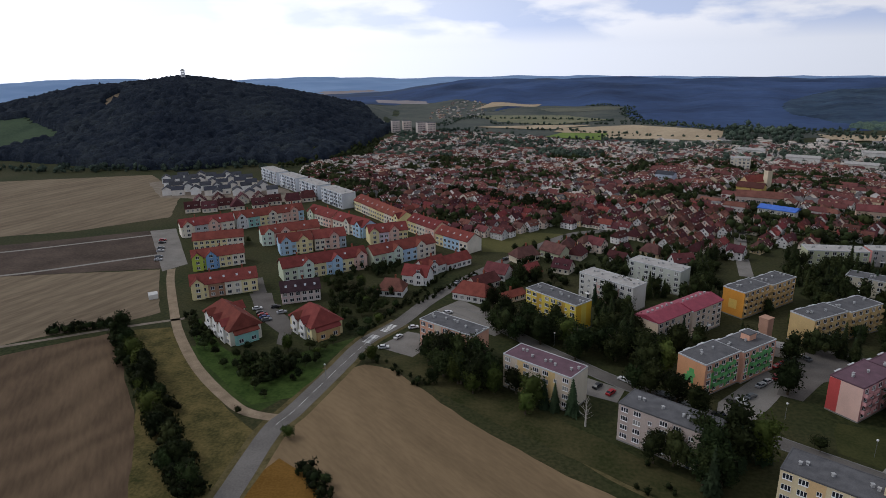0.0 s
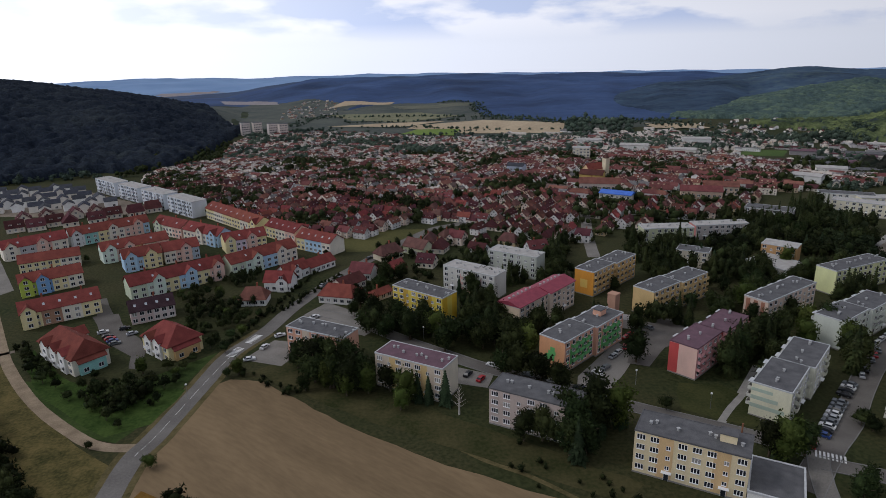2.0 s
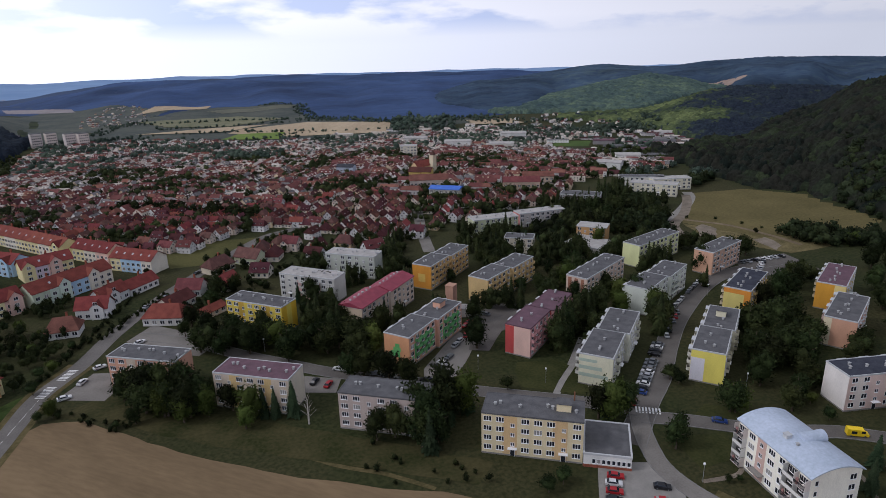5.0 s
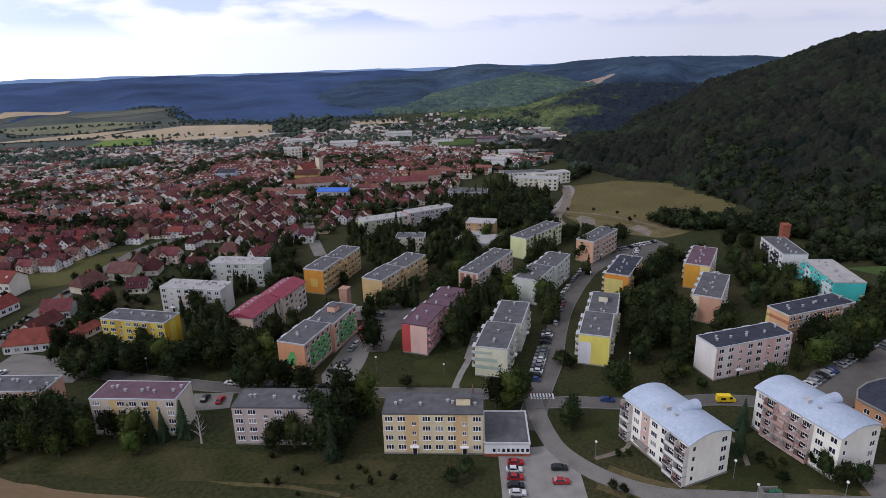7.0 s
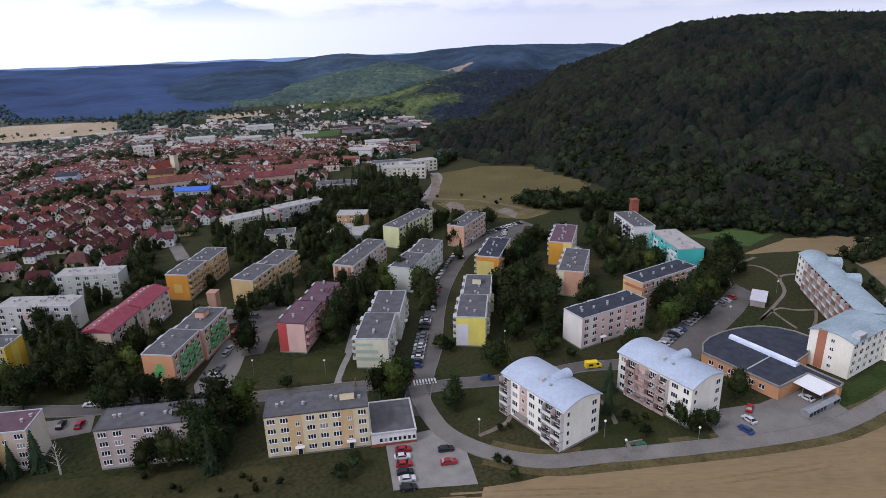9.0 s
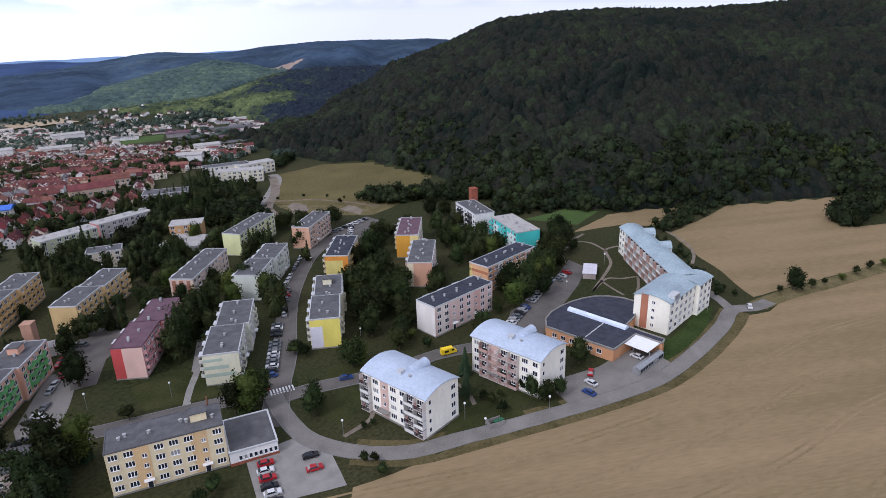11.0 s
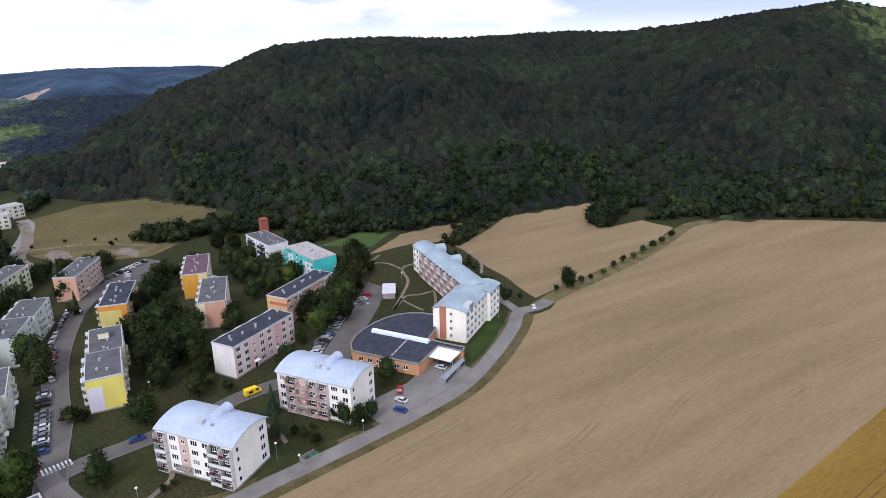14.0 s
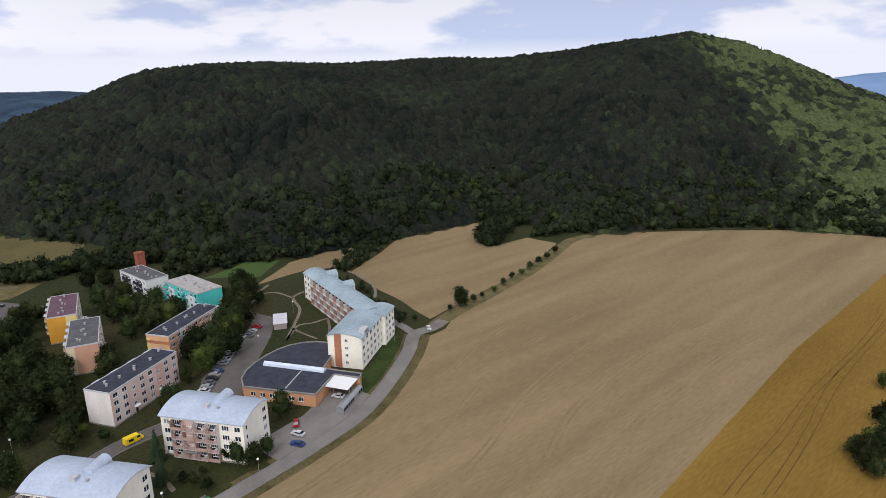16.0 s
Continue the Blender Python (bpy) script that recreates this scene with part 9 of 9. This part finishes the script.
for _ in range(1150):
    az = tr.uniform(58, 132)
    deep = tr.triangular(-8, 95, 2)
    r = float(np.interp(az, rt[:, 0], rt[:, 1])) + deep
    s = tr.uniform(1.8, 5.4) if deep < 12 else tr.uniform(4.6, 7.6)
    if not any(inside(r * math.sin(radians(az)), r * math.cos(radians(az)), f) for f in HILL_FIELDS):
        pts.append((r * math.sin(radians(az)), r * math.cos(radians(az)), s))
        sizes.append(s)
groups = {"far": [], "light": [], "edge": [], "dark": []}
for p, q in zip(pts, sizes):
    r, az = math.hypot(p[0], p[1]), math.degrees(math.atan2(p[0], p[1]))
    hill_side = p[0] > 230 and az > 42
    groups["far" if r > 520 and az < 50 else "light" if hill_side and tr.random() < 0.01 else "edge" if hill_side and tr.random() < 0.75 else "dark"].append((p, q))
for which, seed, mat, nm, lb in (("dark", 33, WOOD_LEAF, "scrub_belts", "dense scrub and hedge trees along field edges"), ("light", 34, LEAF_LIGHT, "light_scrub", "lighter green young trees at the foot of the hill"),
                                 ("edge", 35, EDGE_LEAF, "wood_edge", "broad green trees along the edge of the wood"), ("far", 36, HAZED_TREES, "far_hedges", "hazy hedge trees beyond the town")):
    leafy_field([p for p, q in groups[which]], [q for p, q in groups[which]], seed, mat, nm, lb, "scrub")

# Firs that stand out along the crest of the near hill.
fir_v, fir_f, k = [], [], 0
fir_src = []
for me in SPRUCES:
    v = np.zeros(len(me.vertices) * 3, np.float32)
    me.vertices.foreach_get("co", v)
    f = np.zeros(len(me.polygons) * 3, np.int32)
    me.polygons.foreach_get("vertices", f)
    fir_src.append((v.reshape(-1, 3), f.reshape(-1, 3)))
for _ in range(300):
    az = tr.uniform(62, 122)
    r = float(np.interp(az, rt[:, 0], rt[:, 2])) + tr.uniform(-26, 10)
    x, y = r * math.sin(radians(az)), r * math.cos(radians(az))
    v, f = fir_src[tr.randrange(2)]
    q = tr.uniform(0.75, 1.3)
    fir_v.append(v * (q * 0.8, q * 0.8, q) + (x, y, float(ground_z(np.array([x]), np.array([y]))[0][0]) + tr.uniform(-0.5, 2.2)))
    fir_f.append(f + k)
    k += len(v)
tagged(new("crest_firs", raw_mesh("crest_firs", np.concatenate(fir_v), np.concatenate(fir_f), NEEDLE)), "dark pointed firs along the crest of the hill", "trees", kind="stuff")

# ---- cars ----


def car_mesh(paint):
    m = surface("car_paint_%s" % paint[0], tuple(c * 0.9 for c in paint[1]), paint[1], 0.5, 3.0, 0.28, 0.1, bump=0.0)
    g = Geo()
    prof = [(-2.1, 0.32), (2.1, 0.32), (2.15, 0.62), (2.0, 0.86), (1.05, 0.95), (0.45, 1.42), (-1.15, 1.45), (-1.75, 1.0), (-2.12, 0.92)]
    w = [0.84, 0.84, 0.84, 0.82, 0.80, 0.62, 0.62, 0.78, 0.82]
    for s in (-1, 1):
        g.v += [(x, s * ww, z) for (x, z), ww in zip(prof, w)]
    n_ = len(prof)
    for i in range(n_):
        j = (i + 1) % n_
        g.f.append((i, j, n_ + j, n_ + i))
        g.m.append(1 if i in (4, 6) else 0)
    g.f += [tuple(range(n_))[::-1], tuple(range(n_, 2 * n_))]
    g.m += [0, 0]
    body = g.mesh("body", m, GLASS)
    g = Geo()
    for s in (-1, 1):
        g.face([(0.92, s * 0.815, 0.98), (0.42, s * 0.66, 1.36), (-1.08, s * 0.66, 1.38), (-1.55, s * 0.80, 1.0)])
    return body, g.mesh("glasshouse", GLASS)


g = Geo()
g.tube((0, -0.1, 0), (0, 0.1, 0), 0.31, 0.31, 12, 0)
g.tube((0, -0.105, 0), (0, 0.105, 0), 0.17, 0.17, 8, 1)
WHEEL = g.mesh("wheel", TYRE, STEEL)
PAINTS = [("white", (0.62, 0.62, 0.62)), ("silver", (0.36, 0.37, 0.39)), ("black", (0.02, 0.02, 0.022)), ("red", (0.36, 0.02, 0.025)), ("blue", (0.03, 0.06, 0.20)), ("grey", (0.13, 0.14, 0.15))]
CAR_KINDS = [(p[0],) + car_mesh(p) for p in PAINTS]
car_rng = random.Random(9)


def car(x, y, a, kind=None, s=1.0, z=0.09):
    word, body, glass = CAR_KINDS[kind if kind is not None else car_rng.choice((0, 1, 2, 2, 3, 4, 5, 5, 1, 0))]
    t = thing("car", x, y, z, a, "%s parked hatchback car on asphalt" % word, "car", "parked cars")
    part("body", body, t)
    part("glasshouse", glass, t)
    for wx in (-1.3, 1.3):
        for wy in (-0.74, 0.74):
            part("wheel", WHEEL, t, pose(wx, wy, 0.31))
    t.scale = (s, s, s)
    return t


def car_row(p0, p1, count, a, skip=()):
    for i in range(count):
        if i in skip:
            continue
        k = i / max(1, count - 1)
        car(p0[0] + (p1[0] - p0[0]) * k, p0[1] + (p1[1] - p0[1]) * k, a + car_rng.uniform(-3, 3))


car_row((127, 131), (155, 153), 14, 125, (9,))
car_row((163, 157), (182, 171), 6, 50, (2,))
car_row((186, 176), (214, 191), 8, 30, (3,))
car_row((246, 186), (262, 196), 6, 60)
car_row((252, 200), (276, 197), 7, 90)
car_row((192, 76), (236, 76), 16, 75, (6,))
car_row((237, 73), (246, 72), 3, 70)
for x, y, a, k in ((94, 103, -38, 3), (91.8, 101, -38, 0), (90, 98.6, -38, 3), (88, 96.2, -38, 2), (86.6, 94, -38, 0), (84.6, 91.6, -38, 2), (101.4, 94.6, -38, 2), (98, 90.6, -38, 3), (170.8, 41.1, 10, 3), (165.0, 39.4, 65, 0), (159.7, 38.5, 70, 4), (241.2, 0.4, 10, 0), (186.6, 30.4, 70, 0),
                   (136, 108.5, -45, 4), (127.8, 87.5, 60, 0), (121.5, 127.5, 40, 3), (-10, 283, 60, 1), (-2, 291, 60, 5), (14, 318, 45, 2), (-31, 222, 60, 0), (-26, 231, 20, 0), (-35.5, 213, 10, 0), (-13, 246, 30, 0)):
    car(x, y, a, k)
car_row((48, 190), (78, 163), 10, 140, (2, 6))
for x, y, a, k in ((38.5, 185.5, 50, 2), (42, 181.5, 50, 3), (91, 187, 35, 1), (81, 177, 120, 0), (78, 175.5, 120, 2), (94, 189.5, 35, 0), (85, 180, 35, 5), (98, 192.5, 60, 3)):
    car(x, y, a, k)
car_row((102, 200), (112, 208), 5, 30)
car_row((-96, 250), (-88, 238), 6, 25, (1,))
car_row((-88.5, 252), (-84, 246), 2, 25)
car_row((-174, 318), (-190, 356), 8, 20, (2, 5))
car_row((-30, 312), (-14, 304), 5, 60)

car_row((107, 210), (114, 206), 3, 120)
t = thing("garage", 107, 210.5, 0, -30, "small white flat roofed garage", "garage")
g = Geo()
g.box(-3.4, 3.4, -2.6, 2.6, -0.1, 3.4, 0)
part("wall", g.mesh("wall", plaster(WHITE)), t)
g = Geo()
g.box(-3.6, 3.6, -2.8, 2.8, 3.4, 3.6, 0)
part("roof", g.mesh("roof", PALE_ROOF), t)
t = thing("site_hut", -149, 263, 0, 30, "small white site hut on bare ground", "hut")
g = Geo()
g.prism([(-1.6, 0), (1.6, 0), (1.6, 2.2), (0, 3.2), (-1.6, 2.2)], -2.0, 2.0, 0, "x")
part("wall", g.mesh("wall", plaster(WHITE)), t)
# Yellow delivery van.
t = thing("delivery_van", 163.5, 86.8, 0.1, -38, "bright yellow delivery van with a dark mark", "van")
m = surface("van_yellow", (0.72, 0.50, 0.01), (0.85, 0.62, 0.02), 0.5, 3.0, 0.35, bump=0.0)
g = Geo()
prof = [(-2.7, 0.35), (2.7, 0.35), (2.75, 1.0), (2.1, 1.2), (1.45, 2.2), (-2.6, 2.3), (-2.72, 1.0)]
g.prism(prof, -0.95, 0.95, 0)
part("body", g.mesh("body", m), t)
g = Geo()
for s in (-1, 1):
    g.box(0.75, 1.75, s * 0.955 - 0.01, s * 0.955 + 0.01, 1.25, 1.95)
    g.box(-1.7, -0.3, s * 0.955 - 0.006, s * 0.955 + 0.006, 0.95, 1.75)
g.face([(2.12, -0.8, 1.23), (2.12, 0.8, 1.23), (1.52, 0.8, 2.12), (1.52, -0.8, 2.12)])
part("windows", g.mesh("windows", GLASS), t)
for wx in (-1.7, 1.7):
    for wy in (-0.85, 0.85):
        part("wheel", WHEEL, t, pose(wx, wy, 0.33))
# Grey ramp shelter beside the canopy.
t = thing("ramp_shelter", 183.5, 26.2, 0, -18, "long grey glazed ramp shelter", "shelter")
g = Geo()
g.prism([(-1.3, 0), (1.3, 0), (1.3, 2.0), (0, 2.5), (-1.3, 2.0)], -7.5, 7.5, 0, "x")
part("shell", g.mesh("shell", STEEL), t)
for i in range(9):
    g = Geo()
    g.box(-0.6, 0.6, -1.34, -1.30, 0.7, 1.8)
    part("pane", g.mesh("pane", GLASS), t, pose(-6.4 + i * 1.6, 0, 0))

# Street lamps.
g = Geo()
g.tube((0, 0, 0), (0, 0, 5.0), 0.07, 0.05, 8)
LAMP_POLE = g.mesh("pole", STEEL)
bm = bmesh.new()
bmesh.ops.create_uvsphere(bm, u_segments=12, v_segments=8, radius=0.34)
LAMP_HEAD = bpy.data.meshes.new("globe")
bm.to_mesh(LAMP_HEAD)
bm.free()
LAMP_HEAD.materials.append(FRAME)
for x, y in ((112, 92), (133, 66), (129, 58), (105, 150), (112, 132), (146, 46), (90, 168), (60, 182), (28, 216), (158, 118), (150, 130), (206, 178), (226, 66), (262, 60), (186, 84), (-40, 212), (-52, 190), (230, 14)):
    t = thing("street_lamp", x, y, 0, 0, "slim grey street lamp with a white globe", "street lamp", "street lamps")
    part("pole", LAMP_POLE, t)
    part("globe", LAMP_HEAD, t, pose(0, 0, 5.25))
# Low bin enclosures and a concrete planter by the white blocks.
t = thing("bin_enclosure", 134.5, 57.5, 0, -35, "small concrete bin enclosure beside bushes", "enclosure")
for q in ((-2.2, 2.2, -1.3, -1.1), (-2.2, 2.2, 1.1, 1.3), (-2.2, -2.0, -1.1, 1.1)):
    g = Geo()
    g.box(*q, 0, 1.4)
    part("panel", g.mesh("panel", CONCRETE), t)
g = Geo()
g.box(-0.6, 0.6, -0.5, 0.5, 0, 1.2)
g.box(-0.65, 0.65, -0.55, 0.55, 1.2, 1.32)
BIN = g.mesh("bin", surface("bin_green", (0.02, 0.10, 0.05), (0.04, 0.16, 0.08), 1.0, 6.0, 0.5))
for i in range(2):
    tagged(new("waste_bin", BIN), "green plastic waste container", "bin", "bins").matrix_world = pose(134.5 + i * 1.3, 57.2 - i * 0.8, 0, 0, 0, -35)
